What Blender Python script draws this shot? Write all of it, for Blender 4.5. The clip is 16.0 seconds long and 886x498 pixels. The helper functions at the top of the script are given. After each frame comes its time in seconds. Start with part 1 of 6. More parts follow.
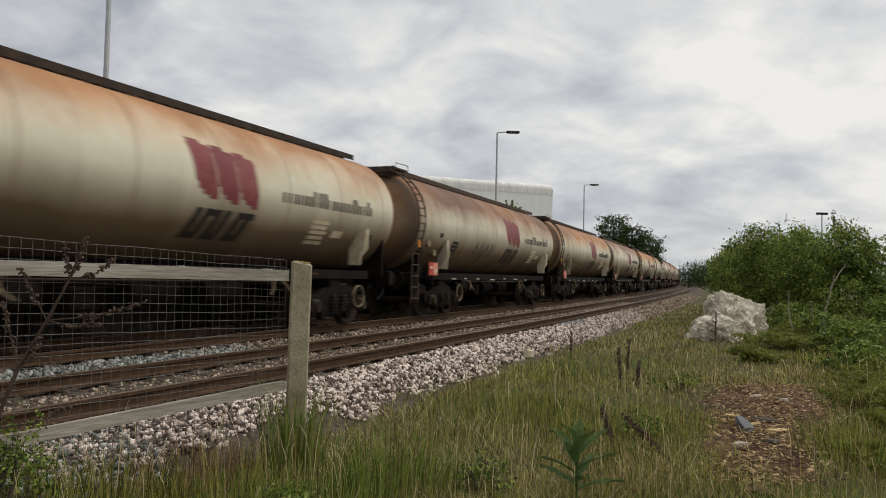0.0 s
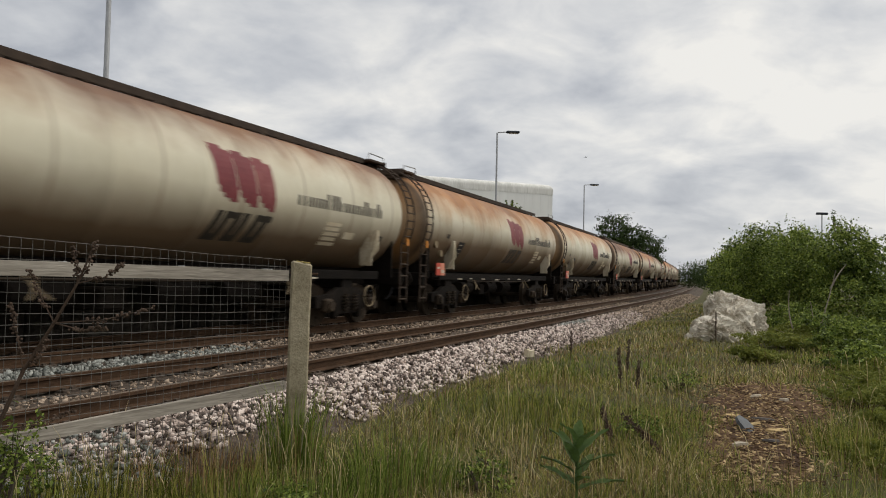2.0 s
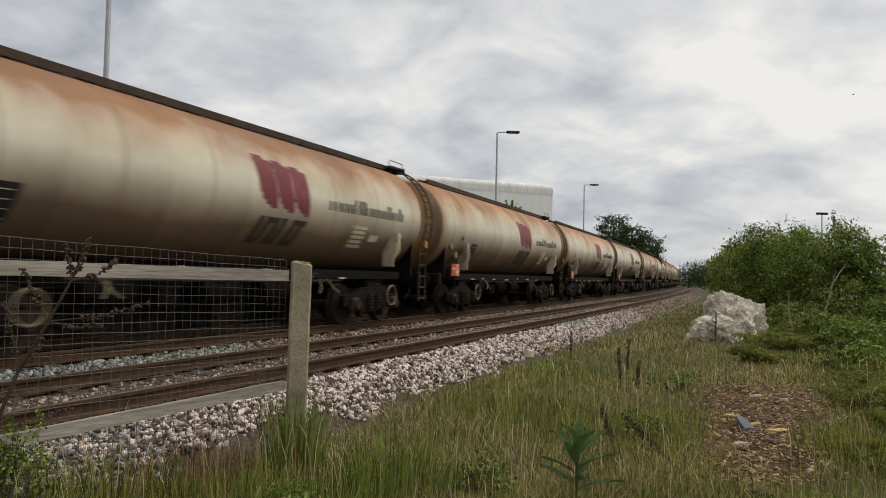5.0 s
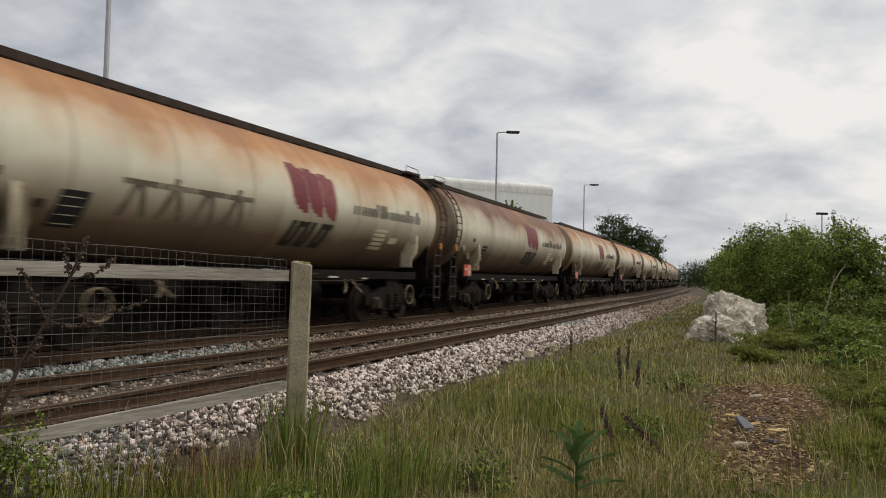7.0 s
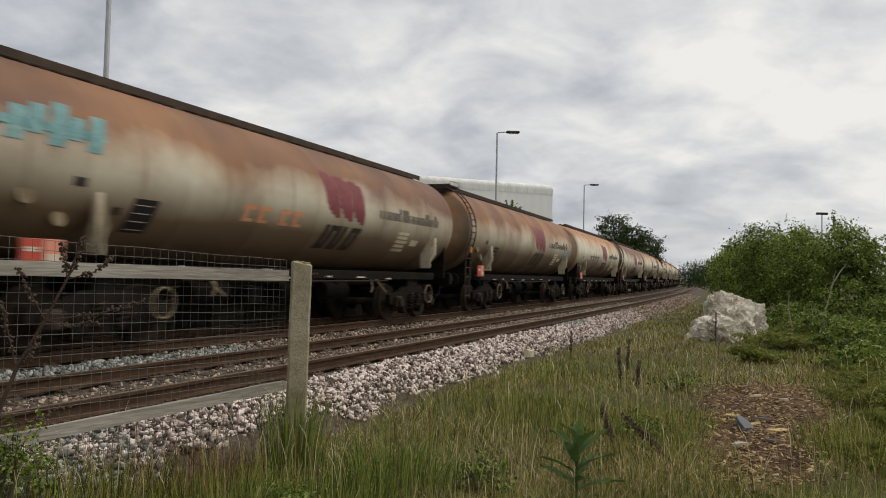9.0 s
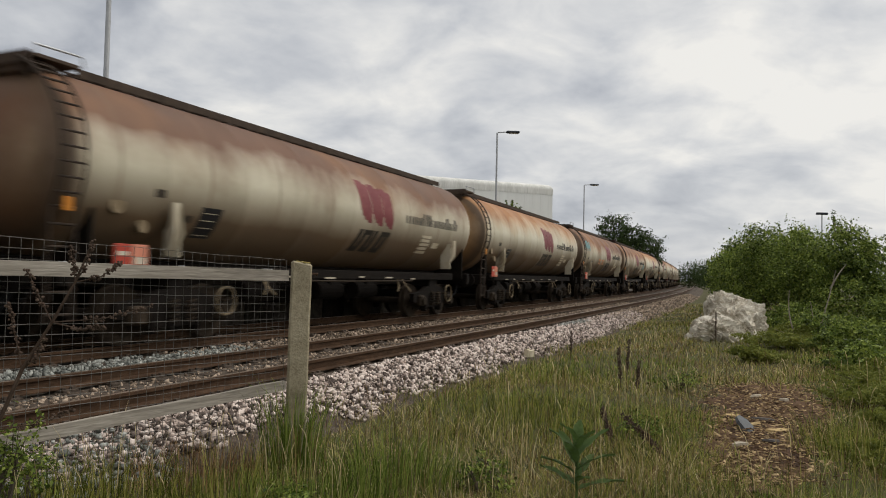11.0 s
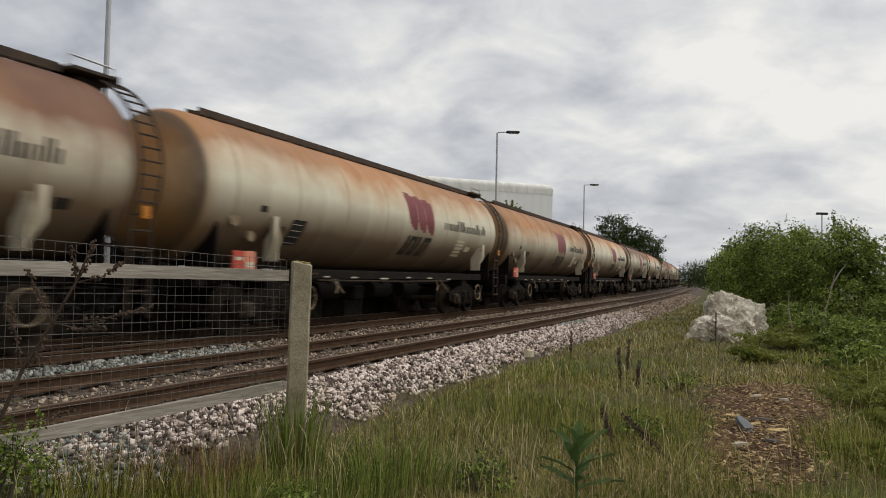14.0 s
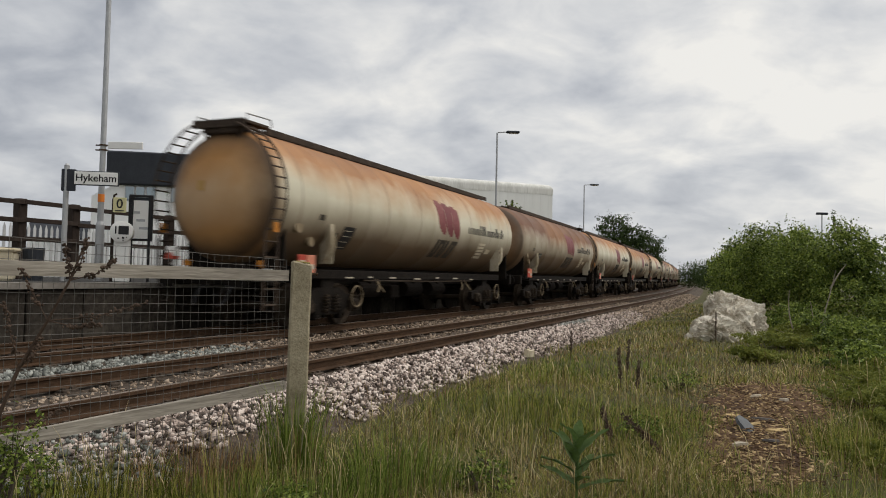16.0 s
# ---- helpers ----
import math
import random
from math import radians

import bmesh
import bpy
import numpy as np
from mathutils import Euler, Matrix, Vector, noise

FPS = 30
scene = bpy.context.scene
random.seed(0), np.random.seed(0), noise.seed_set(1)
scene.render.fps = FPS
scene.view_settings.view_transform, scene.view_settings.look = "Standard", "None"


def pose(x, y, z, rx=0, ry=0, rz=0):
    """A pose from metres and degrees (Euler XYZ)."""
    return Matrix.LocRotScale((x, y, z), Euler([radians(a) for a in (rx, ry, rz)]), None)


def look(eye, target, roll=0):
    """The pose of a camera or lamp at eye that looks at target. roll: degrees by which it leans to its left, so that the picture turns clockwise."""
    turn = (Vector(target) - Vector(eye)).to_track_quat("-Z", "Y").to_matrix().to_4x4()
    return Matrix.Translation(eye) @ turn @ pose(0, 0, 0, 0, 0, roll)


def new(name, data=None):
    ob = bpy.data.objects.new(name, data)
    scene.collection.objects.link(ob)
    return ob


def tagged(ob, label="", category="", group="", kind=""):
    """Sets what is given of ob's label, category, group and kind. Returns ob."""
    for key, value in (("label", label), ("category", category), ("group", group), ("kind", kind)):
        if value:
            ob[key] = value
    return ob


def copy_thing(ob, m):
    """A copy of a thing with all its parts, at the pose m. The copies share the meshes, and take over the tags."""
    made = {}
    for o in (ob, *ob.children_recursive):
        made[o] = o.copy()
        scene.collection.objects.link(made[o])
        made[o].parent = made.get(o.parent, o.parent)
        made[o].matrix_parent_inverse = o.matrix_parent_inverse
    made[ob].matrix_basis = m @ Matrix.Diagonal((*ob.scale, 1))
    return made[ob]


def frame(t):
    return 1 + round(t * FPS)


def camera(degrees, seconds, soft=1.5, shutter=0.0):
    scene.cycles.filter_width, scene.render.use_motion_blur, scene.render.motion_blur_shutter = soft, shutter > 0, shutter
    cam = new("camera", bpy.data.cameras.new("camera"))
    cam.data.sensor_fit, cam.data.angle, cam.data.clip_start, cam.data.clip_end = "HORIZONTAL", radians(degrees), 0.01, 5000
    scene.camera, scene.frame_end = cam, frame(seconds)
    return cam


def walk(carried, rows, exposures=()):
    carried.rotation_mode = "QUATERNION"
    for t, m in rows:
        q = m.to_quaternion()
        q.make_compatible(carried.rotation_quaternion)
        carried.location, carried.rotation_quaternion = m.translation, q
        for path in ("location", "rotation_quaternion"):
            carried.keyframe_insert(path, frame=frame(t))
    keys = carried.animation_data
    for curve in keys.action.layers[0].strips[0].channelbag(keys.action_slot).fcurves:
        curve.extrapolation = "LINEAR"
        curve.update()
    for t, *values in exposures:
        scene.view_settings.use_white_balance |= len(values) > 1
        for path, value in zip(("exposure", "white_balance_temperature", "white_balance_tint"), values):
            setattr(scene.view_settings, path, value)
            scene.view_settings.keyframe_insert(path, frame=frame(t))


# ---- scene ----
# ---------- camera: stands still on the grass beside the line ----------
cam = camera(62.4, 16.0, soft=1.0, shutter=0.28)
EYE = (0.0, 0.0, 1.177)
AIM = look(EYE, (0.0, 10.0, 1.177 + 0.3642), 1.245)
walk(cam, [(0.0, AIM), (16.0, AIM)])

# ---------- light: bright overcast, sun behind cloud ahead and to the right ----------
SUN_AZ, SUN_EL = radians(80), radians(54)      # azimuth clockwise from +Y
scene.view_settings.exposure = 0.0
world = bpy.data.worlds.new("sky")
scene.world = world
world.use_nodes = True


def sky_nodes():
    nt = world.node_tree
    n, l = nt.nodes, nt.links
    n.clear()
    out, bg = n.new("ShaderNodeOutputWorld"), n.new("ShaderNodeBackground")
    sky = n.new("ShaderNodeTexSky")
    sky.sky_type, sky.sun_disc = "NISHITA", False
    sky.sun_elevation, sky.sun_rotation = SUN_EL, SUN_AZ
    sky.dust_density = 3.0
    dim = n.new("ShaderNodeVectorMath")
    dim.operation = "SCALE"
    dim.inputs["Scale"].default_value = 0.10
    l.new(sky.outputs["Color"], dim.inputs[0])
    tc = n.new("ShaderNodeTexCoord")
    sep = n.new("ShaderNodeSeparateXYZ")
    l.new(tc.outputs["Generated"], sep.inputs[0])

    def m(op, a, b=0.0, c=0.0, clamp=False):
        k = n.new("ShaderNodeMath")
        k.operation, k.use_clamp = op, clamp
        for sock, v in zip(k.inputs, (a, b, c)):
            if hasattr(v, "links"):
                l.new(v, sock)
            else:
                sock.default_value = v
        return k.outputs[0]

    up = m("MAXIMUM", sep.outputs[2], 0.0)
    flat = m("ADD", up, 0.36)
    u, v = m("DIVIDE", sep.outputs[0], flat), m("DIVIDE", sep.outputs[1], flat)
    comb = n.new("ShaderNodeCombineXYZ")
    l.new(u, comb.inputs[0]), l.new(v, comb.inputs[1])

    def cloud(scale, detail, rough, shift, stretch=1.0, lac=2.0):
        mp = n.new("ShaderNodeMapping")
        mp.inputs["Location"].default_value = shift
        mp.inputs["Scale"].default_value = (stretch, 1.0, 1.0)
        mp.inputs["Rotation"].default_value = (0, 0, radians(12))
        l.new(comb.outputs[0], mp.inputs[0])
        t = n.new("ShaderNodeTexNoise")
        t.inputs["Scale"].default_value, t.inputs["Detail"].default_value = scale, detail
        t.inputs["Roughness"].default_value, t.inputs["Distortion"].default_value = rough, 0.35
        t.inputs["Lacunarity"].default_value = lac
        l.new(mp.outputs[0], t.inputs["Vector"])
        return t.outputs[0]

    big, mid, fine = cloud(1.1, 3, 0.45, (2.9, 1.7, 0)), cloud(4.6, 5, 0.5, (4.1, 2.2, 0), 0.9), cloud(12.0, 5, 0.55, (7, 1, 0), 0.9)
    mix = m("ADD", m("MULTIPLY", big, 0.40), m("ADD", m("MULTIPLY", mid, 0.48), m("MULTIPLY", fine, 0.12)))
    # thinner cloud towards the sun
    sx, sy, sz = math.sin(SUN_AZ) * math.cos(SUN_EL), math.cos(SUN_AZ) * math.cos(SUN_EL), math.sin(SUN_EL)
    dot = m("ADD", m("MULTIPLY", sep.outputs[0], sx), m("ADD", m("MULTIPLY", sep.outputs[1], sy), m("MULTIPLY", sep.outputs[2], sz)))
    near = m("POWER", m("MAXIMUM", dot, 0.0), 1.6)
    # a bright thin stretch of cloud low in that quarter
    g = (math.sin(radians(27)) * math.cos(radians(12)), math.cos(radians(27)) * math.cos(radians(12)), math.sin(radians(12)))
    gd = m("ADD", m("MULTIPLY", sep.outputs[0], g[0]), m("ADD", m("MULTIPLY", sep.outputs[1], g[1]), m("MULTIPLY", sep.outputs[2], g[2])))
    near = m("ADD", near, m("MULTIPLY", m("POWER", m("MAXIMUM", gd, 0.0), 34.0), 0.55))
    # last term: unseen sky behind the view brightened, added as fill light
    dens = m("SUBTRACT", m("ADD", m("MULTIPLY", m("SUBTRACT", mix, 0.5), 3.0), 0.58), m("ADD", m("MULTIPLY", near, 0.66), m("MULTIPLY", m("MULTIPLY_ADD", sep.outputs[1], -0.9, 0.1, clamp=True), 0.35)), clamp=True)
    ramp = n.new("ShaderNodeValToRGB")
    e = ramp.color_ramp.elements
    e[0].position, e[0].color = 0.0, (0.90, 0.88, 0.835, 1)
    e[1].position, e[1].color = 1.0, (0.30, 0.325, 0.37, 1)
    for pos, c in ((0.22, (0.74, 0.74, 0.735, 1)), (0.45, (0.58, 0.595, 0.62, 1)), (0.7, (0.44, 0.46, 0.50, 1))):
        k = e.new(pos)
        k.color = c
    l.new(dens, ramp.inputs[0])
    # low haze: paler, a little warm
    haze = m("POWER", m("SUBTRACT", 1.0, up, clamp=True), 14.0)
    hz = n.new("ShaderNodeMix")
    hz.data_type = "RGBA"
    l.new(m("MULTIPLY", haze, 0.55), hz.inputs["Factor"])
    l.new(ramp.outputs[0], hz.inputs["A"])
    hz.inputs["B"].default_value = (0.66, 0.67, 0.69, 1)
    mx = n.new("ShaderNodeMix")
    mx.data_type = "RGBA"
    mx.inputs["Factor"].default_value = 0.93
    l.new(dim.outputs[0], mx.inputs["A"]), l.new(hz.outputs["Result"], mx.inputs["B"])
    l.new(mx.outputs["Result"], bg.inputs["Color"])
    bg.inputs["Strength"].default_value = 1.0
    l.new(bg.outputs[0], out.inputs[0])


sky_nodes()
sun_data = bpy.data.lights.new("sun", "SUN")
sun_data.energy, sun_data.angle, sun_data.color = 1.85, radians(40), (1.0, 0.95, 0.88)
sun = new("sun", sun_data)
sun.matrix_world = look((20, 10, 30), (20 - math.sin(SUN_AZ) * 10, 10 - math.cos(SUN_AZ) * 10, 30 - math.tan(SUN_EL) * 10))


# ---------- materials ----------
def material(name, cols, rough=0.7, metal=0.0, scale=6.0, detail=6.0, bump=0.0, bump_scale=60.0, random_=0.0, island=0.0,
             stretch=(1, 1, 1), fine=0.35, contrast=1.0, spec=0.18):
    """Colour from two scales of noise over the colours given (dark to light), grain as bump, random tint for each object or island."""
    mt = bpy.data.materials.new(name)
    mt.use_nodes = True
    nt = mt.node_tree
    n, l = nt.nodes, nt.links
    bs = n["Principled BSDF"]
    bs.inputs["Roughness"].default_value, bs.inputs["Metallic"].default_value = rough, metal
    bs.inputs["Specular IOR Level"].default_value = spec
    tc, mp = n.new("ShaderNodeTexCoord"), n.new("ShaderNodeMapping")
    mp.inputs["Scale"].default_value = stretch
    l.new(tc.outputs["Object"], mp.inputs[0])
    a, b = n.new("ShaderNodeTexNoise"), n.new("ShaderNodeTexNoise")
    a.inputs["Scale"].default_value, a.inputs["Detail"].default_value = scale, detail
    b.inputs["Scale"].default_value, b.inputs["Detail"].default_value = scale * 9, 3
    a.inputs["Roughness"].default_value = 0.62
    for k in (a, b):
        l.new(mp.outputs[0], k.inputs["Vector"])
    mixf = n.new("ShaderNodeMix")
    mixf.inputs["Factor"].default_value = fine
    l.new(a.outputs[0], mixf.inputs["A"]), l.new(b.outputs[0], mixf.inputs["B"])
    val = mixf.outputs["Result"]
    if random_ or island:
        src = n.new("ShaderNodeNewGeometry").outputs["Random Per Island"] if island else n.new("ShaderNodeObjectInfo").outputs["Random"]
        add = n.new("ShaderNodeMath")
        add.operation = "MULTIPLY_ADD"
        l.new(src, add.inputs[0])
        add.inputs[1].default_value = island or random_
        off = n.new("ShaderNodeMath")
        off.operation = "SUBTRACT"
        l.new(val, off.inputs[0])
        off.inputs[1].default_value = (island or random_) / 2
        l.new(off.outputs[0], add.inputs[2])
        val = add.outputs[0]
    ramp = n.new("ShaderNodeValToRGB")
    e = ramp.color_ramp.elements
    lo, hi = 0.5 - 0.26 / contrast, 0.5 + 0.26 / contrast
    for i, c in enumerate(cols):
        pos = lo + (hi - lo) * i / max(1, len(cols) - 1)
        k = e[i] if i < 2 else e.new(pos)
        k.position, k.color = pos, (*c, 1)
    l.new(val, ramp.inputs[0])
    l.new(ramp.outputs[0], bs.inputs["Base Color"])
    if bump:
        g, bp = n.new("ShaderNodeTexNoise"), n.new("ShaderNodeBump")
        g.inputs["Scale"].default_value, g.inputs["Detail"].default_value = bump_scale, 4
        l.new(mp.outputs[0], g.inputs["Vector"])
        bp.inputs["Strength"].default_value, bp.inputs["Distance"].default_value = bump, 0.02
        l.new(g.outputs[0], bp.inputs["Height"])
        l.new(bp.outputs[0], bs.inputs["Normal"])
    return mt


def foliage(name, cols, rough=0.65, through_=0.4, scale=0.8, island=0.4):
    mt = material(name, cols, rough, scale=scale, island=island, spec=0.12)
    n, l = mt.node_tree.nodes, mt.node_tree.links
    bs, out = n["Principled BSDF"], n["Material Output"]
    src = bs.inputs["Base Color"].links[0].from_socket
    tr, mx = n.new("ShaderNodeBsdfTranslucent"), n.new("ShaderNodeMixShader")
    l.new(src, tr.inputs["Color"])
    mx.inputs[0].default_value = through_
    l.new(bs.outputs[0], mx.inputs[1]), l.new(tr.outputs[0], mx.inputs[2]), l.new(mx.outputs[0], out.inputs["Surface"])
    return mt


M = {
    "ground": material("soil_and_thatch", [(0.035, 0.027, 0.016), (0.075, 0.063, 0.03), (0.07, 0.075, 0.028), (0.14, 0.115, 0.065)], 0.95, scale=1.2, bump=1.0, bump_scale=30),
    "ballast": material("ballast_bed", [(0.025, 0.018, 0.013), (0.075, 0.058, 0.045), (0.15, 0.125, 0.10)], 0.95, scale=14, bump=1.0, bump_scale=26, contrast=1.6),
    "stone_new": material("fresh_granite_stone", [(0.09, 0.07, 0.06), (0.29, 0.23, 0.195), (0.50, 0.405, 0.35), (0.66, 0.57, 0.515)], 0.85, scale=9, island=1.1, bump=0.3),
    "stone_grey": material("grey_stone", [(0.09, 0.095, 0.085), (0.22, 0.23, 0.21), (0.38, 0.39, 0.36)], 0.85, scale=9, island=0.5, bump=0.3),
    "stone_old": material("rust_stained_stone", [(0.085, 0.062, 0.044), (0.25, 0.19, 0.138), (0.41, 0.325, 0.25)], 0.9, scale=9, island=0.75, bump=0.3),
    "rail": material("rusted_rail_steel", [(0.022, 0.013, 0.008), (0.058, 0.034, 0.02), (0.11, 0.064, 0.038)], 0.75, 0.0, scale=5, bump=0.3, stretch=(1, 1, 4), spec=0.1),
    "railhead": material("worn_rail_head", [(0.14, 0.095, 0.065), (0.30, 0.24, 0.19)], 0.4, 0.6, scale=3, stretch=(0.3, 0.3, 1)),
    "sleeper": material("oily_timber_sleeper", [(0.035, 0.026, 0.02), (0.075, 0.058, 0.045), (0.12, 0.095, 0.075)], 0.9, scale=4, bump=0.6, random_=0.2),
    "weathered": material("weathered_grey_timber", [(0.11, 0.097, 0.08), (0.25, 0.225, 0.19), (0.43, 0.40, 0.35)], 0.9, scale=9, bump=0.35, bump_scale=60, stretch=(0.1, 1, 1)),
    "post": material("lichened_concrete_post", [(0.12, 0.098, 0.06), (0.3, 0.26, 0.18), (0.42, 0.375, 0.275)], 0.95, scale=7, bump=0.4, bump_scale=60, contrast=1.1),
    "lichen": material("yellow_lichen", [(0.16, 0.13, 0.04), (0.35, 0.28, 0.09)], 0.95, scale=30),
    "wire": material("dull_galvanised_wire", [(0.08, 0.076, 0.068), (0.17, 0.162, 0.15)], 0.6, 0.3, scale=8),
    "grime": material("brake_dust_black", [(0.003, 0.0025, 0.002), (0.008, 0.006, 0.0045), (0.02, 0.015, 0.011)], 0.85, 0.0, scale=6, random_=0.15, bump=0.3, spec=0.12),
    "frame_dirt": material("dirty_brown_steel", [(0.009, 0.007, 0.005), (0.028, 0.02, 0.013), (0.07, 0.05, 0.033)], 0.8, 0.0, scale=5, random_=0.15, bump=0.3, spec=0.15),
    "walkway": material("dark_grating_steel", [(0.02, 0.015, 0.012), (0.055, 0.04, 0.03), (0.10, 0.07, 0.05)], 0.8, 0.2, scale=4, random_=0.2),
    "bright": material("scuffed_bright_steel", [(0.16, 0.145, 0.125), (0.4, 0.37, 0.33)], 0.5, 0.3, scale=8),
    "red": material("faded_red_board", [(0.32, 0.045, 0.03), (0.48, 0.085, 0.055)], 0.6, scale=5, random_=0.2),
    "pale": material("dirty_white_paint", [(0.32, 0.27, 0.2), (0.6, 0.55, 0.45)], 0.6, scale=6, random_=0.2),
    "amber": material("amber_reflector", [(0.34, 0.12, 0.012), (0.5, 0.2, 0.03)], 0.35, scale=6),
    "maroon": material("faded_maroon_paint", [(0.12, 0.032, 0.036), (0.18, 0.045, 0.05), (0.26, 0.10, 0.09)], 0.5, scale=2.5, random_=0.15),
    "ink": material("black_lettering_paint", [(0.015, 0.014, 0.012), (0.035, 0.03, 0.024), (0.075, 0.06, 0.045)], 0.5, scale=3, random_=0.2),
    "cream": material("pale_panel_paint", [(0.45, 0.36, 0.22), (0.68, 0.63, 0.5)], 0.5, scale=4, random_=0.15),
    "brown_timber": material("dark_creosoted_timber", [(0.014, 0.010, 0.008), (0.035, 0.025, 0.02), (0.06, 0.045, 0.036)], 0.85, scale=3, bump=0.5, stretch=(1, 1, 0.2)),
    "galv": material("galvanised_steel", [(0.3, 0.31, 0.32), (0.46, 0.47, 0.48)], 0.5, 0.5, scale=4),
    "concrete": material("stained_concrete", [(0.09, 0.08, 0.07), (0.2, 0.185, 0.165), (0.3, 0.285, 0.26)], 0.9, scale=1.3, bump=0.4),
    "board_pink": material("faded_orange_board", [(0.5, 0.17, 0.10), (0.62, 0.27, 0.19)], 0.6, scale=5, random_=0.2),
    "asphalt": material("worn_dark_asphalt", [(0.03, 0.03, 0.03), (0.055, 0.054, 0.052), (0.085, 0.082, 0.078)], 0.95, scale=2, bump=0.4, spec=0.1),
    # platform face: shade of overhang and train put into the dark colour
    "soot": material("sooty_dark_wall", [(0.013, 0.011, 0.009), (0.038, 0.032, 0.026), (0.085, 0.072, 0.058)], 0.9, scale=1.6, bump=0.4, contrast=1.4, random_=0.3),
    # oil dirt plus the train's shade, both put into this colour
    "stone_oil_shade": material("oil_blackened_stone", [(0.015, 0.011, 0.008), (0.035, 0.027, 0.02), (0.075, 0.055, 0.04)], 0.8, scale=9, island=0.5),
    "clad": material("pale_grey_cladding", [(0.68, 0.69, 0.67), (0.8, 0.81, 0.79)], 0.55, scale=0.3, stretch=(1, 1, 0.2)),
    "clad_edge": material("weathered_roof_edge", [(0.5, 0.5, 0.47), (0.76, 0.76, 0.73)], 0.7, scale=1.2, stretch=(1, 1, 0.15), contrast=1.6),
    "render_white": material("white_wall_panel", [(0.78, 0.79, 0.8), (0.88, 0.89, 0.9)], 0.6, scale=0.7),
    "slate": material("dark_roof_sheet", [(0.02, 0.023, 0.03), (0.045, 0.05, 0.06)], 0.6, scale=1.5),
    "white": material("white_enamel", [(0.7, 0.7, 0.68), (0.82, 0.82, 0.8)], 0.4, scale=3),
    "black": material("black_plastic", [(0.012, 0.012, 0.014), (0.03, 0.03, 0.032)], 0.4, scale=5),
    "yellow": material("yellow_sign", [(0.6, 0.56, 0.3), (0.74, 0.7, 0.42)], 0.5, scale=5),
    "orange": material("orange_band", [(0.6, 0.16, 0.02), (0.75, 0.25, 0.05)], 0.5, scale=5),
    "bark": material("grey_brown_bark", [(0.035, 0.027, 0.02), (0.085, 0.07, 0.052), (0.14, 0.12, 0.095)], 0.95, scale=6, bump=0.8, stretch=(1, 1, 0.3)),
    "leaf_far": foliage("dark_oak_leaves", [(0.02, 0.034, 0.011), (0.042, 0.066, 0.019), (0.07, 0.10, 0.03)], 0.6, 0.25, 1.5, 0.35),
    "leaf_hedge": foliage("hawthorn_leaves", [(0.033, 0.053, 0.010), (0.118, 0.168, 0.031), (0.285, 0.345, 0.072)], 0.45, 0.3, 0.7, 0.55),
    "leaf_young": foliage("young_green_leaves", [(0.07, 0.088, 0.016), (0.16, 0.18, 0.036), (0.28, 0.29, 0.07)], 0.5, 0.4, 1.0, 0.3),
    "grass": foliage("rough_grass", [(0.05, 0.062, 0.010), (0.165, 0.185, 0.032), (0.34, 0.325, 0.085)], 0.6, 0.4, 0.55, 0.85),
    "grass_dry": foliage("straw_coloured_grass", [(0.12, 0.08, 0.032), (0.33, 0.245, 0.105), (0.66, 0.56, 0.33)], 0.6, 0.3, 0.8, 0.75),
    "grass_red": foliage("reddish_seeding_grass", [(0.11, 0.06, 0.028), (0.26, 0.155, 0.075), (0.44, 0.30, 0.16)], 0.65, 0.3, 0.8, 0.7),
    "dead": material("dead_brown_stems", [(0.03, 0.02, 0.014), (0.07, 0.048, 0.035), (0.12, 0.085, 0.065)], 0.9, scale=8, island=0.3),
    "dirt": material("bare_trampled_earth", [(0.03, 0.018, 0.011), (0.095, 0.054, 0.03), (0.20, 0.13, 0.068)], 0.95, scale=2.4, bump=1.0, bump_scale=25, contrast=1.3),
    "sack": material("soiled_white_sacking", [(0.07, 0.055, 0.036), (0.26, 0.22, 0.16), (0.53, 0.485, 0.40), (0.66, 0.625, 0.55), (0.72, 0.695, 0.63)], 0.85, scale=3.2, bump=0.5, bump_scale=22, contrast=1.15, stretch=(1, 1, 2.2)),
}


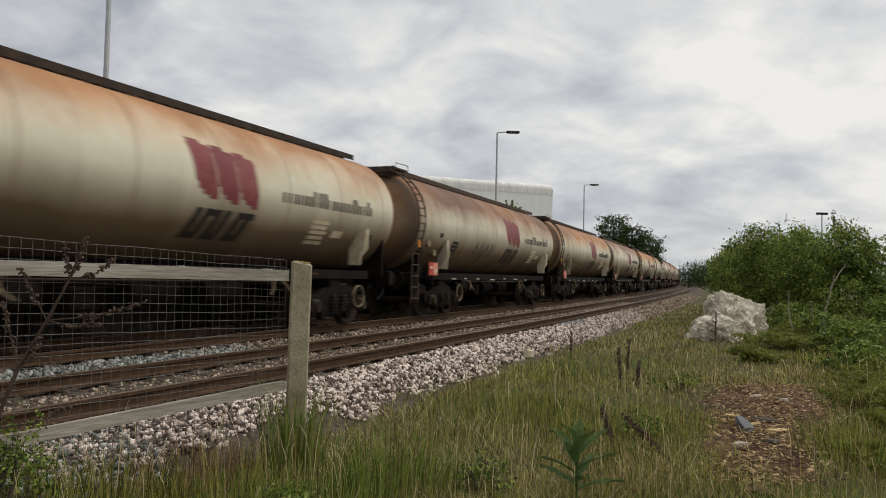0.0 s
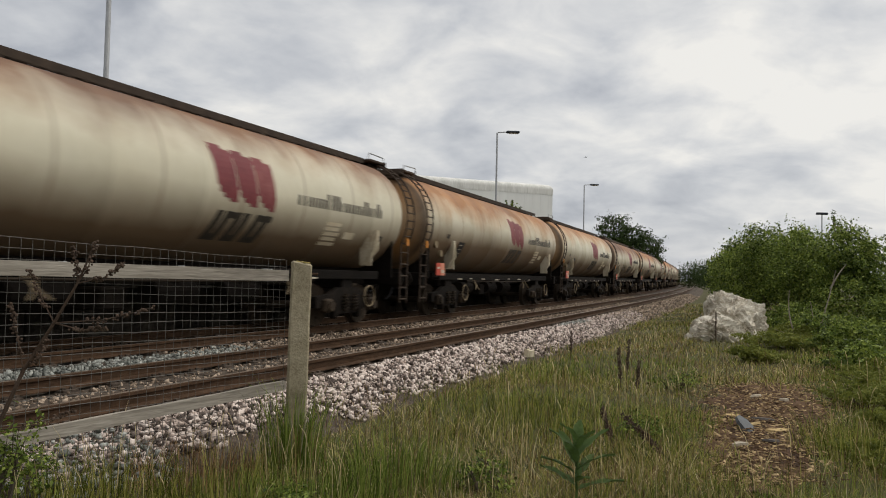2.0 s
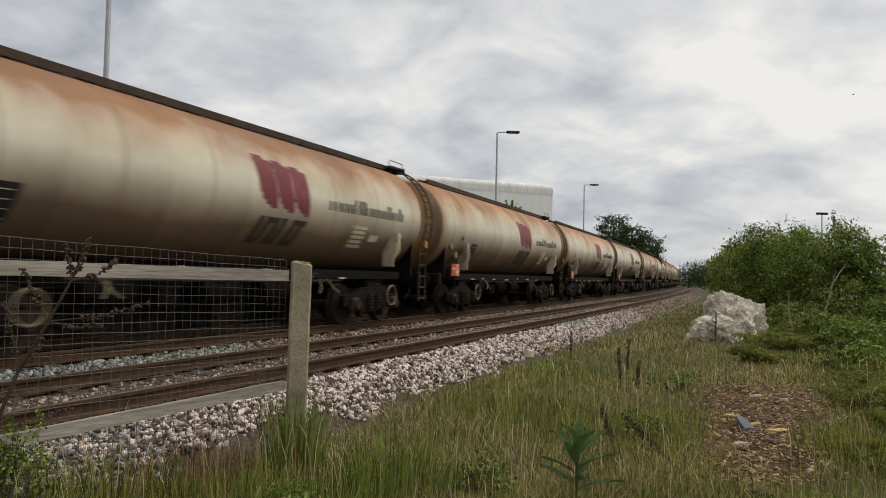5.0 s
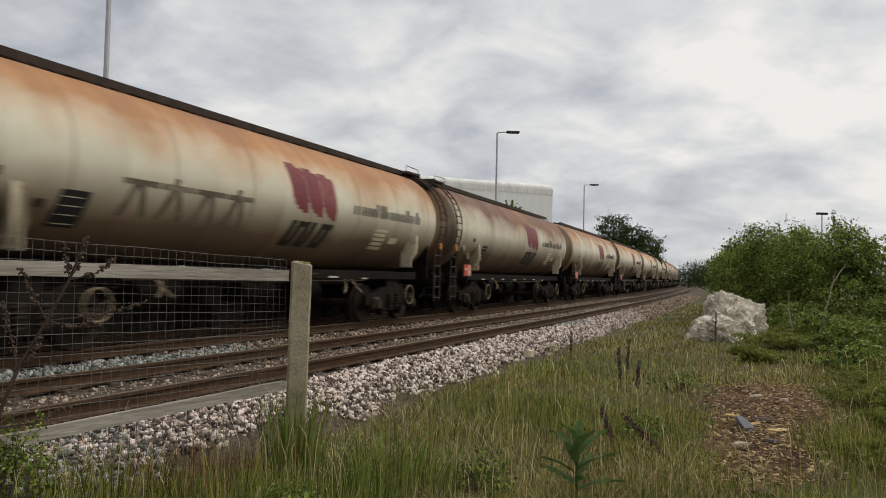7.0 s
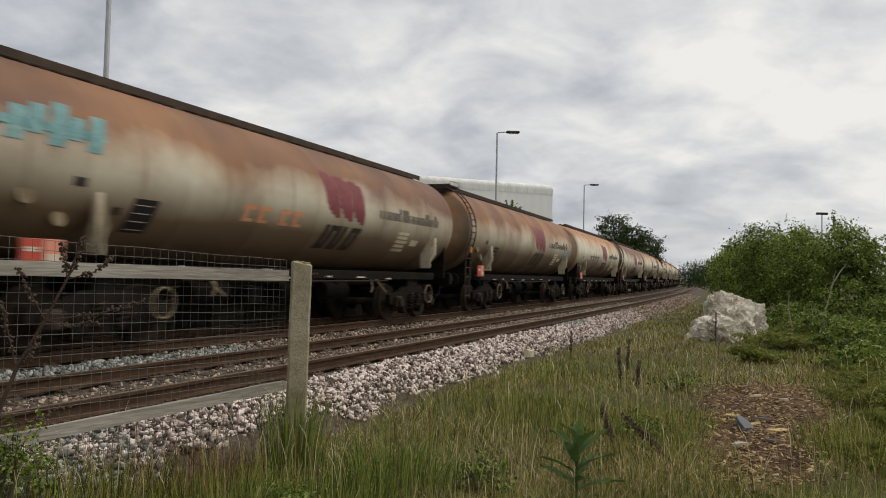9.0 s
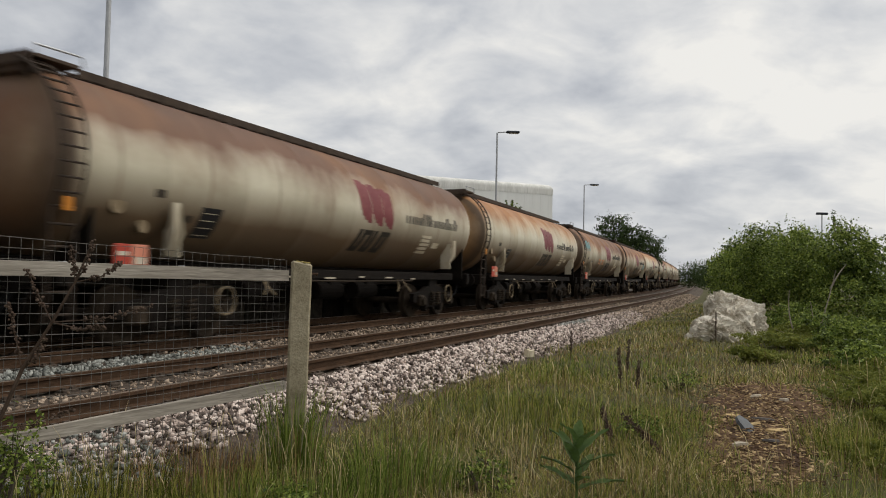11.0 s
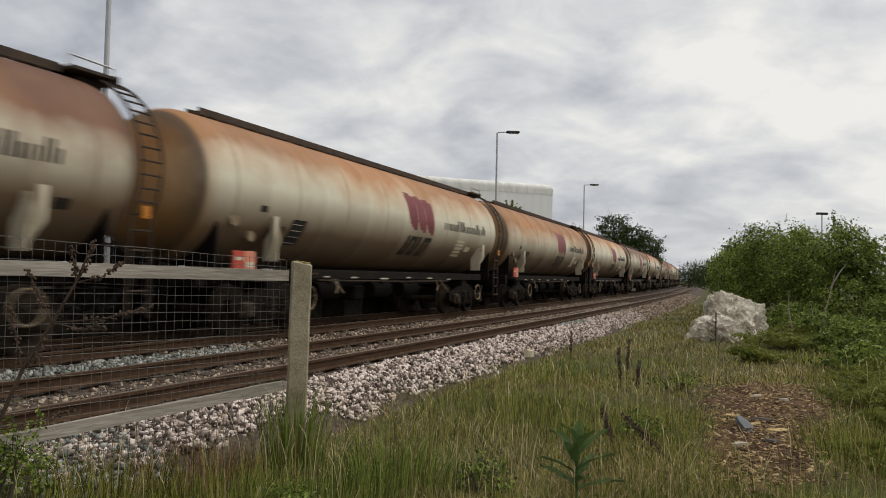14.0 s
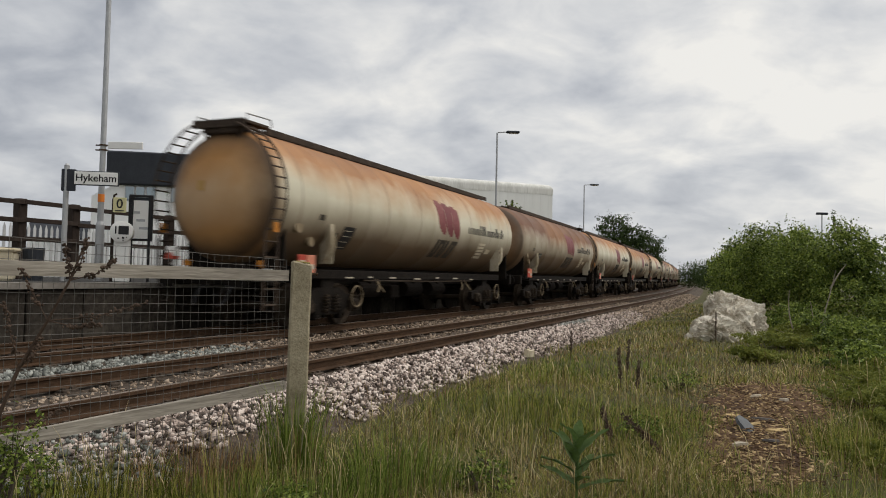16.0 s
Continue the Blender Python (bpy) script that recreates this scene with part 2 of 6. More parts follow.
def tank_material(name):
    """Cream tank paint: rust dust run down from the top, brake dirt thrown up from below, seams and streaks; each tank differs."""
    mt = bpy.data.materials.new(name)
    mt.use_nodes = True
    nt = mt.node_tree
    n, l = nt.nodes, nt.links
    bs = n["Principled BSDF"]
    bs.inputs["Roughness"].default_value = 0.42
    bs.inputs["Specular IOR Level"].default_value = 0.35
    tc, info = n.new("ShaderNodeTexCoord"), n.new("ShaderNodeObjectInfo")
    sep = n.new("ShaderNodeSeparateXYZ")
    l.new(tc.outputs["Object"], sep.inputs[0])

    def m(op, a, b=0.0, c=0.0, clamp=False):
        k = n.new("ShaderNodeMath")
        k.operation, k.use_clamp = op, clamp
        for sock, v in zip(k.inputs, (a, b, c)):
            if hasattr(v, "links"):
                l.new(v, sock)
            else:
                sock.default_value = v
        return k.outputs[0]

    rnd = info.outputs["Random"]
    state = n.new("ShaderNodeSeparateColor")      # red: spread of rust, green: its tone, blue: dirt from below
    l.new(info.outputs["Color"], state.inputs[0])
    r2, tone, r3 = state.outputs[0], state.outputs[1], state.outputs[2]
    shift = n.new("ShaderNodeCombineXYZ")
    l.new(m("MULTIPLY", rnd, 180.0), shift.inputs[0])
    l.new(m("MULTIPLY", rnd, 43.0), shift.inputs[1])
    pos = n.new("ShaderNodeVectorMath")
    l.new(tc.outputs["Object"], pos.inputs[0]), l.new(shift.outputs[0], pos.inputs[1])

    def noise_(scale, detail, stretch):
        mp, t = n.new("ShaderNodeMapping"), n.new("ShaderNodeTexNoise")
        mp.inputs["Scale"].default_value = stretch
        l.new(pos.outputs[0], mp.inputs[0]), l.new(mp.outputs[0], t.inputs["Vector"])
        t.inputs["Scale"].default_value, t.inputs["Detail"].default_value, t.inputs["Roughness"].default_value = scale, detail, 0.6
        return t.outputs[0]

    blotch, streak, fine = noise_(0.55, 5, (1, 1, 1)), noise_(1.5, 4, (1.2, 0.12, 0.10)), noise_(9, 5, (1, 1, 0.4))
    z = sep.outputs[2]

    def blend(fac, a, b):
        k = n.new("ShaderNodeMix")
        k.data_type = "RGBA"
        l.new(fac, k.inputs["Factor"])
        for nm, v in (("A", a), ("B", b)):
            if hasattr(v, "links"):
                l.new(v, k.inputs[nm])
            else:
                k.inputs[nm].default_value = (*v, 1)
        return k.outputs["Result"]

    paint = blend(fine, (0.49, 0.465, 0.36), (0.61, 0.59, 0.48))
    paint = blend(m("MULTIPLY", blotch, 0.32), paint, (0.52, 0.41, 0.22))
    # rust dust from the top, its lower edge wandering with the streaks
    edge = m("ADD", m("MULTIPLY", m("SUBTRACT", streak, 0.5), 0.38), m("MULTIPLY", m("SUBTRACT", blotch, 0.5), 1.5))
    top = m("MULTIPLY", m("ADD", m("SUBTRACT", z, 3.42), m("MULTIPLY_ADD", r2, 1.1, edge)), 1.25, clamp=True)
    patch = noise_(0.38, 3, (0.7, 1, 1))
    tone = m("MULTIPLY_ADD", m("SUBTRACT", patch, 0.5), 1.7, tone, clamp=True)
    tan = blend(tone, (0.42, 0.195, 0.06), (0.135, 0.052, 0.024))
    deep = blend(tone, (0.24, 0.092, 0.032), (0.072, 0.03, 0.017))
    rust = blend(m("MULTIPLY_ADD", m("SUBTRACT", m("MULTIPLY_ADD", blotch, 0.6, m("MULTIPLY", streak, 0.4)), 0.5), 2.4, m("MULTIPLY", m("SUBTRACT", z, 2.95), 0.6), clamp=True), tan, deep)
    col = blend(m("MULTIPLY", top, m("MULTIPLY_ADD", r2, 0.08, 0.89)), paint, rust)
    # dirt from below
    low = m("MULTIPLY", m("ADD", m("SUBTRACT", 2.4, z), m("MULTIPLY_ADD", r3, 0.75, m("MULTIPLY", edge, 0.3))), 1.25, clamp=True)
    dirt = blend(blotch, (0.18, 0.10, 0.042), (0.055, 0.035, 0.02))
    col = blend(m("MULTIPLY", low, 0.93), col, dirt)
    # grimy weld seams
    ring = m("PINGPONG", m("ADD", sep.outputs[0], 0.95), 0.95)
    seam = m("MULTIPLY", m("SUBTRACT", 1.0, m("MULTIPLY", ring, 18.0), clamp=True), 0.5)
    col = blend(seam, col, (0.16, 0.10, 0.06))
    # ends thick with dust
    endf = m("MULTIPLY", m("SUBTRACT", m("ABSOLUTE", sep.outputs[0]), 7.12), 2.4, clamp=True)
    col = blend(m("MULTIPLY", endf, m("MULTIPLY_ADD", blotch, 0.5, 0.45)), col, blend(tone, (0.42, 0.21, 0.058), (0.16, 0.085, 0.045)))
    # end caps darken towards their rim
    dz = m("SUBTRACT", z, 2.67)
    rad = m("SQRT", m("ADD", m("MULTIPLY", sep.outputs[1], sep.outputs[1]), m("MULTIPLY", dz, dz)))
    rim = m("MULTIPLY", m("SUBTRACT", m("ADD", rad, m("MULTIPLY", m("SUBTRACT", blotch, 0.5), 0.7)), 0.78), 2.2, clamp=True)
    cap = m("MULTIPLY", m("SUBTRACT", m("ABSOLUTE", sep.outputs[0]), 7.3), 12.0, clamp=True)
    col = blend(m("MULTIPLY", m("MULTIPLY", rim, cap), 0.88), col, (0.06, 0.038, 0.022))
    l.new(col, bs.inputs["Base Color"])
    l.new(m("MULTIPLY_ADD", m("ADD", top, low), 0.2, 0.46), bs.inputs["Roughness"])
    bp = n.new("ShaderNodeBump")
    bp.inputs["Strength"].default_value, bp.inputs["Distance"].default_value = 0.12, 0.02
    l.new(fine, bp.inputs["Height"]), l.new(bp.outputs[0], bs.inputs["Normal"])
    return mt


M["tank"] = tank_material("weathered_tank_paint")
SP = 3.468                 # between the two track centres
DIST, HEAD, K0, K1, K2 = 6.3513, 0.42017, 0.00111859, -1.119e-05, 4.0e-08


# ---------- the curve of the line ----------
def _curve():
    step, out = 0.25, {}
    for sign in (1, -1):
        x, y, h = -DIST * math.cos(HEAD), DIST * math.sin(HEAD), HEAD
        n = 2600 if sign > 0 else 1400
        for i in range(n):
            out[sign * i] = (x, y, h)
            s = sign * i * step
            k = K0 if s < 0 else (K0 + K1 * s + K2 * s * s if s < 290 else 0.00124)
            hm = h - sign * k * step / 2
            x, y, h = x + sign * math.sin(hm) * step, y + sign * math.cos(hm) * step, h - sign * k * step
    return out


LINE = _curve()


def at(s, u=0.0):
    """Place and heading of the point s metres along the near track, u metres to its right."""
    i = math.floor(s / 0.25)
    f = s / 0.25 - i
    a, b = LINE[i], LINE[i + 1]
    x, y, h = (a[j] * (1 - f) + b[j] * f for j in range(3))
    return x + u * math.cos(h), y - u * math.sin(h), h


# ---------- mesh helpers ----------
def finish(name, bm, mat, parent=None, label="", smooth=False, m=None):
    me = bpy.data.meshes.new(name)
    bm.to_mesh(me)
    bm.free()
    if smooth:
        me.shade_smooth()
        me.set_sharp_from_angle(angle=radians(smooth if smooth > 1 else 40))
    for k in (mat if isinstance(mat, (list, tuple)) else [mat]):
        me.materials.append(M[k])
    ob = new(name, me)
    if parent:
        ob.parent = parent
    if m is not None:
        ob.matrix_basis = m
    if label:
        tagged(ob, label)
    return ob


def part(name, bm, mat, parent, label="", smooth=False, m=None):
    return finish(name, bm, mat, parent, label, smooth, m)


def thing(name, label, category, m=None, group="", kind=""):
    ob = new(name)
    ob.empty_display_size = 0.2
    if m is not None:
        ob.matrix_basis = m
    return tagged(ob, label, category, group, kind)


def share(ob, parent, m, name=None):
    """Another object on the same mesh."""
    o = new(name or ob.name.split(".")[0], ob.data)
    o.parent = parent
    o.matrix_basis = m
    return o


def box(bm, c, d, m=None, bevel=0.0):
    mat = (m or Matrix()) @ Matrix.Translation(c) @ Matrix.Diagonal((*d, 1))
    r = bmesh.ops.create_cube(bm, size=1.0, matrix=mat)
    if bevel:
        es = list({e for v in r["verts"] for e in v.link_edges})
        bmesh.ops.bevel(bm, geom=es, offset=bevel, segments=1, affect="EDGES")
    return bm


def rod(bm, a, b, r, n=8, r2=None):
    a, b = Vector(a), Vector(b)
    q = (b - a).to_track_quat("Z", "Y").to_matrix().to_4x4()
    bmesh.ops.create_cone(bm, cap_ends=True, segments=n, radius1=r, radius2=r if r2 is None else r2, depth=(b - a).length,
                          matrix=Matrix.Translation((a + b) / 2) @ q)
    return bm


def tube(bm, pts, r, n=6, taper=None):
    rings = []
    pts = [Vector(p) for p in pts]
    for i, p in enumerate(pts):
        d = (pts[min(i + 1, len(pts) - 1)] - pts[max(i - 1, 0)]).normalized()
        q = d.to_track_quat("Z", "Y")
        rr = r if taper is None else r + (taper - r) * i / (len(pts) - 1)
        rings.append([bm.verts.new(p + q @ Vector((rr * math.cos(a), rr * math.sin(a), 0))) for a in (j * math.tau / n for j in range(n))])
    for a, b in zip(rings, rings[1:]):
        for j in range(n):
            bm.faces.new((a[j], a[(j + 1) % n], b[(j + 1) % n], b[j]))
    bm.faces.new(rings[0][::-1])
    bm.faces.new(rings[-1])
    return bm


def lathe(bm, prof, n=40, axis="x"):
    """prof: (along, radius) pairs."""
    rings = []
    for x, r in prof:
        if r < 1e-6:
            rings.append([bm.verts.new((x, 0, 0))])
        else:
            rings.append([bm.verts.new((x, r * math.cos(a), r * math.sin(a))) for a in (j * math.tau / n for j in range(n))])
    for a, b in zip(rings, rings[1:]):
        for j in range(n):
            k = (j + 1) % n
            f = [a[0], b[j], b[k]] if len(a) == 1 else ([a[k], a[j], b[0]] if len(b) == 1 else [a[j], b[j], b[k], a[k]])
            bm.faces.new(f)
    if axis == "y":
        bmesh.ops.rotate(bm, verts=bm.verts, matrix=Matrix.Rotation(radians(90), 3, "Z"))
    if axis == "z":
        bmesh.ops.rotate(bm, verts=bm.verts, matrix=Matrix.Rotation(radians(-90), 3, "Y"))
    bmesh.ops.recalc_face_normals(bm, faces=bm.faces)
    return bm


def raw(name, verts, faces, mat, label="", category="", kind="stuff", parent=None, smooth=False):
    """One mesh from arrays: verts (n, 3), faces (m, 3 or 4)."""
    me = bpy.data.meshes.new(name)
    verts, faces = np.asarray(verts, np.float32), np.asarray(faces, np.int32)
    k = faces.shape[1]
    me.vertices.add(len(verts))
    me.vertices.foreach_set("co", verts.ravel())
    me.loops.add(faces.size)
    me.loops.foreach_set("vertex_index", faces.ravel())
    me.polygons.add(len(faces))
    me.polygons.foreach_set("loop_start", np.arange(0, faces.size, k, dtype=np.int32))
    me.update(calc_edges=True)
    if smooth:
        me.shade_smooth()
    me.materials.append(M[mat])
    ob = new(name, me)
    if parent:
        ob.parent = parent
    return tagged(ob, label, category, "", kind)


RNG = np.random.default_rng(7)


# ---------- ground, ballast and the two tracks ----------
def lateral(x, y):
    """Rough s and u of a place beside the line."""
    s = (x + DIST * math.cos(HEAD)) * math.sin(HEAD) + (y - DIST * math.sin(HEAD)) * math.cos(HEAD)
    for _ in range(3):
        s = max(-300.0, min(600.0, s))
        px, py, h = at(s)
        dx, dy = x - px, y - py
        s += dx * math.sin(h) + dy * math.cos(h)
    return s, dx * math.cos(h) - dy * math.sin(h)


def shoulder(u):
    """Height of the ballast and the ground across the line."""
    pts = ((-9.0, -0.35), (-5.5, -0.3), (-4.75, -0.2), (1.45, -0.2), (1.6, -0.1), (1.9, -0.14), (2.55, -0.36), (4.0, -0.30), (8.0, -0.24), (16.0, -0.2))
    if u <= pts[0][0]:
        return pts[0][1]
    for (a, za), (b, zb) in zip(pts, pts[1:]):
        if u <= b:
            return za + (zb - za) * (u - a) / (b - a)
    return pts[-1][1]


def ground_z(x, y):
    s, u = lateral(x, y)
    z = shoulder(u)
    if u > 2.3:
        z += 0.05 * noise.noise((x * 0.5, y * 0.5, 3.0)) * min(1, (u - 2.3))
    return z


def build_ground():
    us = [-900, -300, -100, -40, -15, -9, -5.5, -4.75, -3.4, -1.6, 0.0, 0.9, 1.45, 1.6, 1.75, 1.9, 2.2, 2.55] + [2.9 + 0.4 * i for i in range(28)] + [15, 17, 20, 25, 40, 90, 250, 700]
    ss = [-260, -160, -90, -40, -20] + [-14 + 0.5 * i for i in range(110)] + [42 + 2 * i for i in range(30)] + [105 + 8 * i for i in range(30)] + [380, 440, 520]
    bm = bmesh.new()
    grid = []
    for s in ss:
        row = []
        for u in us:
            # far sideways the rows run straight, so that the sheet never folds
            x, y, h = at(s, max(-40, min(40, u)))
            if abs(u) > 40:
                x += (u - math.copysign(40, u)) * math.cos(0.36)
                y -= (u - math.copysign(40, u)) * math.sin(0.36)
            z = shoulder(u)
            if u > 2.3:
                z += 0.05 * noise.noise((x * 0.5, y * 0.5, 3.0)) * min(1, u - 2.3) + 0.02 * noise.noise((x * 2.1, y * 2.1, 9.0))
            row.append(bm.verts.new((x, y, z)))
        grid.append(row)
    # far apron to the horizon
    for a, b in zip(grid, grid[1:]):
        for j in range(len(us) - 1):
            f = bm.faces.new((a[j], a[j + 1], b[j + 1], b[j]))
            # index 2: bed beneath the train, its shade held in the darker colour
            f.material_index = (2 if us[j + 1] < -1.5 else 1) if -9.5 < us[j] and us[j + 1] < 2.6 else 0
            f.smooth = True
    ob = finish("ground", bm, ["ground", "ballast", "stone_oil_shade"])
    tagged(ob, "rough grassy ground with a ballast bed under two tracks", "ground", kind="structure")
    bm = bmesh.new()
    bmesh.ops.create_circle(bm, cap_ends=True, segments=64, radius=4200, matrix=Matrix.Translation((0, 0, -1.2)))
    tagged(finish("ground_far", bm, "ground"), "flat country reaching to the horizon", "ground", kind="structure")


build_ground()

PROFILE = [(-0.07, -0.158), (-0.07, -0.146), (-0.012, -0.125), (-0.012, -0.045), (-0.035, -0.035), (-0.035, -0.004), (-0.028, 0.0),
           (0.028, 0.0), (0.035, -0.004), (0.035, -0.035), (0.012, -0.045), (0.012, -0.125), (0.07, -0.146), (0.07, -0.158)]


def build_track(u0, label):
    track = thing("railway_track", label, "railway track", kind="structure")
    ss = [-60 + 2 * i for i in range(30)] + [0 + 0.8 * i for i in range(75)] + [60 + 3 * i for i in range(120)]
    for side in (-0.7525, 0.7525):
        bm = bmesh.new()
        rows = []
        for s in ss:
            rows.append([bm.verts.new((*at(s, u0 + side + du)[:2], z)) for du, z in PROFILE])
        n = len(PROFILE)
        for a, b in zip(rows, rows[1:]):
            for j in range(n):
                f = bm.faces.new((a[j], a[(j + 1) % n], b[(j + 1) % n], b[j]))
                f.material_index = 1 if j == 6 else 0
        bmesh.ops.recalc_face_normals(bm, faces=bm.faces)
        part("rail", bm, ["rail", "railhead"], track, "rusty steel rail with a worn running surface")
    bm = bmesh.new()
    box(bm, (0, 0, 0), (0.25, 2.55, 0.14), bevel=0.012)
    for y in (-0.7525, 0.7525):
        box(bm, (0, y, 0.08), (0.2, 0.34, 0.03), bevel=0.004)
        for dx in (-0.06, 0.06):
            box(bm, (dx, y + 0.11, 0.105), (0.05, 0.04, 0.03))
            box(bm, (dx, y - 0.11, 0.105), (0.05, 0.04, 0.03))
    first = None
    rnd = random.Random(3)
    for i in range(150):
        s = -6 + 0.65 * i
        x, y, h = at(s, u0)
        m = pose(x, y, -0.255 + rnd.uniform(-0.006, 0.004), 0, 0, 90 - math.degrees(h) + rnd.uniform(-0.8, 0.8))
        if first is None:
            first = part("sleeper", bm, "sleeper", track, m=m)
        else:
            share(first, track, m)
    return track


build_track(0.0, "empty near railway track with rusty rails on ballast")
build_track(-SP, "railway track under the passing tank train")
HULL = np.array([[0, 2, 3], [0, 3, 1], [4, 5, 7], [4, 7, 6], [0, 1, 5], [0, 5, 4], [2, 6, 7], [2, 7, 3], [0, 4, 6], [0, 6, 2], [1, 3, 7], [1, 7, 5]])


def stones(name, mat, spots, size, label):
    """Broken stones: squashed, skewed blocks with sharp edges, joined as one heap."""
    n = len(spots)
    base = np.array([[x, y, z] for x in (-1, 1) for y in (-1, 1) for z in (-1, 1)], float) * 0.62
    v = base[None] * RNG.uniform(0.6, 1.25, (n, 8, 1)) + RNG.uniform(-0.24, 0.24, (n, 8, 3))
    v *= RNG.uniform(0.42, 1.5, (n, 1, 3)) * size * (0.5 + 1.0 * RNG.random((n, 1, 1)) ** 1.5)
    a = RNG.uniform(0, math.tau, (n, 3))
    c, s = np.cos(a), np.sin(a)
    x, y, z = v[..., 0], v[..., 1], v[..., 2]
    x, z = x * c[:, 1:2] - z * s[:, 1:2], x * s[:, 1:2] + z * c[:, 1:2]
    y, z = y * c[:, 2:] - z * s[:, 2:], y * s[:, 2:] + z * c[:, 2:]
    x, y = x * c[:, :1] - y * s[:, :1], x * s[:, :1] + y * c[:, :1]
    v = np.stack([x, y, z], -1) + np.asarray(spots)[:, None, :]
    f = HULL[None] + 8 * np.arange(n)[:, None, None]
    return raw(name, v.reshape(-1, 3), f.reshape(-1, 3), mat, label, "ballast")


def verge(s):
    """How far from the track's middle the ballast gives way to grass."""
    return 2.2 + 0.25 * max(0.0, min(1.0, (s - 4.0) / 5.0))


def band(n, s0, s1, u0, u1, lift=0.012, power=1.0, ragged=0.0):
    out = []
    rs, ru, rz = RNG.random(n), RNG.random(n), RNG.random(n)
    for a, b, c in zip(rs, ru, rz):
        s = s0 + (s1 - s0) * a ** power
        w = (verge(s) if ragged else u1) - u0 + ragged * (noise.noise((s * 0.8, 4.0, 0)) + 0.7 * noise.noise((s * 3.1, 1.0, 0)))
        u = u0 + w * b
        x, y, _ = at(s, u)
        out.append((x, y, shoulder(u) + lift * (c * 2 - 0.4)))
    return out


stones("ballast_shoulder", "stone_new", band(36000, 1, 30, 1.0, 2.45, 0.024, 1.45, 0.3), 0.0235, "heaped pinkish grey granite ballast")
def heap(n, s0, s1, u0, u1, top):
    """A low ridge of stones lying along the shoulder."""
    out = []
    for a, b, c in zip(RNG.random(n), RNG.random(n), RNG.random(n)):
        s, u = s0 + (s1 - s0) * a, u0 + (u1 - u0) * b
        x, y, _ = at(s, u)
        rise = math.sin(math.pi * a) ** 0.5 * math.sin(math.pi * b) * (0.8 + 0.4 * noise.noise((s * 0.9, u * 2, 0)))
        out.append((x, y, shoulder(u) + top * rise * (0.55 + 0.45 * c)))
    return out


stones("ballast_ridge", "stone_new", heap(9000, 6.0, 19.0, 1.12, 2.0, 0.12), 0.027, "fresh ridge of pinkish granite ballast beside the rail")
stones("ballast_grey_pile", "stone_grey", heap(320, 20.0, 22.2, 1.0, 1.75, 0.16), 0.035, "small pile of grey green stones on the ballast")
stones("ballast_grey_patch", "stone_grey", band(1900, 0.0, 4.2, 1.6, 2.45, 0.045, 1.0), 0.023, "grey green ballast spilled below the fence")
stones("ballast_shoulder_far", "stone_old", band(5000, 26, 75, 0.95, 2.7, 0.02, 1.3), 0.04, "brown stained ballast beside the rail")
stones("ballast_between_rails", "stone_old", band(7500, 1, 45, -0.62, 0.62, 0.012, 1.4), 0.024, "brown stained ballast between the rails")
stones("ballast_between_tracks", "stone_old", band(9000, 9, 60, -2.6, -0.88, 0.02, 1.4), 0.028, "brown stained ballast between the tracks")
stones("ballast_shoulder_near", "stone_new", band(8000, -2.5, 1.3, 0.98, 2.5, 0.02, 1.0, 0.25), 0.0225, "heaped pinkish grey granite ballast behind the fence")
stones("ballast_near", "stone_old", band(3500, -8, 1.5, -2.6, 0.62, 0.014), 0.034, "brown stained ballast of the near track")
stones("ballast_grey_heap", "stone_grey", band(7500, -3, 10.5, -2.4, -0.92, 0.03, 1.0), 0.03, "clean grey ballast between the tracks")
stones("ballast_far_track", "stone_oil_shade", band(4000, 2, 40, -SP - 2.0, -SP + 0.62, 0.012, 1.2), 0.03, "oily ballast of the far track, darkened for the train's shade")


# ---------- the tank wagons (+x is forward, z from the rail head) ----------
RAD, MID, HALF = 1.37, 2.67, 7.75
PITCH = 16.3


def curved(bm, outline, lift=0.006, cols=5):
    """A flat outline of quads (x0, x1, z0, z1, slant) laid on the near side of the barrel as a thin shell."""
    for x0, x1, z0, z1, slant in outline:
        rows = max(1, int(abs(z1 - z0) / 0.12) + 1)
        back = []
        for r in (RAD + lift, RAD - 0.01):
            g = []
            for i in range(rows + 1):
                z = z0 + (z1 - z0) * i / rows
                y = -math.sqrt(max(0.01, r * r - (z - MID) ** 2))
                dx = slant * (z - z0)
                g.append((bm.verts.new((x0 + dx, y, z)), bm.verts.new((x1 + dx, y, z))))
            back.append(g)
        f, b = back
        for i in range(rows):
            bm.faces.new((f[i][0], f[i][1], f[i + 1][1], f[i + 1][0]))
            bm.faces.new((f[i][0], f[i + 1][0], b[i + 1][0], b[i][0]))
            bm.faces.new((f[i][1], b[i][1], b[i + 1][1], f[i + 1][1]))
        bm.faces.new((f[0][0], b[0][0], b[0][1], f[0][1]))
        bm.faces.new((f[-1][0], f[-1][1], b[-1][1], b[-1][0]))
    return bm


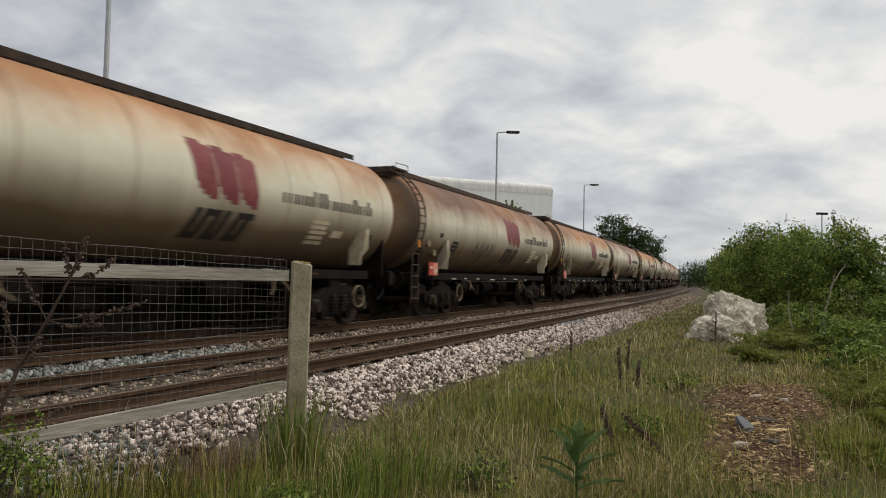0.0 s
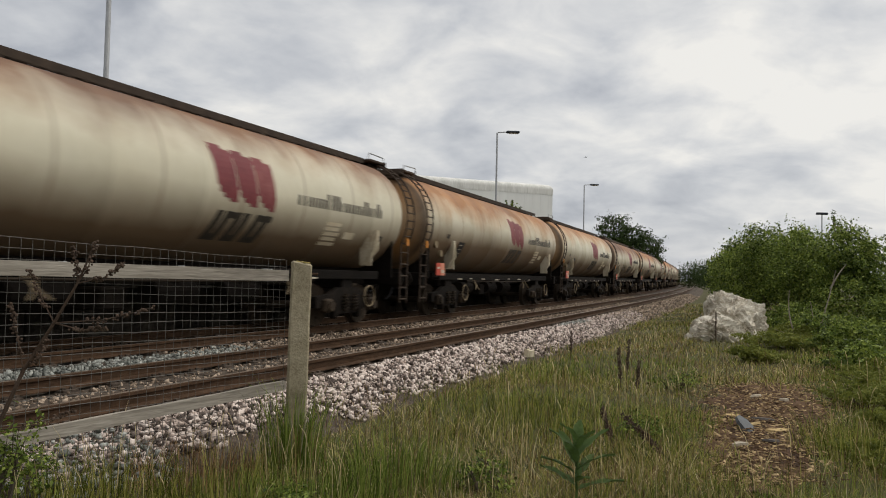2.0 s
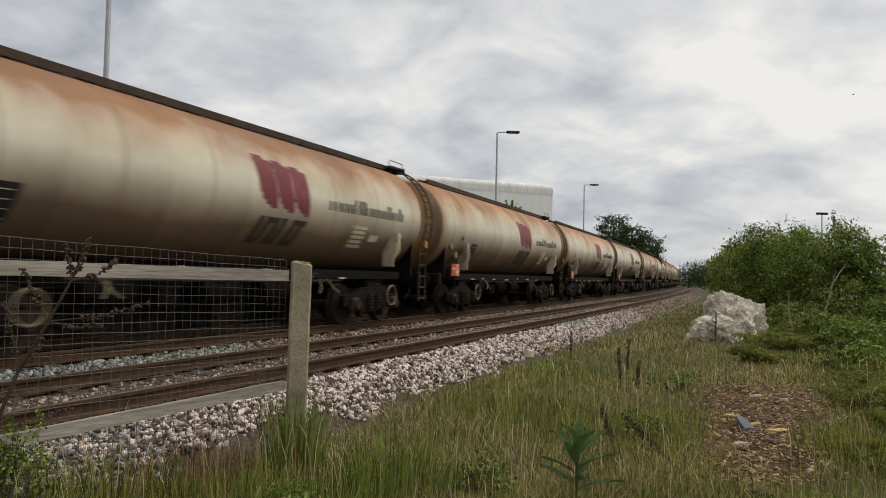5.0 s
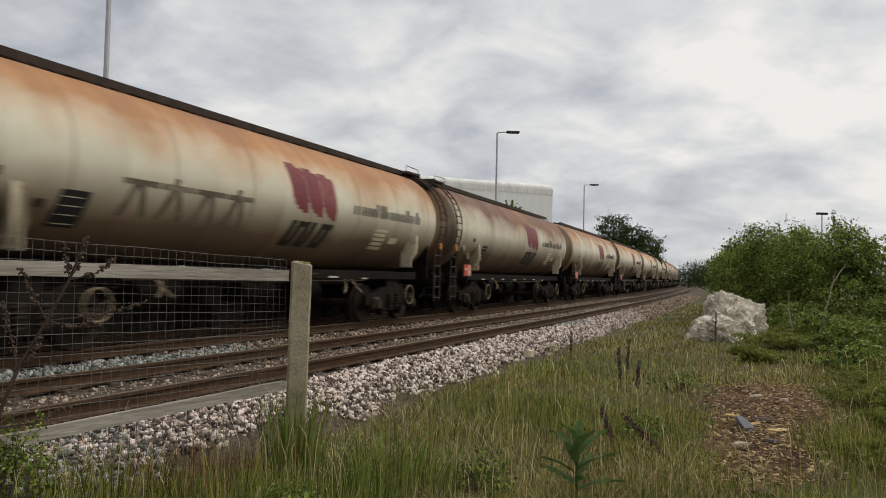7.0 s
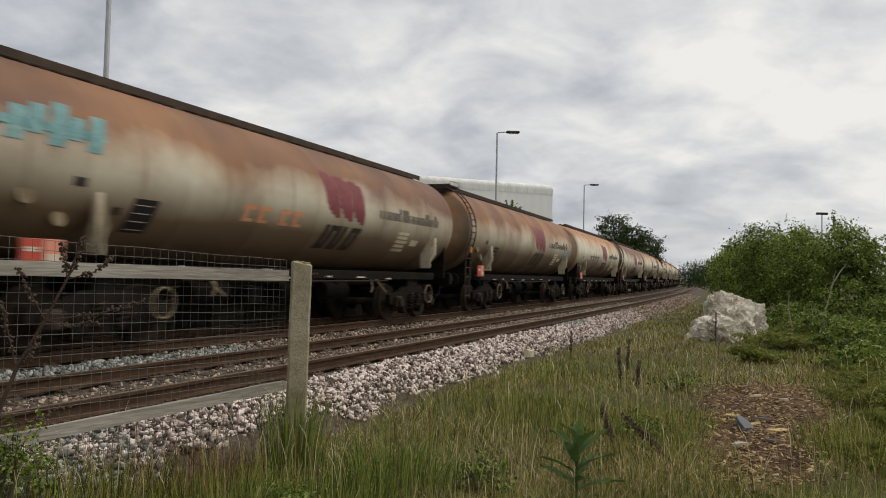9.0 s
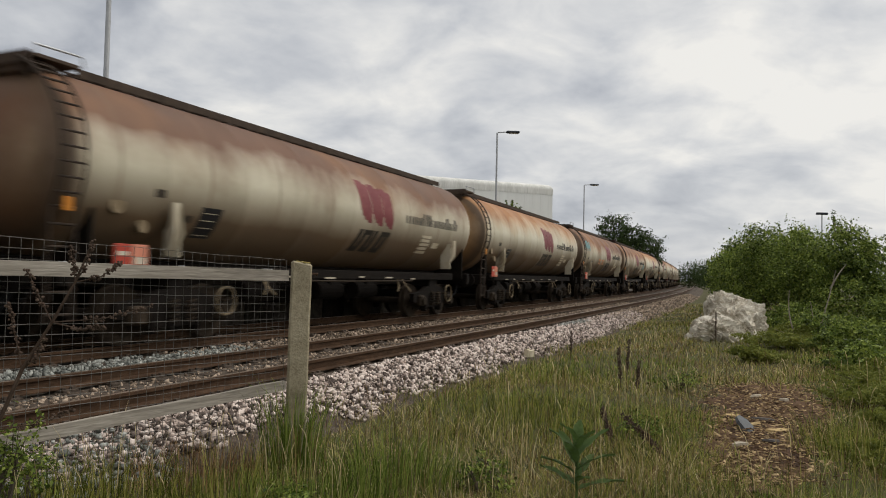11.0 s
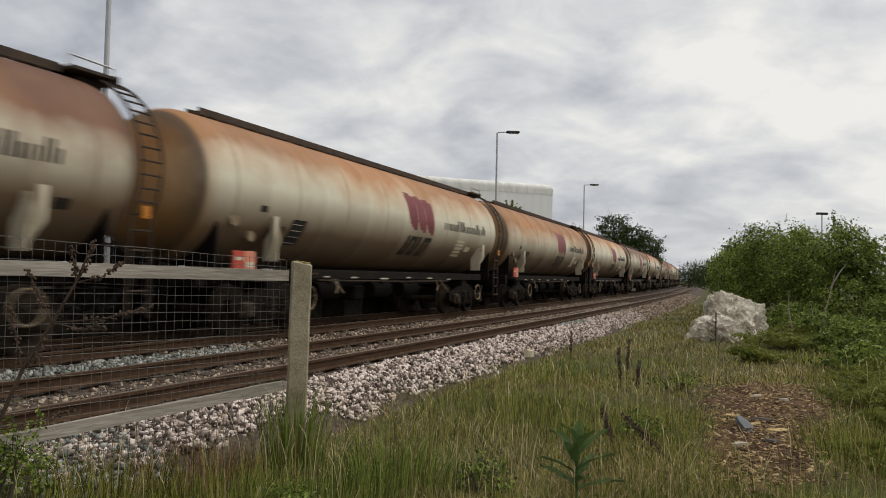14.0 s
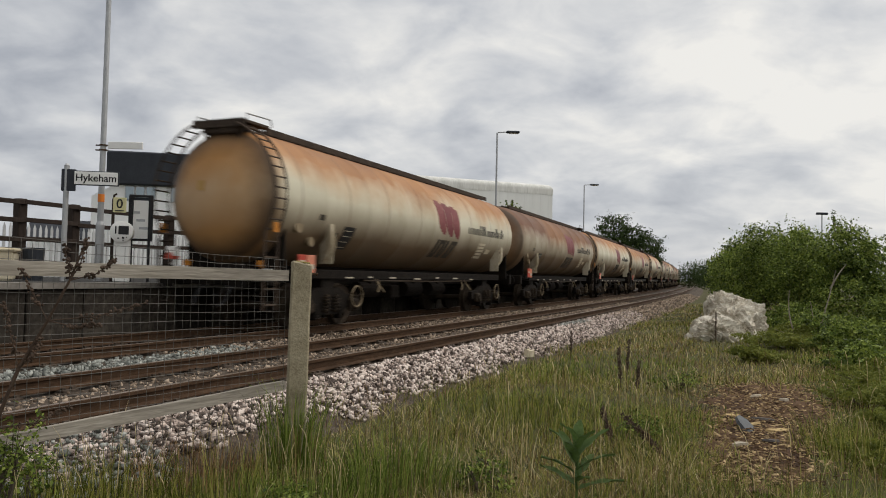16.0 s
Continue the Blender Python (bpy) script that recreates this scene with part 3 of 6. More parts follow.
def ladder(parent, x, side):
    bm = bmesh.new()
    arc = [radians(a) for a in range(-28, 76, 8)]
    for dx in (-0.2, 0.2):
        tube(bm, [(x + dx, side * (RAD + 0.09) * math.cos(a), MID + (RAD + 0.09) * math.sin(a)) for a in arc], 0.022, 6)
    for a in arc[::1]:
        y, z = side * (RAD + 0.09) * math.cos(a), MID + (RAD + 0.09) * math.sin(a)
        rod(bm, (x - 0.2, y, z), (x + 0.2, y, z), 0.016, 6)
    y0 = side * (RAD + 0.09) * math.cos(arc[0])
    z0 = MID + (RAD + 0.09) * math.sin(arc[0])
    for dx in (-0.2, 0.2):
        tube(bm, [(x + dx, y0, z0), (x + dx, y0 - side * 0.02, 1.2), (x + dx, y0 - side * 0.02, 0.45)], 0.022, 6)
    for z in (1.75, 1.45, 1.15, 0.85, 0.55):
        rod(bm, (x - 0.2, y0 - side * 0.015, z), (x + 0.2, y0 - side * 0.015, z), 0.018, 6)
    lad = part("ladder", bm, "walkway", parent, "rusty side ladder curving over the tank")
    bm = bmesh.new()
    box(bm, (x, side * (RAD + 0.005), 2.02), (0.15, 0.02, 0.19), bevel=0.005)
    part("reflector", bm, "amber", lad, "amber reflector plate")
    return lad


def bogie(parent, x):
    top = bmesh.new()
    box(top, (0, 0, 0.62), (0.42, 1.9, 0.24), bevel=0.03)
    b = part("bogie", top, "grime", parent, "black grimy two-axle bogie", m=pose(x, 0, 0))
    for side in (-1, 1):
        bm = bmesh.new()
        y = side * 1.0
        prof = [(-1.30, 0.42), (-1.30, 0.66), (-0.75, 0.72), (-0.42, 0.86), (0.42, 0.86), (0.75, 0.72), (1.30, 0.66), (1.30, 0.42), (0.78, 0.40), (0.42, 0.27), (-0.42, 0.27), (-0.78, 0.40)]
        fs = [bm.verts.new((px, y + side * 0.07, pz)) for px, pz in prof]
        bs = [bm.verts.new((px, y - side * 0.07, pz)) for px, pz in prof]
        bm.faces.new(fs), bm.faces.new(bs[::-1])
        for i in range(len(prof)):
            j = (i + 1) % len(prof)
            bm.faces.new((fs[i], fs[j], bs[j], bs[i]))
        bmesh.ops.recalc_face_normals(bm, faces=bm.faces)
        part("side_frame", bm, "grime", b)
        for ax in (-0.95, 0.95):
            bm = bmesh.new()
            box(bm, (ax, y + side * 0.12, 0.47), (0.3, 0.16, 0.3), bevel=0.04)
            rod(bm, (ax, y + side * 0.18, 0.46), (ax, y + side * 0.26, 0.46), 0.11, 12)
            part("axle_box", bm, "frame_dirt", b)
        for ax in (-0.2, 0.2):
            bm = bmesh.new()
            pts = [(ax + 0.075 * math.cos(t * 1.2), y + side * 0.13 + 0.075 * math.sin(t * 1.2), 0.33 + 0.014 * t) for t in range(28)]
            tube(bm, pts, 0.02, 5)
            part("spring", bm, "frame_dirt", b)
        for ax in (-1.0, 0.85):
            bm = bmesh.new()
            box(bm, (ax + 0.42 * (1 if ax < 0 else -1), y + side * 0.04, 0.34), (0.1, 0.18, 0.34), bevel=0.02)
            part("brake_shoe", bm, "grime", b)
    for ax in (-0.95, 0.95):
        bm = bmesh.new()
        lathe(bm, [(-1.05, 0), (-1.05, 0.07), (-0.80, 0.08), (-0.79, 0.16), (-0.79, 0.40), (-0.81, 0.455), (-0.70, 0.46), (-0.685, 0.49), (-0.66, 0.49), (-0.655, 0.40),
                   (-0.70, 0.17), (-0.66, 0.09), (0.66, 0.09), (0.70, 0.17), (0.655, 0.40), (0.66, 0.49), (0.685, 0.49), (0.70, 0.46), (0.81, 0.455), (0.79, 0.40), (0.79, 0.16), (0.80, 0.08), (1.05, 0.07), (1.05, 0)], 24, "y")
        for a in range(4):
            for side in (-1, 1):
                rod(bm, (0.27 * math.cos(a * 1.571), side * 0.77, 0.27 * math.sin(a * 1.571)), (0.27 * math.cos(a * 1.571), side * 0.815, 0.27 * math.sin(a * 1.571)), 0.035, 8)
        part("wheelset", bm, "frame_dirt", b, "steel wheelset with worn bright treads", smooth=True, m=pose(ax, 0, 0.46))
    return b


def handwheel(parent, x, m="cream_dirt"):
    bm = bmesh.new()
    n = 20
    tube(bm, [(x + 0.24 * math.cos(i * math.tau / n), -1.27, 0.66 + 0.24 * math.sin(i * math.tau / n)) for i in range(n + 1)], 0.017, 6)
    hw = part("handbrake_wheel", bm, m, parent, "scuffed pale handbrake wheel")
    for i in range(3):
        bm = bmesh.new()
        a = i * math.tau / 3 + 0.3
        rod(bm, (x, -1.25, 0.66), (x + 0.23 * math.cos(a), -1.27, 0.66 + 0.23 * math.sin(a)), 0.01, 6)
        part("spoke", bm, "frame_dirt", hw)
    bm = bmesh.new()
    rod(bm, (x, -1.0, 0.66), (x, -1.28, 0.66), 0.03, 10)
    part("hub", bm, "frame_dirt", hw)


def build_wagon(kind, name_label):
    """kind +1: ladder and end platform at the rear; -1: at the front."""
    w = thing("tank_wagon", name_label, "tank wagon", group="wagons of the tank train")
    e = -kind
    bm = bmesh.new()
    ends = [(-7.75, 0), (-7.74, 0.35), (-7.70, 0.7), (-7.61, 1.0), (-7.46, 1.21), (-7.28, 1.32), (-7.10, 1.36), (-6.9, RAD)]
    prof = list(ends)
    for k in range(-3, 4):
        c = k * 1.9
        prof += [(c - 0.03, RAD), (c - 0.012, RAD + 0.007), (c + 0.012, RAD + 0.007), (c + 0.03, RAD)]
    prof += [(-x, r) for x, r in ends[::-1]]
    lathe(bm, prof, 56)
    bmesh.ops.translate(bm, verts=bm.verts, vec=(0, 0, MID))
    part("tank", bm, "tank", w, "cream painted tank barrel stained with rust and brake dirt", smooth=35)
    # roof walkway: long deck with kerb edges and cross bars
    bm = bmesh.new()
    for y in (-0.42, -0.14, 0.14, 0.42):
        box(bm, (0, y, MID + RAD + 0.05), (13.3, 0.05, 0.05))
    for i in range(46):
        box(bm, (-6.6 + i * 13.2 / 45, 0, MID + RAD + 0.025), (0.05, 0.92, 0.03))
    for s in (-1, 1):
        box(bm, (0, s * 0.47, MID + RAD + 0.015), (13.4, 0.012, 0.125))
        for i in range(12):
            box(bm, (-6.3 + i * 12.6 / 11, s * 0.4, MID + RAD - 0.02), (0.07, 0.05, 0.16))
    wk = part("walkway", bm, "walkway", w, "dark rusty roof walkway of steel grating")
    bm = bmesh.new()
    box(bm, (e * 7.15, 0, MID + RAD + 0.05), (0.75, 1.25, 0.06), bevel=0.01)
    box(bm, (e * 7.6, 0, MID + RAD + 0.02), (0.03, 1.25, 0.16))
    box(bm, (e * 7.3, 0, MID + RAD - 0.07), (0.5, 0.8, 0.2), bevel=0.03)
    for y in (-0.42, 0.42):
        rod(bm, (e * 7.5, y, MID + RAD), (e * 7.45, y * 0.9, MID + RAD - 0.35), 0.03, 6)
    part("end_platform", bm, "walkway", wk, "dark steel end platform")
    for s in (-1, 1):
        bm = bmesh.new()
        tube(bm, [(e * 7.5, s * 0.6, MID + RAD + 0.08), (e * 7.5, s * 0.6, MID + RAD + 0.2), (e * 6.75, s * 0.6, MID + RAD + 0.22), (e * 6.7, s * 0.6, MID + RAD + 0.08)], 0.016, 6)
        part("handrail", bm, "galv", wk, "low bent handrail")
    for x in (-2.9, 0.0, 2.9):
        bm = bmesh.new()
        lathe(bm, [(0, 0.24), (0.05, 0.24), (0.07, 0.2), (0.08, 0.0)], 18, "z")
        part("hatch", bm, "walkway", w, "round filling hatch", m=pose(x, 0, MID + RAD - 0.04))
    for side in (-1, 1):
        ladder(w, e * 7.52, side)
    # underframe
    for s in (-1, 1):
        bm = bmesh.new()
        box(bm, (0, s * 1.06, 1.15), (12.9, 0.09, 0.2), bevel=0.012)
        part("side_sill", bm, "grime", w, "dirt-black side sill")
    bm = bmesh.new()
    box(bm, (0, 0, 1.12), (14.6, 0.5, 0.44), bevel=0.02)
    part("centre_sill", bm, "grime", w, "black steel centre sill")
    for x in (-5.1, 5.1):
        bm = bmesh.new()
        box(bm, (x, 0, 0.98), (0.5, 2.1, 0.3), bevel=0.03)
        part("bolster", bm, "grime", w)
    for x in (-7.4, 7.4):
        bm = bmesh.new()
        box(bm, (x, 0, 1.08), (0.2, 2.5, 0.34), bevel=0.02)
        part("headstock", bm, "grime", w)
    for x in (-2.4, 0.2, 1.9):
        bm = bmesh.new()
        rod(bm, (x - 0.5, -0.5, 0.78), (x + 0.5, -0.5, 0.78), 0.2, 14)
        box(bm, (x, -0.5, 0.95), (0.1, 0.3, 0.2))
        part("air_reservoir", bm, "grime", w)
    bm = bmesh.new()
    box(bm, (0.9, 0.3, 0.75), (0.9, 0.7, 0.4), bevel=0.04)
    part("brake_gear", bm, "grime", w)
    bm = bmesh.new()
    box(bm, (-1.3, -0.2, 0.72), (0.5, 1.2, 0.36), bevel=0.04)
    part("brake_gear", bm, "grime", w, "black brake cylinder boxes")
    bm = bmesh.new()
    tube(bm, [(-3.6, -1.1, 1.02), (0.4, -1.12, 1.0), (3.6, -1.1, 1.02)], 0.022, 6)
    part("pipe", bm, "frame_dirt", w, "dirty air pipe below the sill")
    # pale strips that draw the bright reflected dashes along the sill's lower flange
    for x, d in ((-4.3, 0.34), (-3.3, 0.2), (-2.1, 0.3), (-0.6, 0.42), (0.8, 0.22), (2.2, 0.36), (3.6, 0.26)):
        bm = bmesh.new()
        box(bm, (x, -1.115, 1.09 + 0.02 * math.sin(x * 3)), (d, 0.012, 0.035), bevel=0.003)
        part("sill_plate", bm, "pale", w, "small pale strip drawn for a glint on the sill")
    # saddles closing the barrel's ends down to the headstocks
    for x in (-6.98, 6.98):
        bm = bmesh.new()
        ys = [-1.2 + 0.2 * i for i in range(13)]
        outline = [(y, 1.1) for y in ys] + [(y, MID - math.sqrt((RAD - 0.03) ** 2 - y * y)) for y in ys[::-1]]
        f = [bm.verts.new((x - 0.03, y, z)) for y, z in outline]
        g = [bm.verts.new((x + 0.03, y, z)) for y, z in outline]
        n = len(f)
        for i in range(12):
            j = n - 1 - i
            bm.faces.new((f[i], f[i + 1], f[j - 1], f[j]))
            bm.faces.new((g[i], g[j], g[j - 1], g[i + 1]))
        for i in range(n):
            bm.faces.new((f[i], g[i], g[(i + 1) % n], f[(i + 1) % n]))
        bmesh.ops.recalc_face_normals(bm, faces=bm.faces)
        part("end_saddle", bm, "grime", w, "dirt-black saddle plate under the tank end")
    for x, d in ((-3.0, 0.25), (-2.85, -0.1), (3.0, 0.28), (2.75, -0.1)):
        bm = bmesh.new()
        tube(bm, [(x, -1.08, 1.06), (x + d * 0.6, -1.16, 0.86), (x + d * 1.4, -1.17, 0.74)], 0.02, 6)
        part("brake_lever", bm, "cream_dirt", w, "dusty brake lever")
    # cradle plates between sill and barrel
    for x, nm in ((-5.55, 1), (5.75, -1)):
        bm = bmesh.new()
        y = -1.42
        pr = [(0.0, 1.4), (0.15, 1.4), (0.13, 1.75), (0.02, 2.22), (-0.12, 2.22), (-0.1, 1.75)]
        f = [bm.verts.new((x + px * nm, -1.13 - 0.32 * min(1, (pz - 1.3) / 0.45) + 0.02, pz)) for px, pz in pr]
        b = [bm.verts.new((v.co.x, v.co.y + 0.05, v.co.z)) for v in f]
        bm.faces.new(f), bm.faces.new(b[::-1])
        for i in range(6):
            bm.faces.new((f[i], f[(i + 1) % 6], b[(i + 1) % 6], b[i]))
        box(bm, (x + 0.10 * nm, -1.2, 1.75), (0.025, 0.32, 0.75))
        bmesh.ops.recalc_face_normals(bm, faces=bm.faces)
        part("cradle_plate", bm, "cream_plate", w, "cream tank cradle plate")
    for x in (-7.15, 7.15):
        for s in (-1, 1):
            bm = bmesh.new()
            d = 1 if x > 0 else -1
            rod(bm, (x + d * 0.3, s * 0.87, 1.06), (x + d * 0.72, s * 0.87, 1.06), 0.09, 12)
            rod(bm, (x + d * 0.70, s * 0.87, 1.06), (x + d * 0.76, s * 0.87, 1.06), 0.23, 20)
            box(bm, (x + d * 0.3, s * 0.87, 1.06), (0.04, 0.34, 0.34), bevel=0.01)
            part("buffer", bm, "grime", w, "black buffer", smooth=True)
        bm = bmesh.new()
        d = 1 if x > 0 else -1
        for i in range(3):
            tube(bm, [(x + d * (0.35 + 0.14 * i) + 0.08 * math.cos(a), 0.05 * math.sin(a) * (1 - i % 2), 0.98 - 0.03 * i + 0.05 * math.sin(a) * (i % 2)) for a in [k * math.tau / 10 for k in range(11)]], 0.02, 5)
        part("coupling", bm, "grime", w, "black coupling chain")
        for s in (-0.35, 0.4):
            bm = bmesh.new()
            tube(bm, [(x + d * 0.15, s, 1.0), (x + d * 0.35, s, 0.86), (x + d * 0.5, s, 0.62), (x + d * 0.62, s * 0.8, 0.5)], 0.025, 6)
            part("brake_hose", bm, "black", w, "hanging rubber brake hose")
    for x in (-5.1, 5.1):
        bogie(w, x)
    handwheel(w, -4.2)
    handwheel(w, 5.75)
    # hazard board, two halves
    bm = bmesh.new()
    box(bm, (-6.52, -1.3, 1.36), (0.3, 0.02, 0.36), bevel=0.006)
    hb = part("hazard_board", bm, "red", w, "faded red and orange hazard board")
    bm = bmesh.new()
    box(bm, (-6.36, -1.27, 1.15), (0.05, 0.03, 0.5))
    box(bm, (-6.36, -1.18, 1.1), (0.05, 0.2, 0.05))
    part("board_bracket", bm, "grime", hb)
    bm = bmesh.new()
    box(bm, (-6.2, -1.3, 1.36), (0.3, 0.018, 0.36), bevel=0.006)
    part("hazard_board_half", bm, "board_pink", hb, "faded orange half of the board")
    for c, d in (((-6.52, -1.312, 1.4), (0.2, 0.006, 0.06)), ((-6.2, -1.312, 1.30), (0.2, 0.006, 0.10))):
        bm = bmesh.new()
        box(bm, c, d)
        part("hazard_mark", bm, "pale", hb, "pale bar on the hazard board")
    # markings: emblem, lettering bars, web line bars, data panels
    for i in range(3):
        bm = bmesh.new()
        x, d = 0.26 + i * 0.55, 0.04 * i
        curved(bm, [(x, x + 0.515, 2.64 - d, 3.16 - d, -0.2), (x - 0.10, x + 0.44, 3.156 - d, 3.27 - d, -0.45), (x - 0.10, x + 0.2, 3.266 - d, 3.34 - d, -0.6),
                    (x + 0.08, x + 0.55, 2.52 - d, 2.644 - d, -0.2), (x + 0.2, x + 0.555, 2.44 - d, 2.524 - d, -0.2), (x + 0.36, x + 0.56, 2.38 - d, 2.444 - d, -0.2)], 0.005)
        part("emblem_pennant", bm, "maroon", w, "faded maroon slanted emblem shape")
    bm = bmesh.new()
    for x0 in (0.24, 0.46, 0.74, 0.95, 1.28, 1.52):
        curved(bm, [(x0, x0 + 0.15, 1.71, 2.22, 0.3)], 0.005)
    for x0, x1, z in ((0.24, 0.6, 1.71), (0.46, 0.75, 2.1), (0.74, 1.1, 1.71), (1.36, 1.75, 2.1), (1.26, 1.62, 1.71)):
        curved(bm, [(x0 + 0.3 * (z - 1.71), x1 + 0.3 * (z - 1.71), z, z + 0.11, 0.3)], 0.0052)
    part("lettering", bm, "ink", w, "dark painted bars of lettering")
    bm = bmesh.new()
    rr = random.Random(5)
    x = 2.6
    while x < 6.05:
        d = rr.uniform(0.05, 0.09)
        curved(bm, [(x, x + d, 2.52, 2.72 + (0.12 if rr.random() < 0.25 else 0), 0.1)], 0.004)
        x += d + rr.choice((0.045, 0.05, 0.09))
    part("web_line", bm, "ink", w, "thin line of dark lettering bars")["kind"] = "stuff"
    bm = bmesh.new()
    curved(bm, [(-4.9, -4.43, 1.72, 2.22, 0.1)], 0.006)
    dp = part("data_panel", bm, "black", w, "black data panel")
    bm = bmesh.new()
    for i in range(4):
        z = 1.76 + i * 0.12
        curved(bm, [(-4.82, -4.5, z, z + 0.013, 0.1)], 0.009)
    part("data_line", bm, "cream", dp, "pale lines of data")
    bm = bmesh.new()
    for i in range(5):
        z = 1.78 + i * 0.105
        curved(bm, [(3.75, 3.75 + 0.62 - 0.05 * (i % 2), z, z + 0.07, 0.12)], 0.005)
    part("data_label", bm, "cream", w, "pale data lines painted on the tank")
    bm = bmesh.new()
    curved(bm, [(4.6, 5.0, 1.95, 2.1, 0.12)], 0.005)
    part("data_label", bm, "cream", w, "pale data lines painted on the tank")
    for q in ((-5.95, -5.75, 2.28, 2.4, 0), (6.1, 6.35, 1.95, 2.1, 0), (-5.2, -5.05, 1.95, 2.06, 0)):
        bm = bmesh.new()
        curved(bm, [q], 0.006)
        part("small_plate", bm, "ink", w)
    for a, z, y, r in ((-6.6, 2.1, -1.27, 0.13), (-6.05, 1.82, -1.2, 0.1)):
        bm = bmesh.new()
        rod(bm, (a, y + 0.1, z), (a, y, z), r, 14)
        part("round_plate", bm, "cream_dirt", w, "dusty round plate")
    return w


M["cream_dirt"] = material("dusty_cream_paint", [(0.12, 0.09, 0.05), (0.27, 0.21, 0.135)], 0.7, scale=6, random_=0.2)
M["cream_plate"] = material("soiled_cream_plate", [(0.26, 0.2, 0.125), (0.48, 0.42, 0.31), (0.55, 0.5, 0.39)], 0.6, scale=5, random_=0.2)
M["amber_dull"] = material("dull_yellow_label", [(0.35, 0.2, 0.06), (0.5, 0.33, 0.13)], 0.6, scale=5)
WAGON_A = build_wagon(1, "cream tank wagon stained with rust, ladder at its rear end")
WAGON_B = build_wagon(-1, "cream tank wagon stained with rust, ladder at its front end")


def run(j, t):
    """Where the middle of wagon j is along the line at t seconds."""
    return 18.856 + 16.505 * t + 0.02593 * t * t - j * PITCH + 6.36


LADDER_FRONT = {3, 4, 5, 6, 8, 14, 15, 16, -2, -5, -6, -9, -12}


def wagon_pose(j, t):
    x, y, h = at(run(j, t), -SP)
    return pose(x, y, 0, 0, 0, 90 - math.degrees(h))


TRAIN = {}
for j in range(-13, 18):
    src = WAGON_B if j in LADDER_FRONT else WAGON_A
    if j == 17:
        TRAIN[j] = WAGON_A
    elif j == 16:
        TRAIN[j] = WAGON_B
    else:
        TRAIN[j] = copy_thing(src, wagon_pose(j, 0.0))

# how each tank has weathered: spread of rust, its tone (ochre to maroon), dirt from below
STATE = {0: (0.75, 0.8, 0.5), 1: (0.5, 0.05, 0.45), 2: (0.62, 0.35, 0.7), 3: (0.4, 0.75, 0.3), 4: (0.55, 0.05, 0.5), 5: (0.6, 0.25, 0.5), 6: (0.6, 0.5, 0.5), 7: (0.75, 0.9, 0.4), 8: (0.62, 0.1, 0.4),
         9: (0.9, 0.75, 0.6), 10: (0.88, 0.75, 0.5), 11: (0.55, 0.3, 0.5), 12: (0.72, 1.0, 0.5), 13: (0.55, 0.15, 0.45), 14: (0.82, 0.35, 0.5), 15: (0.6, 0.2, 0.5), 16: (1.0, 0.85, 0.65), 17: (0.55, 0.1, 0.45)}
for j, w in TRAIN.items():
    st = STATE.get(j, (0.4 + 0.5 * ((j * 0.37) % 1), (j * 0.61) % 1, 0.3 + 0.4 * ((j * 0.23) % 1)))
    for c in w.children:
        if c.name.startswith("tank"):
            c.color = (*st, 1.0)


def graffiti(j, name, quads, mat, label):
    bm = bmesh.new()
    curved(bm, quads, 0.008)
    part(name, bm, mat, TRAIN[j], label)


M["teal"] = material("teal_spray_paint", [(0.12, 0.16, 0.14), (0.12, 0.27, 0.28), (0.32, 0.36, 0.3)], 0.5, scale=3, contrast=1.5)
M["spray_orange"] = material("faded_orange_spray", [(0.5, 0.2, 0.08), (0.55, 0.24, 0.12), (0.5, 0.38, 0.25)], 0.5, scale=3, contrast=1.5)
M["spray_black"] = material("thin_black_spray", [(0.05, 0.04, 0.03), (0.12, 0.10, 0.07), (0.26, 0.22, 0.16)], 0.5, scale=3, contrast=1.5)
rg = random.Random(12)
for k in range(5):
    x = -7.0 + 0.3 * k
    graffiti(10, "graffiti_letter", [(x, x + 0.24, 2.75 + 0.12 * (k % 2), 3.2 + 0.08 * (k % 3), 0.3), (x - 0.08, x + 0.34, 2.92, 3.04, 0.1)], "teal", "teal sprayed letter shape")
for k in range(4):
    x = -2.4 + 0.42 * k + (0.25 if k > 1 else 0)
    graffiti(10, "graffiti_letter", [(x, x + 0.12, 2.08, 2.38, 0.2), (x, x + 0.32, 2.3, 2.38, 0.2), (x, x + 0.3, 2.08, 2.14, 0.2)], "spray_orange", "faded orange sprayed letter shape")
    x = -3.9 + 0.75 * k
    graffiti(8, "graffiti_letter", [(x, x + 0.12, 1.95, 2.5 + 0.1 * (k % 2), 0.4), (x, x + 0.7, 2.42, 2.5, 0.1), (x + 0.45, x + 0.56, 1.95, 2.42, -0.3)], "spray_black", "dark sprayed letter shape")
    x = -2.9 + 0.5 * k
    graffiti(0, "graffiti_letter", [(x, x + 0.09, 1.85, 2.3, 0.4), (x, x + 0.4, 1.98, 2.06, 0.3), (x + 0.28, x + 0.37, 1.8, 2.2, -0.2)], "spray_black", "dark sprayed letter shape")
    graffiti(9, "graffiti_letter", [(5.4 + 0.28 * k, 5.52 + 0.28 * k, 2.1, 2.55, 0.3), (5.3 + 0.28 * k, 5.58 + 0.28 * k, 2.3, 2.36, 0.3)], "teal", "teal sprayed letter shape")


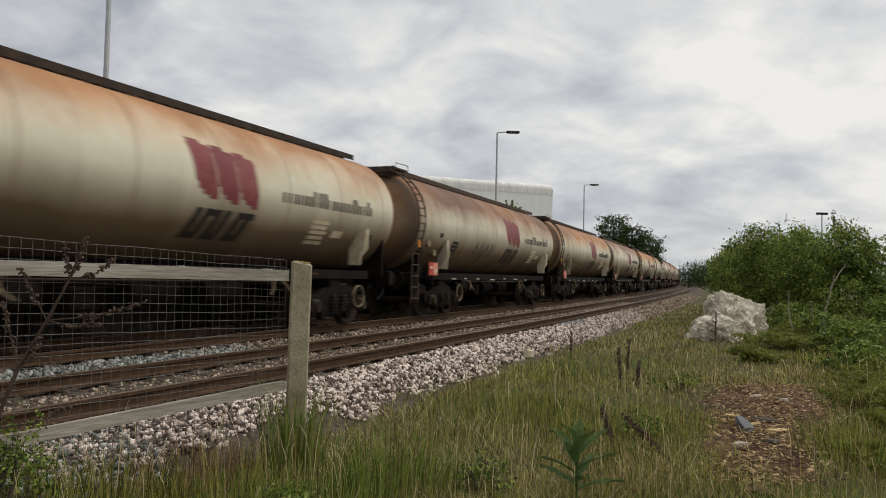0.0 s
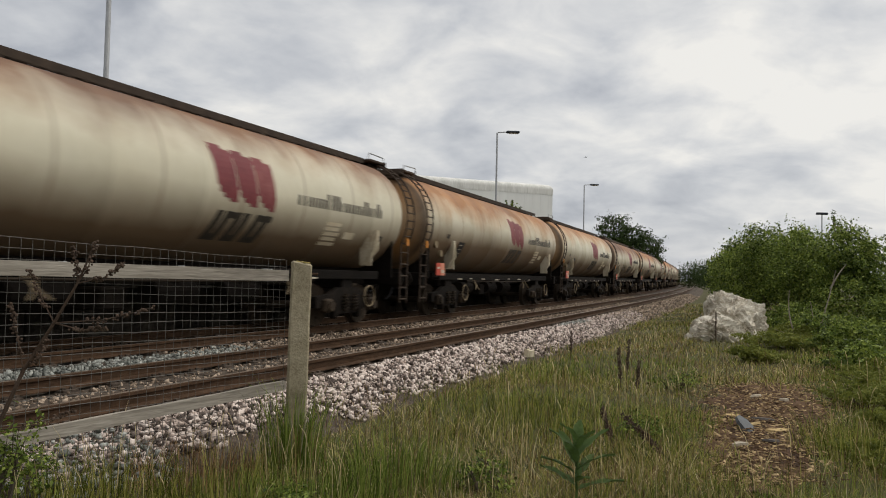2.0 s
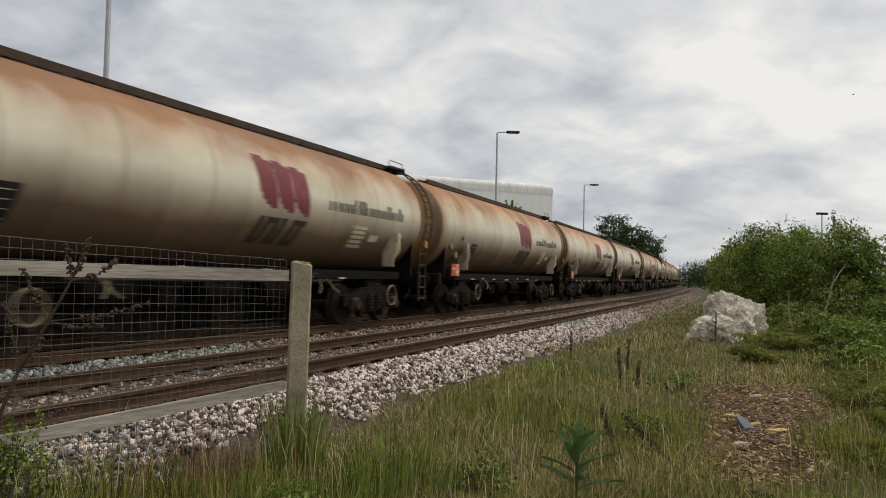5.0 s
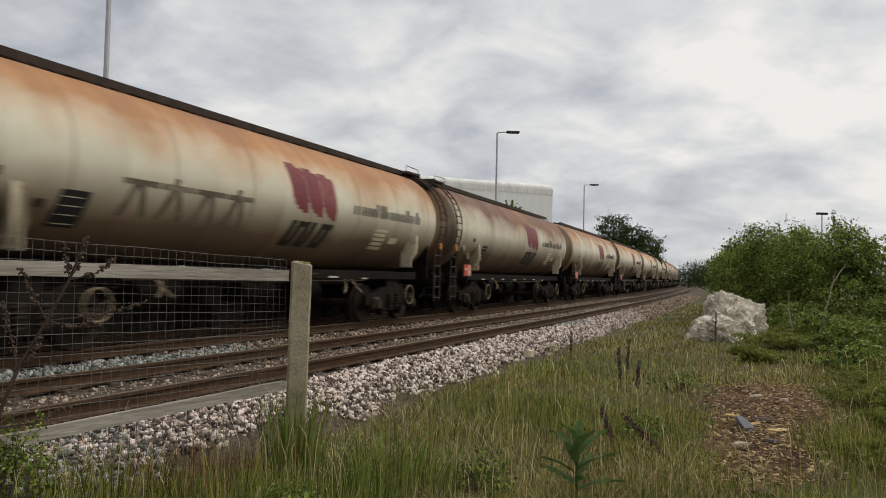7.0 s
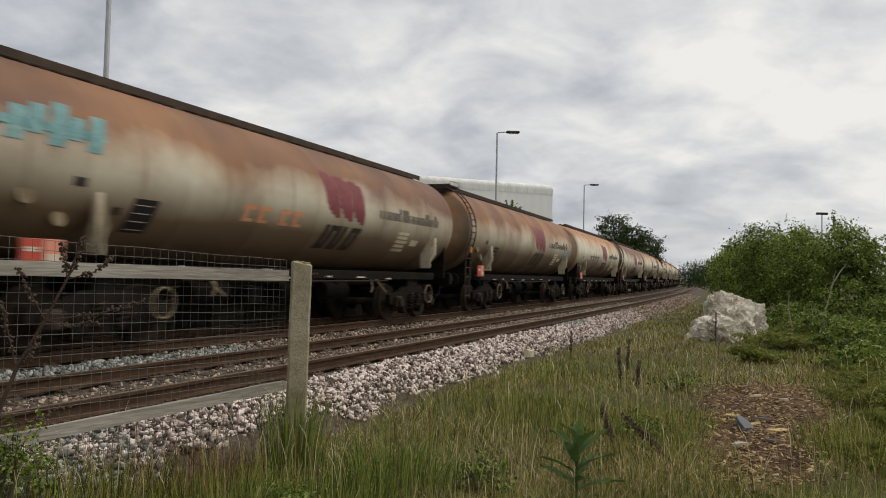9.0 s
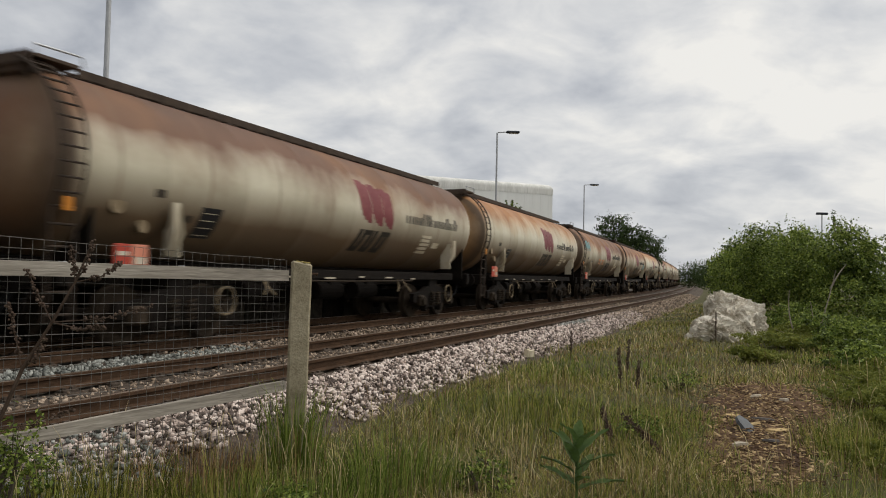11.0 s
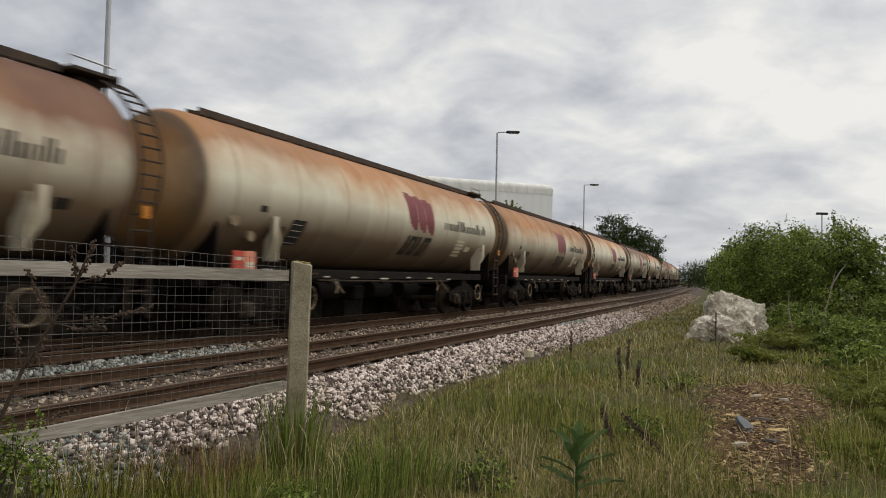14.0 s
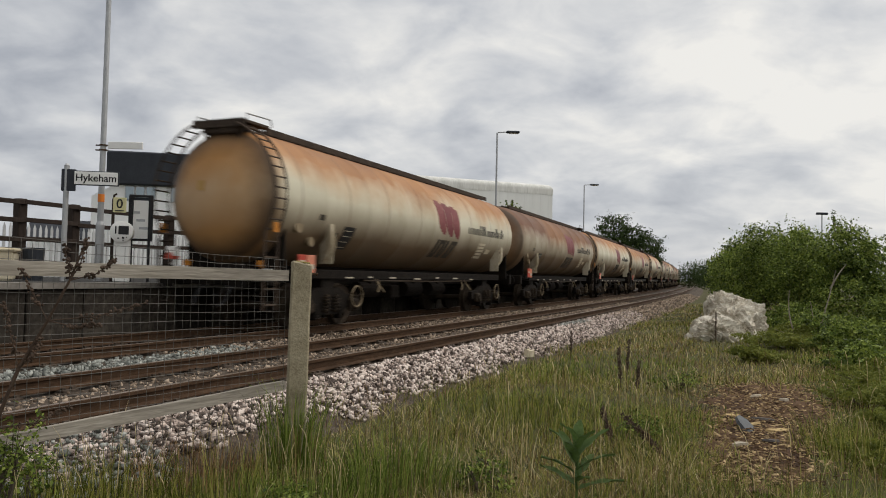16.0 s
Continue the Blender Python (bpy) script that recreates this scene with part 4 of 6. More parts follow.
# the last wagon carries a tail lamp and end plates
last = TRAIN[17]
bm = bmesh.new()
box(bm, (-7.62, 1.02, 1.52), (0.16, 0.2, 0.26), bevel=0.02)
box(bm, (-7.56, 1.02, 1.32), (0.05, 0.06, 0.2))
tl = part("tail_lamp", bm, "white", last, "white tail lamp with a red lens")
bm = bmesh.new()
rod(bm, (-7.70, 1.02, 1.46), (-7.72, 1.02, 1.46), 0.07, 14)
box(bm, (-7.62, 1.02, 1.42), (0.165, 0.205, 0.07))
part("lens", bm, "red", tl, "red lamp lens")
bm = bmesh.new()
box(bm, (-7.752, 0.25, 2.83), (0.012, 0.16, 0.2))
part("end_label", bm, "amber_dull", last, "dull yellow label on the tank end")
for y in (-1.05, 0.75):
    bm = bmesh.new()
    box(bm, (-7.51, y, 1.33), (0.02, 0.18, 0.12), bevel=0.004)
    box(bm, (-7.48, y, 1.2), (0.03, 0.05, 0.2))
    part("reflector", bm, "amber", last, "amber reflector plate")


def motions():
    times = [0.5 * i for i in range(33)]
    for j, w in TRAIN.items():
        walk(w, [(t, wagon_pose(j, t)) for t in times])
    turn = [i / FPS for i in range(0, 16 * FPS + 1)]
    for j, w in TRAIN.items():
        for b in w.children:
            if not b.name.startswith("bogie"):
                continue
            for ws in b.children:
                if ws.name.startswith("wheelset"):
                    base = ws.matrix_basis.translation.copy()
                    s0 = run(j, 0.0)
                    walk(ws, [(t, pose(*base, 0, math.degrees((run(j, t) - s0) / 0.46) % 360.0)) for t in turn])
    # the dead weed nods in the wind about its foot
    foot = Matrix.Translation((-2.5, 3.93, -0.25))
    sway = ((0, -1), (0.5, 0.5), (1, 1.2), (1.5, 2), (2, 1), (2.5, 1.8), (3, 1), (3.5, 1.2), (4.2, 0.5), (5, -0.5), (6.3, 1.5), (7, -1), (8, 0.8), (9, -1.5), (10, 0), (11.3, 0.5), (12.5, 1), (13.5, 0), (14.5, 1.2), (15.2, 0.4), (16, -0.8))
    walk(WEED, [(t, foot @ pose(0, 0, 0, 0, a) @ foot.inverted()) for t, a in sway])
    # the bird crosses the sky in a straight climbing line
    walk(BIRD, [(0, pose(-3.63, 70.00, 8.41)), (16, pose(133.63, 70.00, 43.95))])


# ---------- fence beside the path ----------
FENCE_A, FENCE_B = Vector((-1.235, 6.0, 0)), Vector((-2.50, 4.08, 0))
FDIR = (FENCE_B - FENCE_A).normalized()
FYAW = math.degrees(math.atan2(FDIR.y, FDIR.x))


def along(d, z):
    return FENCE_A + FDIR * d + Vector((0, 0, z))


def build_fence():
    fence = thing("wire_fence", "weathered timber rail fence with square wire mesh and a lichened post", "fence")
    bm = bmesh.new()
    box(bm, (0, 0, 0.37), (0.165, 0.15, 1.78), bevel=0.014)
    for v in bm.verts:
        v.co.x += 0.006 * noise.noise(v.co * 3)
        if v.co.z > 1.2:
            v.co.z += 0.012 * (1 if v.co.x < 0 else -1)
    bmesh.ops.subdivide_edges(bm, edges=[e for e in bm.edges if e.calc_length() > 1.0], cuts=14, use_grid_fill=True)
    for v in bm.verts:
        v.co.x += 0.008 * noise.noise(v.co * 5)
        v.co.y += 0.008 * noise.noise(v.co * 5 + Vector((9, 0, 0)))
    pst = part("post", bm, "post", fence, "rough concrete post with yellow lichen on its top", m=pose(-1.175, 6.03, 0, 0, 0.6, 14))
    bm = bmesh.new()
    for i in range(16):
        x, y = random.uniform(-0.07, 0.07), random.uniform(-0.06, 0.06)
        bmesh.ops.create_icosphere(bm, subdivisions=1, radius=random.uniform(0.012, 0.026), matrix=Matrix.Translation((x, y, 1.262 - 0.1 * x)) @ Matrix.Diagonal((1, 1, 0.4, 1)))
    tagged(part("lichen", bm, "lichen", pst, "crust of yellow lichen"), kind="stuff")
    bm = bmesh.new()
    rod(bm, (0.08, -0.05, 1.17), (0.13, -0.06, 1.165), 0.008, 6)
    rod(bm, (0.118, -0.058, 1.167), (0.13, -0.06, 1.165), 0.014, 6)
    part("bolt", bm, "rail", pst, "rusty bolt")
    for z0, z1, h, name in ((1.15, 1.168, 0.087, "top"), (0.265, 0.185, 0.076, "low")):
        bm = bmesh.new()
        n, hw, L = 30, 0.02, 3.4
        rings = []
        for i in range(n + 1):
            d = 0.05 + L * i / n
            c = along(d, z0 + (z1 - z0) * d / 2.3)
            side = Vector((-FDIR.y, FDIR.x, 0)) * hw
            j = [0.004 * noise.noise((d * 2.3, k * 7.0, z0 * 5)) for k in range(4)]
            rings.append([bm.verts.new(c + side + Vector((0, 0, h / 2 + j[0]))), bm.verts.new(c - side + Vector((0, 0, h / 2 + j[1]))),
                          bm.verts.new(c - side - Vector((0, 0, h / 2 + j[2]))), bm.verts.new(c + side - Vector((0, 0, h / 2 + j[3])))])
        for a, b in zip(rings, rings[1:]):
            for k in range(4):
                bm.faces.new((a[k], a[(k + 1) % 4], b[(k + 1) % 4], b[k]))
        bm.faces.new(rings[0][::-1]), bm.faces.new(rings[-1])
        bmesh.ops.recalc_face_normals(bm, faces=bm.faces)
        lie = pose(FENCE_A.x, FENCE_A.y, z0, 0, 0, FYAW)
        bmesh.ops.transform(bm, matrix=lie.inverted(), verts=bm.verts)
        rl = part("rail", bm, "weathered", fence, "grey weathered timber rail", m=lie)
        if name == "top":
            bm = bmesh.new()
            for d in (0.22, 0.27, 1.05, 1.9):
                c = along(d, z0 + (z1 - z0) * d / 2.3)
                box(bm, c + Vector((-FDIR.y, FDIR.x, 0)) * -0.022 + Vector((0, 0, 0.047)), (0.03, 0.045, 0.006))
            part("staple", bm, "galv", rl, "bright wire staples", m=lie.inverted())
    # mesh panel
    back = Vector((-FDIR.y, FDIR.x, 0)) * -0.032
    bm = bmesh.new()
    step = 0.066
    zt = lambda d: 1.275 + 0.032 * d
    zb = lambda d: -0.1
    for i in range(52):
        d = 0.03 + step * i
        w = 0.004 * math.sin(i * 1.7)
        tube(bm, [along(d + w, zb(d)) + back, along(d, 0.6) + back * (1 + 0.12 * math.sin(i * 0.8)), along(d, zt(d)) + back], 0.0017, 4)
    part("mesh_upright", bm, "wire", fence, "upright wires of the mesh")["kind"] = "stuff"
    bm = bmesh.new()
    k = 0
    z = 1.275
    while z > -0.1:
        tube(bm, [along(0.03 + 0.34 * i, z + 0.032 * (0.34 * i) * max(0, (z + 0.1) / 1.375) + 0.004 * math.sin(i * 2.1 + k)) + back * (1 + 0.1 * math.sin(i * 1.3 + k)) for i in range(11)], 0.0017, 4)
        z -= 0.06
        k += 1
    part("mesh_line", bm, "wire", fence, "level wires of the mesh")["kind"] = "stuff"
    return fence


build_fence()


# ---------- station platform across the line ----------
def sweep(name, ss, prof, mats, pick, label, category):
    bm = bmesh.new()
    rows = [[bm.verts.new((*at(s, u)[:2], z)) for u, z in prof] for s in ss]
    n = len(prof)
    for a, b in zip(rows, rows[1:]):
        for j in range(n):
            f = bm.faces.new((a[j], a[(j + 1) % n], b[(j + 1) % n], b[j]))
            f.material_index = pick(j)
    bm.faces.new(rows[0]), bm.faces.new(rows[-1][::-1])
    bmesh.ops.recalc_face_normals(bm, faces=bm.faces)
    ob = finish(name, bm, mats)
    return tagged(ob, label, category, kind="structure")


PE = -SP - 1.50
sweep("platform", [-24 + 2 * i for i in range(50)], [(PE - 0.18, -0.4), (PE - 0.18, 0.80), (PE, 0.80), (PE, 0.905), (PE - 0.32, 0.912), (-10.6, 0.93), (-10.6, -0.4)],
      ["soot", "concrete", "asphalt"], lambda j: 1 if j in (2, 3) else (2 if j == 4 else 0), "stained concrete platform with an overhanging edge", "platform")


def wall_blocks():
    """Precast wall units set along the platform face."""
    wall = thing("platform_wall", "stained precast units of the platform face, darkened for shade", "wall", kind="structure")
    bm = bmesh.new()
    box(bm, (0, 0, 0), (1.12, 0.07, 1.02), bevel=0.015)
    first = None
    for i in range(40):
        x, y, h = at(-6 + 1.16 * i, PE - 0.15)
        m = pose(x, y, 0.27, 0, 0, 90 - math.degrees(h))
        first = part("wall_unit", bm, "soot", wall, m=m) if first is None else (share(first, wall, m), first)[1]


wall_blocks()


M["pale_galv"] = material("pale_weathered_galvanising", [(0.4, 0.41, 0.42), (0.6, 0.61, 0.62)], 0.6, 0.2, scale=4, random_=0.5)


def platform_fence():
    fence = thing("platform_fence", "dark creosoted timber post and rail fence", "fence")
    U = -7.75
    bm = bmesh.new()
    box(bm, (0, 0, 0.83), (0.2, 0.2, 1.67), bevel=0.02)
    p1 = None
    spots = [2.2, 4.9, 7.6, 10.3, 11.6, 14.5, 17.0, 19.7, 22.4, 25.1]
    for s in spots:
        x, y, h = at(s, U)
        m = pose(x, y, 0.915, 0, 0, 90 - math.degrees(h))
        if p1 is None:
            p1 = part("post", bm, "brown_timber", fence, m=m)
        else:
            share(p1, fence, m)
    for a, b in zip(spots, spots[1:]):
        for z in (2.5, 2.13, 1.74):
            bm = bmesh.new()
            xa, ya, h = at(a, U + 0.12)
            xb, yb, _ = at(b, U + 0.12)
            L = math.hypot(xb - xa, yb - ya)
            box(bm, (0, 0, 0), (L, 0.05, 0.095), bevel=0.008)
            part("rail", bm, "brown_timber", fence, m=pose((xa + xb) / 2, (ya + yb) / 2, z + 0.015 * math.sin(a * 3 + z), 0, 0, math.degrees(math.atan2(yb - ya, xb - xa))))
    pal = thing("palisade_fence", "pale grey steel palisade fence behind the platform", "fence")
    bm = bmesh.new()
    prof = [(-0.035, 0.0), (0.035, 0.0), (0.035, 1.15), (0.0, 1.26), (-0.035, 1.15)]
    f = [bm.verts.new((x, -0.008, z)) for x, z in prof]
    b = [bm.verts.new((x, 0.008, z)) for x, z in prof]
    bm.faces.new(f), bm.faces.new(b[::-1])
    for i in range(5):
        bm.faces.new((f[i], f[(i + 1) % 5], b[(i + 1) % 5], b[i]))
    bmesh.ops.recalc_face_normals(bm, faces=bm.faces)
    p1 = None
    for i in range(130):
        x, y, h = at(2.0 + 0.155 * i, -9.6)
        m = pose(x, y, 0.93, 0, 0, 90 - math.degrees(h) + 6 * math.sin(i * 2.1))
        p1 = part("pale", bm, "pale_galv", pal, m=m) if p1 is None else (share(p1, pal, m), p1)[1]
    for z in (1.2, 1.85):
        bm = bmesh.new()
        tube(bm, [(*at(1.8 + 2 * i, -9.64)[:2], z) for i in range(12)], 0.02, 6)
        part("cross_rail", bm, "galv", pal)


platform_fence()


def street_lamp(x, y, z0, top, arm, label, yaw=0.0):
    lamp = thing("street_lamp", label, "street lamp", m=pose(x, y, z0, 0, 0, yaw))
    h = top - z0
    bm = bmesh.new()
    rod(bm, (0, 0, 0), (0, 0, 1.15), 0.085, 14)
    rod(bm, (0, 0, 1.15), (0, 0, 1.22), 0.085, 14, 0.062)
    part("sleeve", bm, "galv", lamp, "thicker base of the pole", smooth=True)
    bm = bmesh.new()
    rod(bm, (0, 0, 1.2), (0, 0, h), 0.062, 14, 0.045)
    part("pole", bm, "galv", lamp, "grey galvanised pole", smooth=True)
    if arm:
        bm = bmesh.new()
        tube(bm, [(0, 0, h - 0.05), (0.05, 0, h + 0.02), (0.5, 0, h + 0.05)], 0.03, 8)
        part("arm", bm, "galv", lamp)
        bm = bmesh.new()
        box(bm, (0.85, 0, h + 0.05), (0.75, 0.26, 0.13), bevel=0.05)
        hd = part("lantern", bm, "slate", lamp, "dark lantern")
        bm = bmesh.new()
        box(bm, (0.9, 0, h - 0.02), (0.5, 0.2, 0.03), bevel=0.01)
        part("lens", bm, "pale", hd, "clouded lens")
    return lamp


L1 = street_lamp(-7.05, 15.0, 0.915, 9.0, True, "tall galvanised street lamp with an orange band on the platform")
bm = bmesh.new()
rod(bm, (0, 0, 1.62), (0, 0, 1.78), 0.0655, 14)
part("band", bm, "orange", L1, "orange band round the pole")
bm = bmesh.new()
for z in (2.68, 2.78):
    rod(bm, (0, 0, z), (0, 0, z + 0.03), 0.075, 14)
    box(bm, (-0.02, 0, z + 0.015), (0.26, 0.03, 0.025))
part("clamp", bm, "rail", L1, "dark clamp bands")
bm = bmesh.new()
box(bm, (0.46, 0.0, 2.80), (0.72, 0.03, 0.15), bevel=0.01)
part("sign_plate", bm, "white", L1, "white plate clamped to the pole")
street_lamp(2.81, 39.5, 0.915, 9.0, True, "galvanised street lamp on the platform")
street_lamp(11.9, 62.0, 0.915, 9.13, True, "galvanised street lamp on the far platform")
FAR = street_lamp(31.1, 60.0, -0.3, 6.9, False, "distant lamp post behind the hedge")
bm = bmesh.new()
box(bm, (0, 0, 7.25), (0.9, 0.3, 0.18), bevel=0.04)
part("lantern", bm, "slate", FAR, "pair of dark lanterns")


def words(parent, text, size, m, mat, name="lettering"):
    cu = bpy.data.curves.new(name, "FONT")
    cu.body, cu.size, cu.extrude, cu.offset, cu.align_x, cu.align_y = text, size, 0.002, 0.003, "CENTER", "CENTER"
    tmp = bpy.data.objects.new("tmp", cu)
    scene.collection.objects.link(tmp)
    me = bpy.data.meshes.new_from_object(tmp.evaluated_get(bpy.context.evaluated_depsgraph_get()))
    bpy.data.objects.remove(tmp)
    bpy.data.curves.remove(cu)
    me.materials.append(M[mat])
    ob = new(name, me)
    ob.parent, ob.matrix_basis = parent, m
    return ob


def station_sign():
    sg = thing("station_sign", "white station name sign on a grey post reading Hykeham", "sign", m=pose(-7.26, 14.0, 0.915, 0, 0, 8))
    bm = bmesh.new()
    rod(bm, (0, 0, 0), (0, 0, 2.22), 0.05, 12)
    rod(bm, (0, 0, 2.22), (0, 0, 2.26), 0.055, 12, 0.02)
    part("post", bm, "galv", sg, "grey steel post", smooth=True)
    bm = bmesh.new()
    box(bm, (0.09, -0.02, 1.94), (0.17, 0.05, 0.42), bevel=0.008)
    box(bm, (-0.05, 0.0, 1.94), (0.06, 0.1, 0.42), bevel=0.008)
    part("bracket", bm, "slate", sg, "dark grey channel bracket")
    bm = bmesh.new()
    box(bm, (0.56, -0.05, 1.985), (0.83, 0.035, 0.28), bevel=0.006)
    bd = part("board", bm, "slate", sg, "dark edged sign board")
    bm = bmesh.new()
    box(bm, (0.56, -0.07, 1.985), (0.79, 0.012, 0.245), bevel=0.004)
    part("face", bm, "white", bd, "white sign face")
    words(bd, "Hykeham", 0.198, pose(0.56, -0.078, 1.985, 90), "black")
    return sg


station_sign()


def help_point():
    hp = thing("help_point", "round white help point on a white pillar on the platform", "help point", m=pose(-6.37, 14.5, 0.915, 0, 0, 14))
    bm = bmesh.new()
    box(bm, (0, 0.05, 0.42), (0.30, 0.16, 0.84), bevel=0.02)
    part("pillar", bm, "white", hp)
    bm = bmesh.new()
    lathe(bm, [(-0.12, 0), (-0.12, 0.19), (-0.10, 0.215), (0.06, 0.215), (0.09, 0.2), (0.09, 0)], 32, "y")
    bmesh.ops.translate(bm, verts=bm.verts, vec=(0, 0, 0.99))
    hd = part("housing", bm, "white", hp, "round white housing", smooth=True)
    bm = bmesh.new()
    box(bm, (0.045, -0.125, 1.02), (0.19, 0.02, 0.17), bevel=0.004)
    part("screen", bm, "black", hd, "dark screen")
    bm = bmesh.new()
    box(bm, (-0.10, -0.125, 1.02), (0.025, 0.02, 0.15), bevel=0.004)
    part("speaker_slot", bm, "black", hd)
    for x, z, r in ((0.04, 0.87, 0.022), (-0.05, 0.86, 0.014), (0.04, 0.82, 0.012), (0.1, 0.88, 0.01)):
        bm = bmesh.new()
        rod(bm, (x, -0.115, z), (x, -0.135, z), r, 12)
        part("button", bm, "black", hd)


help_point()


def poster_case():
    pc = thing("poster_case", "dark framed poster case with a faded white poster", "notice board", m=pose(-6.22, 15.0, 0.915, 0, 0, 14))
    for x in (-0.17, 0.17):
        bm = bmesh.new()
        box(bm, (x, 0, 0.88), (0.05, 0.06, 1.76), bevel=0.006)
        part("leg", bm, "black", pc)
    bm = bmesh.new()
    for c, d in (((0, 0, 1.76), (0.46, 0.07, 0.05)), ((0, 0, 0.86), (0.46, 0.07, 0.05)), ((-0.21, -0.005, 1.31), (0.05, 0.07, 0.9)), ((0.21, -0.005, 1.31), (0.05, 0.07, 0.9))):
        box(bm, c, d, bevel=0.006)
    part("frame", bm, "black", pc, "dark frame")
    bm = bmesh.new()
    box(bm, (0, 0.0, 1.27), (0.38, 0.02, 0.80))
    part("poster", bm, "white", pc, "faded white poster")
    bm = bmesh.new()
    box(bm, (0, 0.005, 1.70), (0.38, 0.02, 0.06))
    part("header", bm, "slate", pc, "dark blue header strip")
    for i in range(3):
        bm = bmesh.new()
        box(bm, (-0.08 + 0.08 * i, -0.013, 1.42 - 0.16 * i), (0.12 + 0.05 * i, 0.006, 0.05))
        part("print", bm, "galv", pc)


poster_case()


def marker_sign():
    ms = thing("stop_marker", "small yellow car stop marker with a black figure", "sign", m=pose(-6.55, 14.7, 0.915, 0, 0, 10))
    bm = bmesh.new()
    rod(bm, (-0.1, 0, 0), (-0.1, 0, 1.66), 0.03, 10)
    tube(bm, [(-0.1, 0, 1.66), (-0.09, 0, 1.74), (-0.04, 0, 1.76)], 0.02, 8)
    part("post", bm, "brown_timber", ms)
    bm = bmesh.new()
    box(bm, (0.03, -0.04, 1.54), (0.25, 0.02, 0.3), bevel=0.005)
    pl = part("plate", bm, "yellow", ms)
    words(pl, "0", 0.26, pose(0.03, -0.053, 1.555, 90), "black", "figure")
    bm = bmesh.new()
    box(bm, (0.03, -0.053, 1.425), (0.16, 0.006, 0.022))
    part("caption_bar", bm, "black", pl)


marker_sign()


def grit_bin():
    g = thing("grit_bin", "pale yellow plastic grit bin on the platform", "bin", m=pose(-8.25, 13.4, 0.915, 0, 0, 20))
    bm = bmesh.new()
    r = bmesh.ops.create_cube(bm, size=1.0, matrix=Matrix.Translation((0, 0, 0.26)) @ Matrix.Diagonal((0.8, 0.55, 0.52, 1)))
    for v in bm.verts:
        if v.co.z < 0.1:
            v.co.x *= 0.86
            v.co.y *= 0.86
    bmesh.ops.bevel(bm, geom=bm.edges[:], offset=0.03, segments=2, affect="EDGES")
    part("tub", bm, "cream", g)
    bm = bmesh.new()
    box(bm, (0, 0, 0.56), (0.86, 0.6, 0.08), bevel=0.03)
    part("lid", bm, "cream", g)
    bm = bmesh.new()
    rod(bm, (0.62, 0.3, 0.0), (0.62, 0.3, 0.62), 0.17, 16, 0.19)
    part("tub", bm, "slate", thing("litter_tub", "dark cylindrical litter tub beside the grit bin", "bin", m=pose(-8.25, 13.4, 0.915, 0, 0, 20)))


grit_bin()


# ---------- buildings ----------
def white_building():
    b = thing("office_building", "white panelled building with a dark sheet roof", "building", m=pose(-18.3, 40, -0.3, 0, 0, 10))
    bm = bmesh.new()
    box(bm, (4.5, 6.0, 3.05), (9.0, 12.0, 6.1), bevel=0.03)
    part("wall", bm, "render_white", b)
    bm = bmesh.new()
    box(bm, (4.45, 5.9, 7.0), (9.3, 12.4, 1.85), bevel=0.08)
    part("roof", bm, "slate", b, "deep dark sheet roof")
    for k, x in enumerate((1.0, 1.55, 2.1, 3.4, 3.95, 4.5)):
        bm = bmesh.new()
        box(bm, (x, -0.02, 5.62), (0.5, 0.08, 0.85), bevel=0.01)
        wn = part("window", bm, "galv", b, "pale window frame")
        bm = bmesh.new()
        box(bm, (x, -0.055, 5.62), (0.42, 0.02, 0.76))
        part("pane", bm, "glass_pane", wn)
    bm = bmesh.new()
    box(bm, (2.6, -0.06, 1.6), (0.3, 0.06, 3.2))
    part("pipe", bm, "galv", b)
    bm = bmesh.new()
    v = [bm.verts.new(p) for p in ((-1.05, 0.3, 0), (-0.01, 0.3, 0), (-0.01, 9, 0), (-1.05, 9, 0), (-1.05, 0.3, 5.45), (-0.01, 0.3, 6.05), (-0.01, 9, 6.05), (-1.05, 9, 5.45))]
    for q in ((0, 1, 5, 4), (1, 2, 6, 5), (2, 3, 7, 6), (3, 0, 4, 7), (4, 5, 6, 7), (3, 2, 1, 0)):
        bm.faces.new([v[i] for i in q])
    part("annex", bm, "render_white", b, "white lean-to beside the main wall")
    # low shed to its side
    s = thing("store_shed", "low pale store shed with a pitched roof", "building", m=pose(-25.0, 44, -0.3, 0, 0, 20))
    bm = bmesh.new()
    box(bm, (2.5, 2, 1.6), (5.0, 4.0, 3.2), bevel=0.03)
    part("wall", bm, "render_white", s)
    bm = bmesh.new()
    for y0, y1, z0, z1 in ((-0.2, 2.0, 3.2, 4.4), (4.2, 2.0, 3.2, 4.4)):
        v = [bm.verts.new(p) for p in ((-0.2, y0, z0), (5.2, y0, z0), (5.2, y1, z1), (-0.2, y1, z1))]
        w = [bm.verts.new((p.co.x, p.co.y, p.co.z + 0.08)) for p in v]
        bm.faces.new(v), bm.faces.new(w[::-1])
        for i in range(4):
            bm.faces.new((v[i], v[(i + 1) % 4], w[(i + 1) % 4], w[i]))
    bmesh.ops.recalc_face_normals(bm, faces=bm.faces)
    part("roof", bm, "slate", s)


gp = bpy.data.materials.new("window_glass")
gp.use_nodes = True
gb = gp.node_tree.nodes["Principled BSDF"]
gb.inputs["Base Color"].default_value = (0.25, 0.3, 0.33, 1)
gb.inputs["Roughness"].default_value, gb.inputs["Metallic"].default_value = 0.08, 0.6
M["glass_pane"] = gp
white_building()


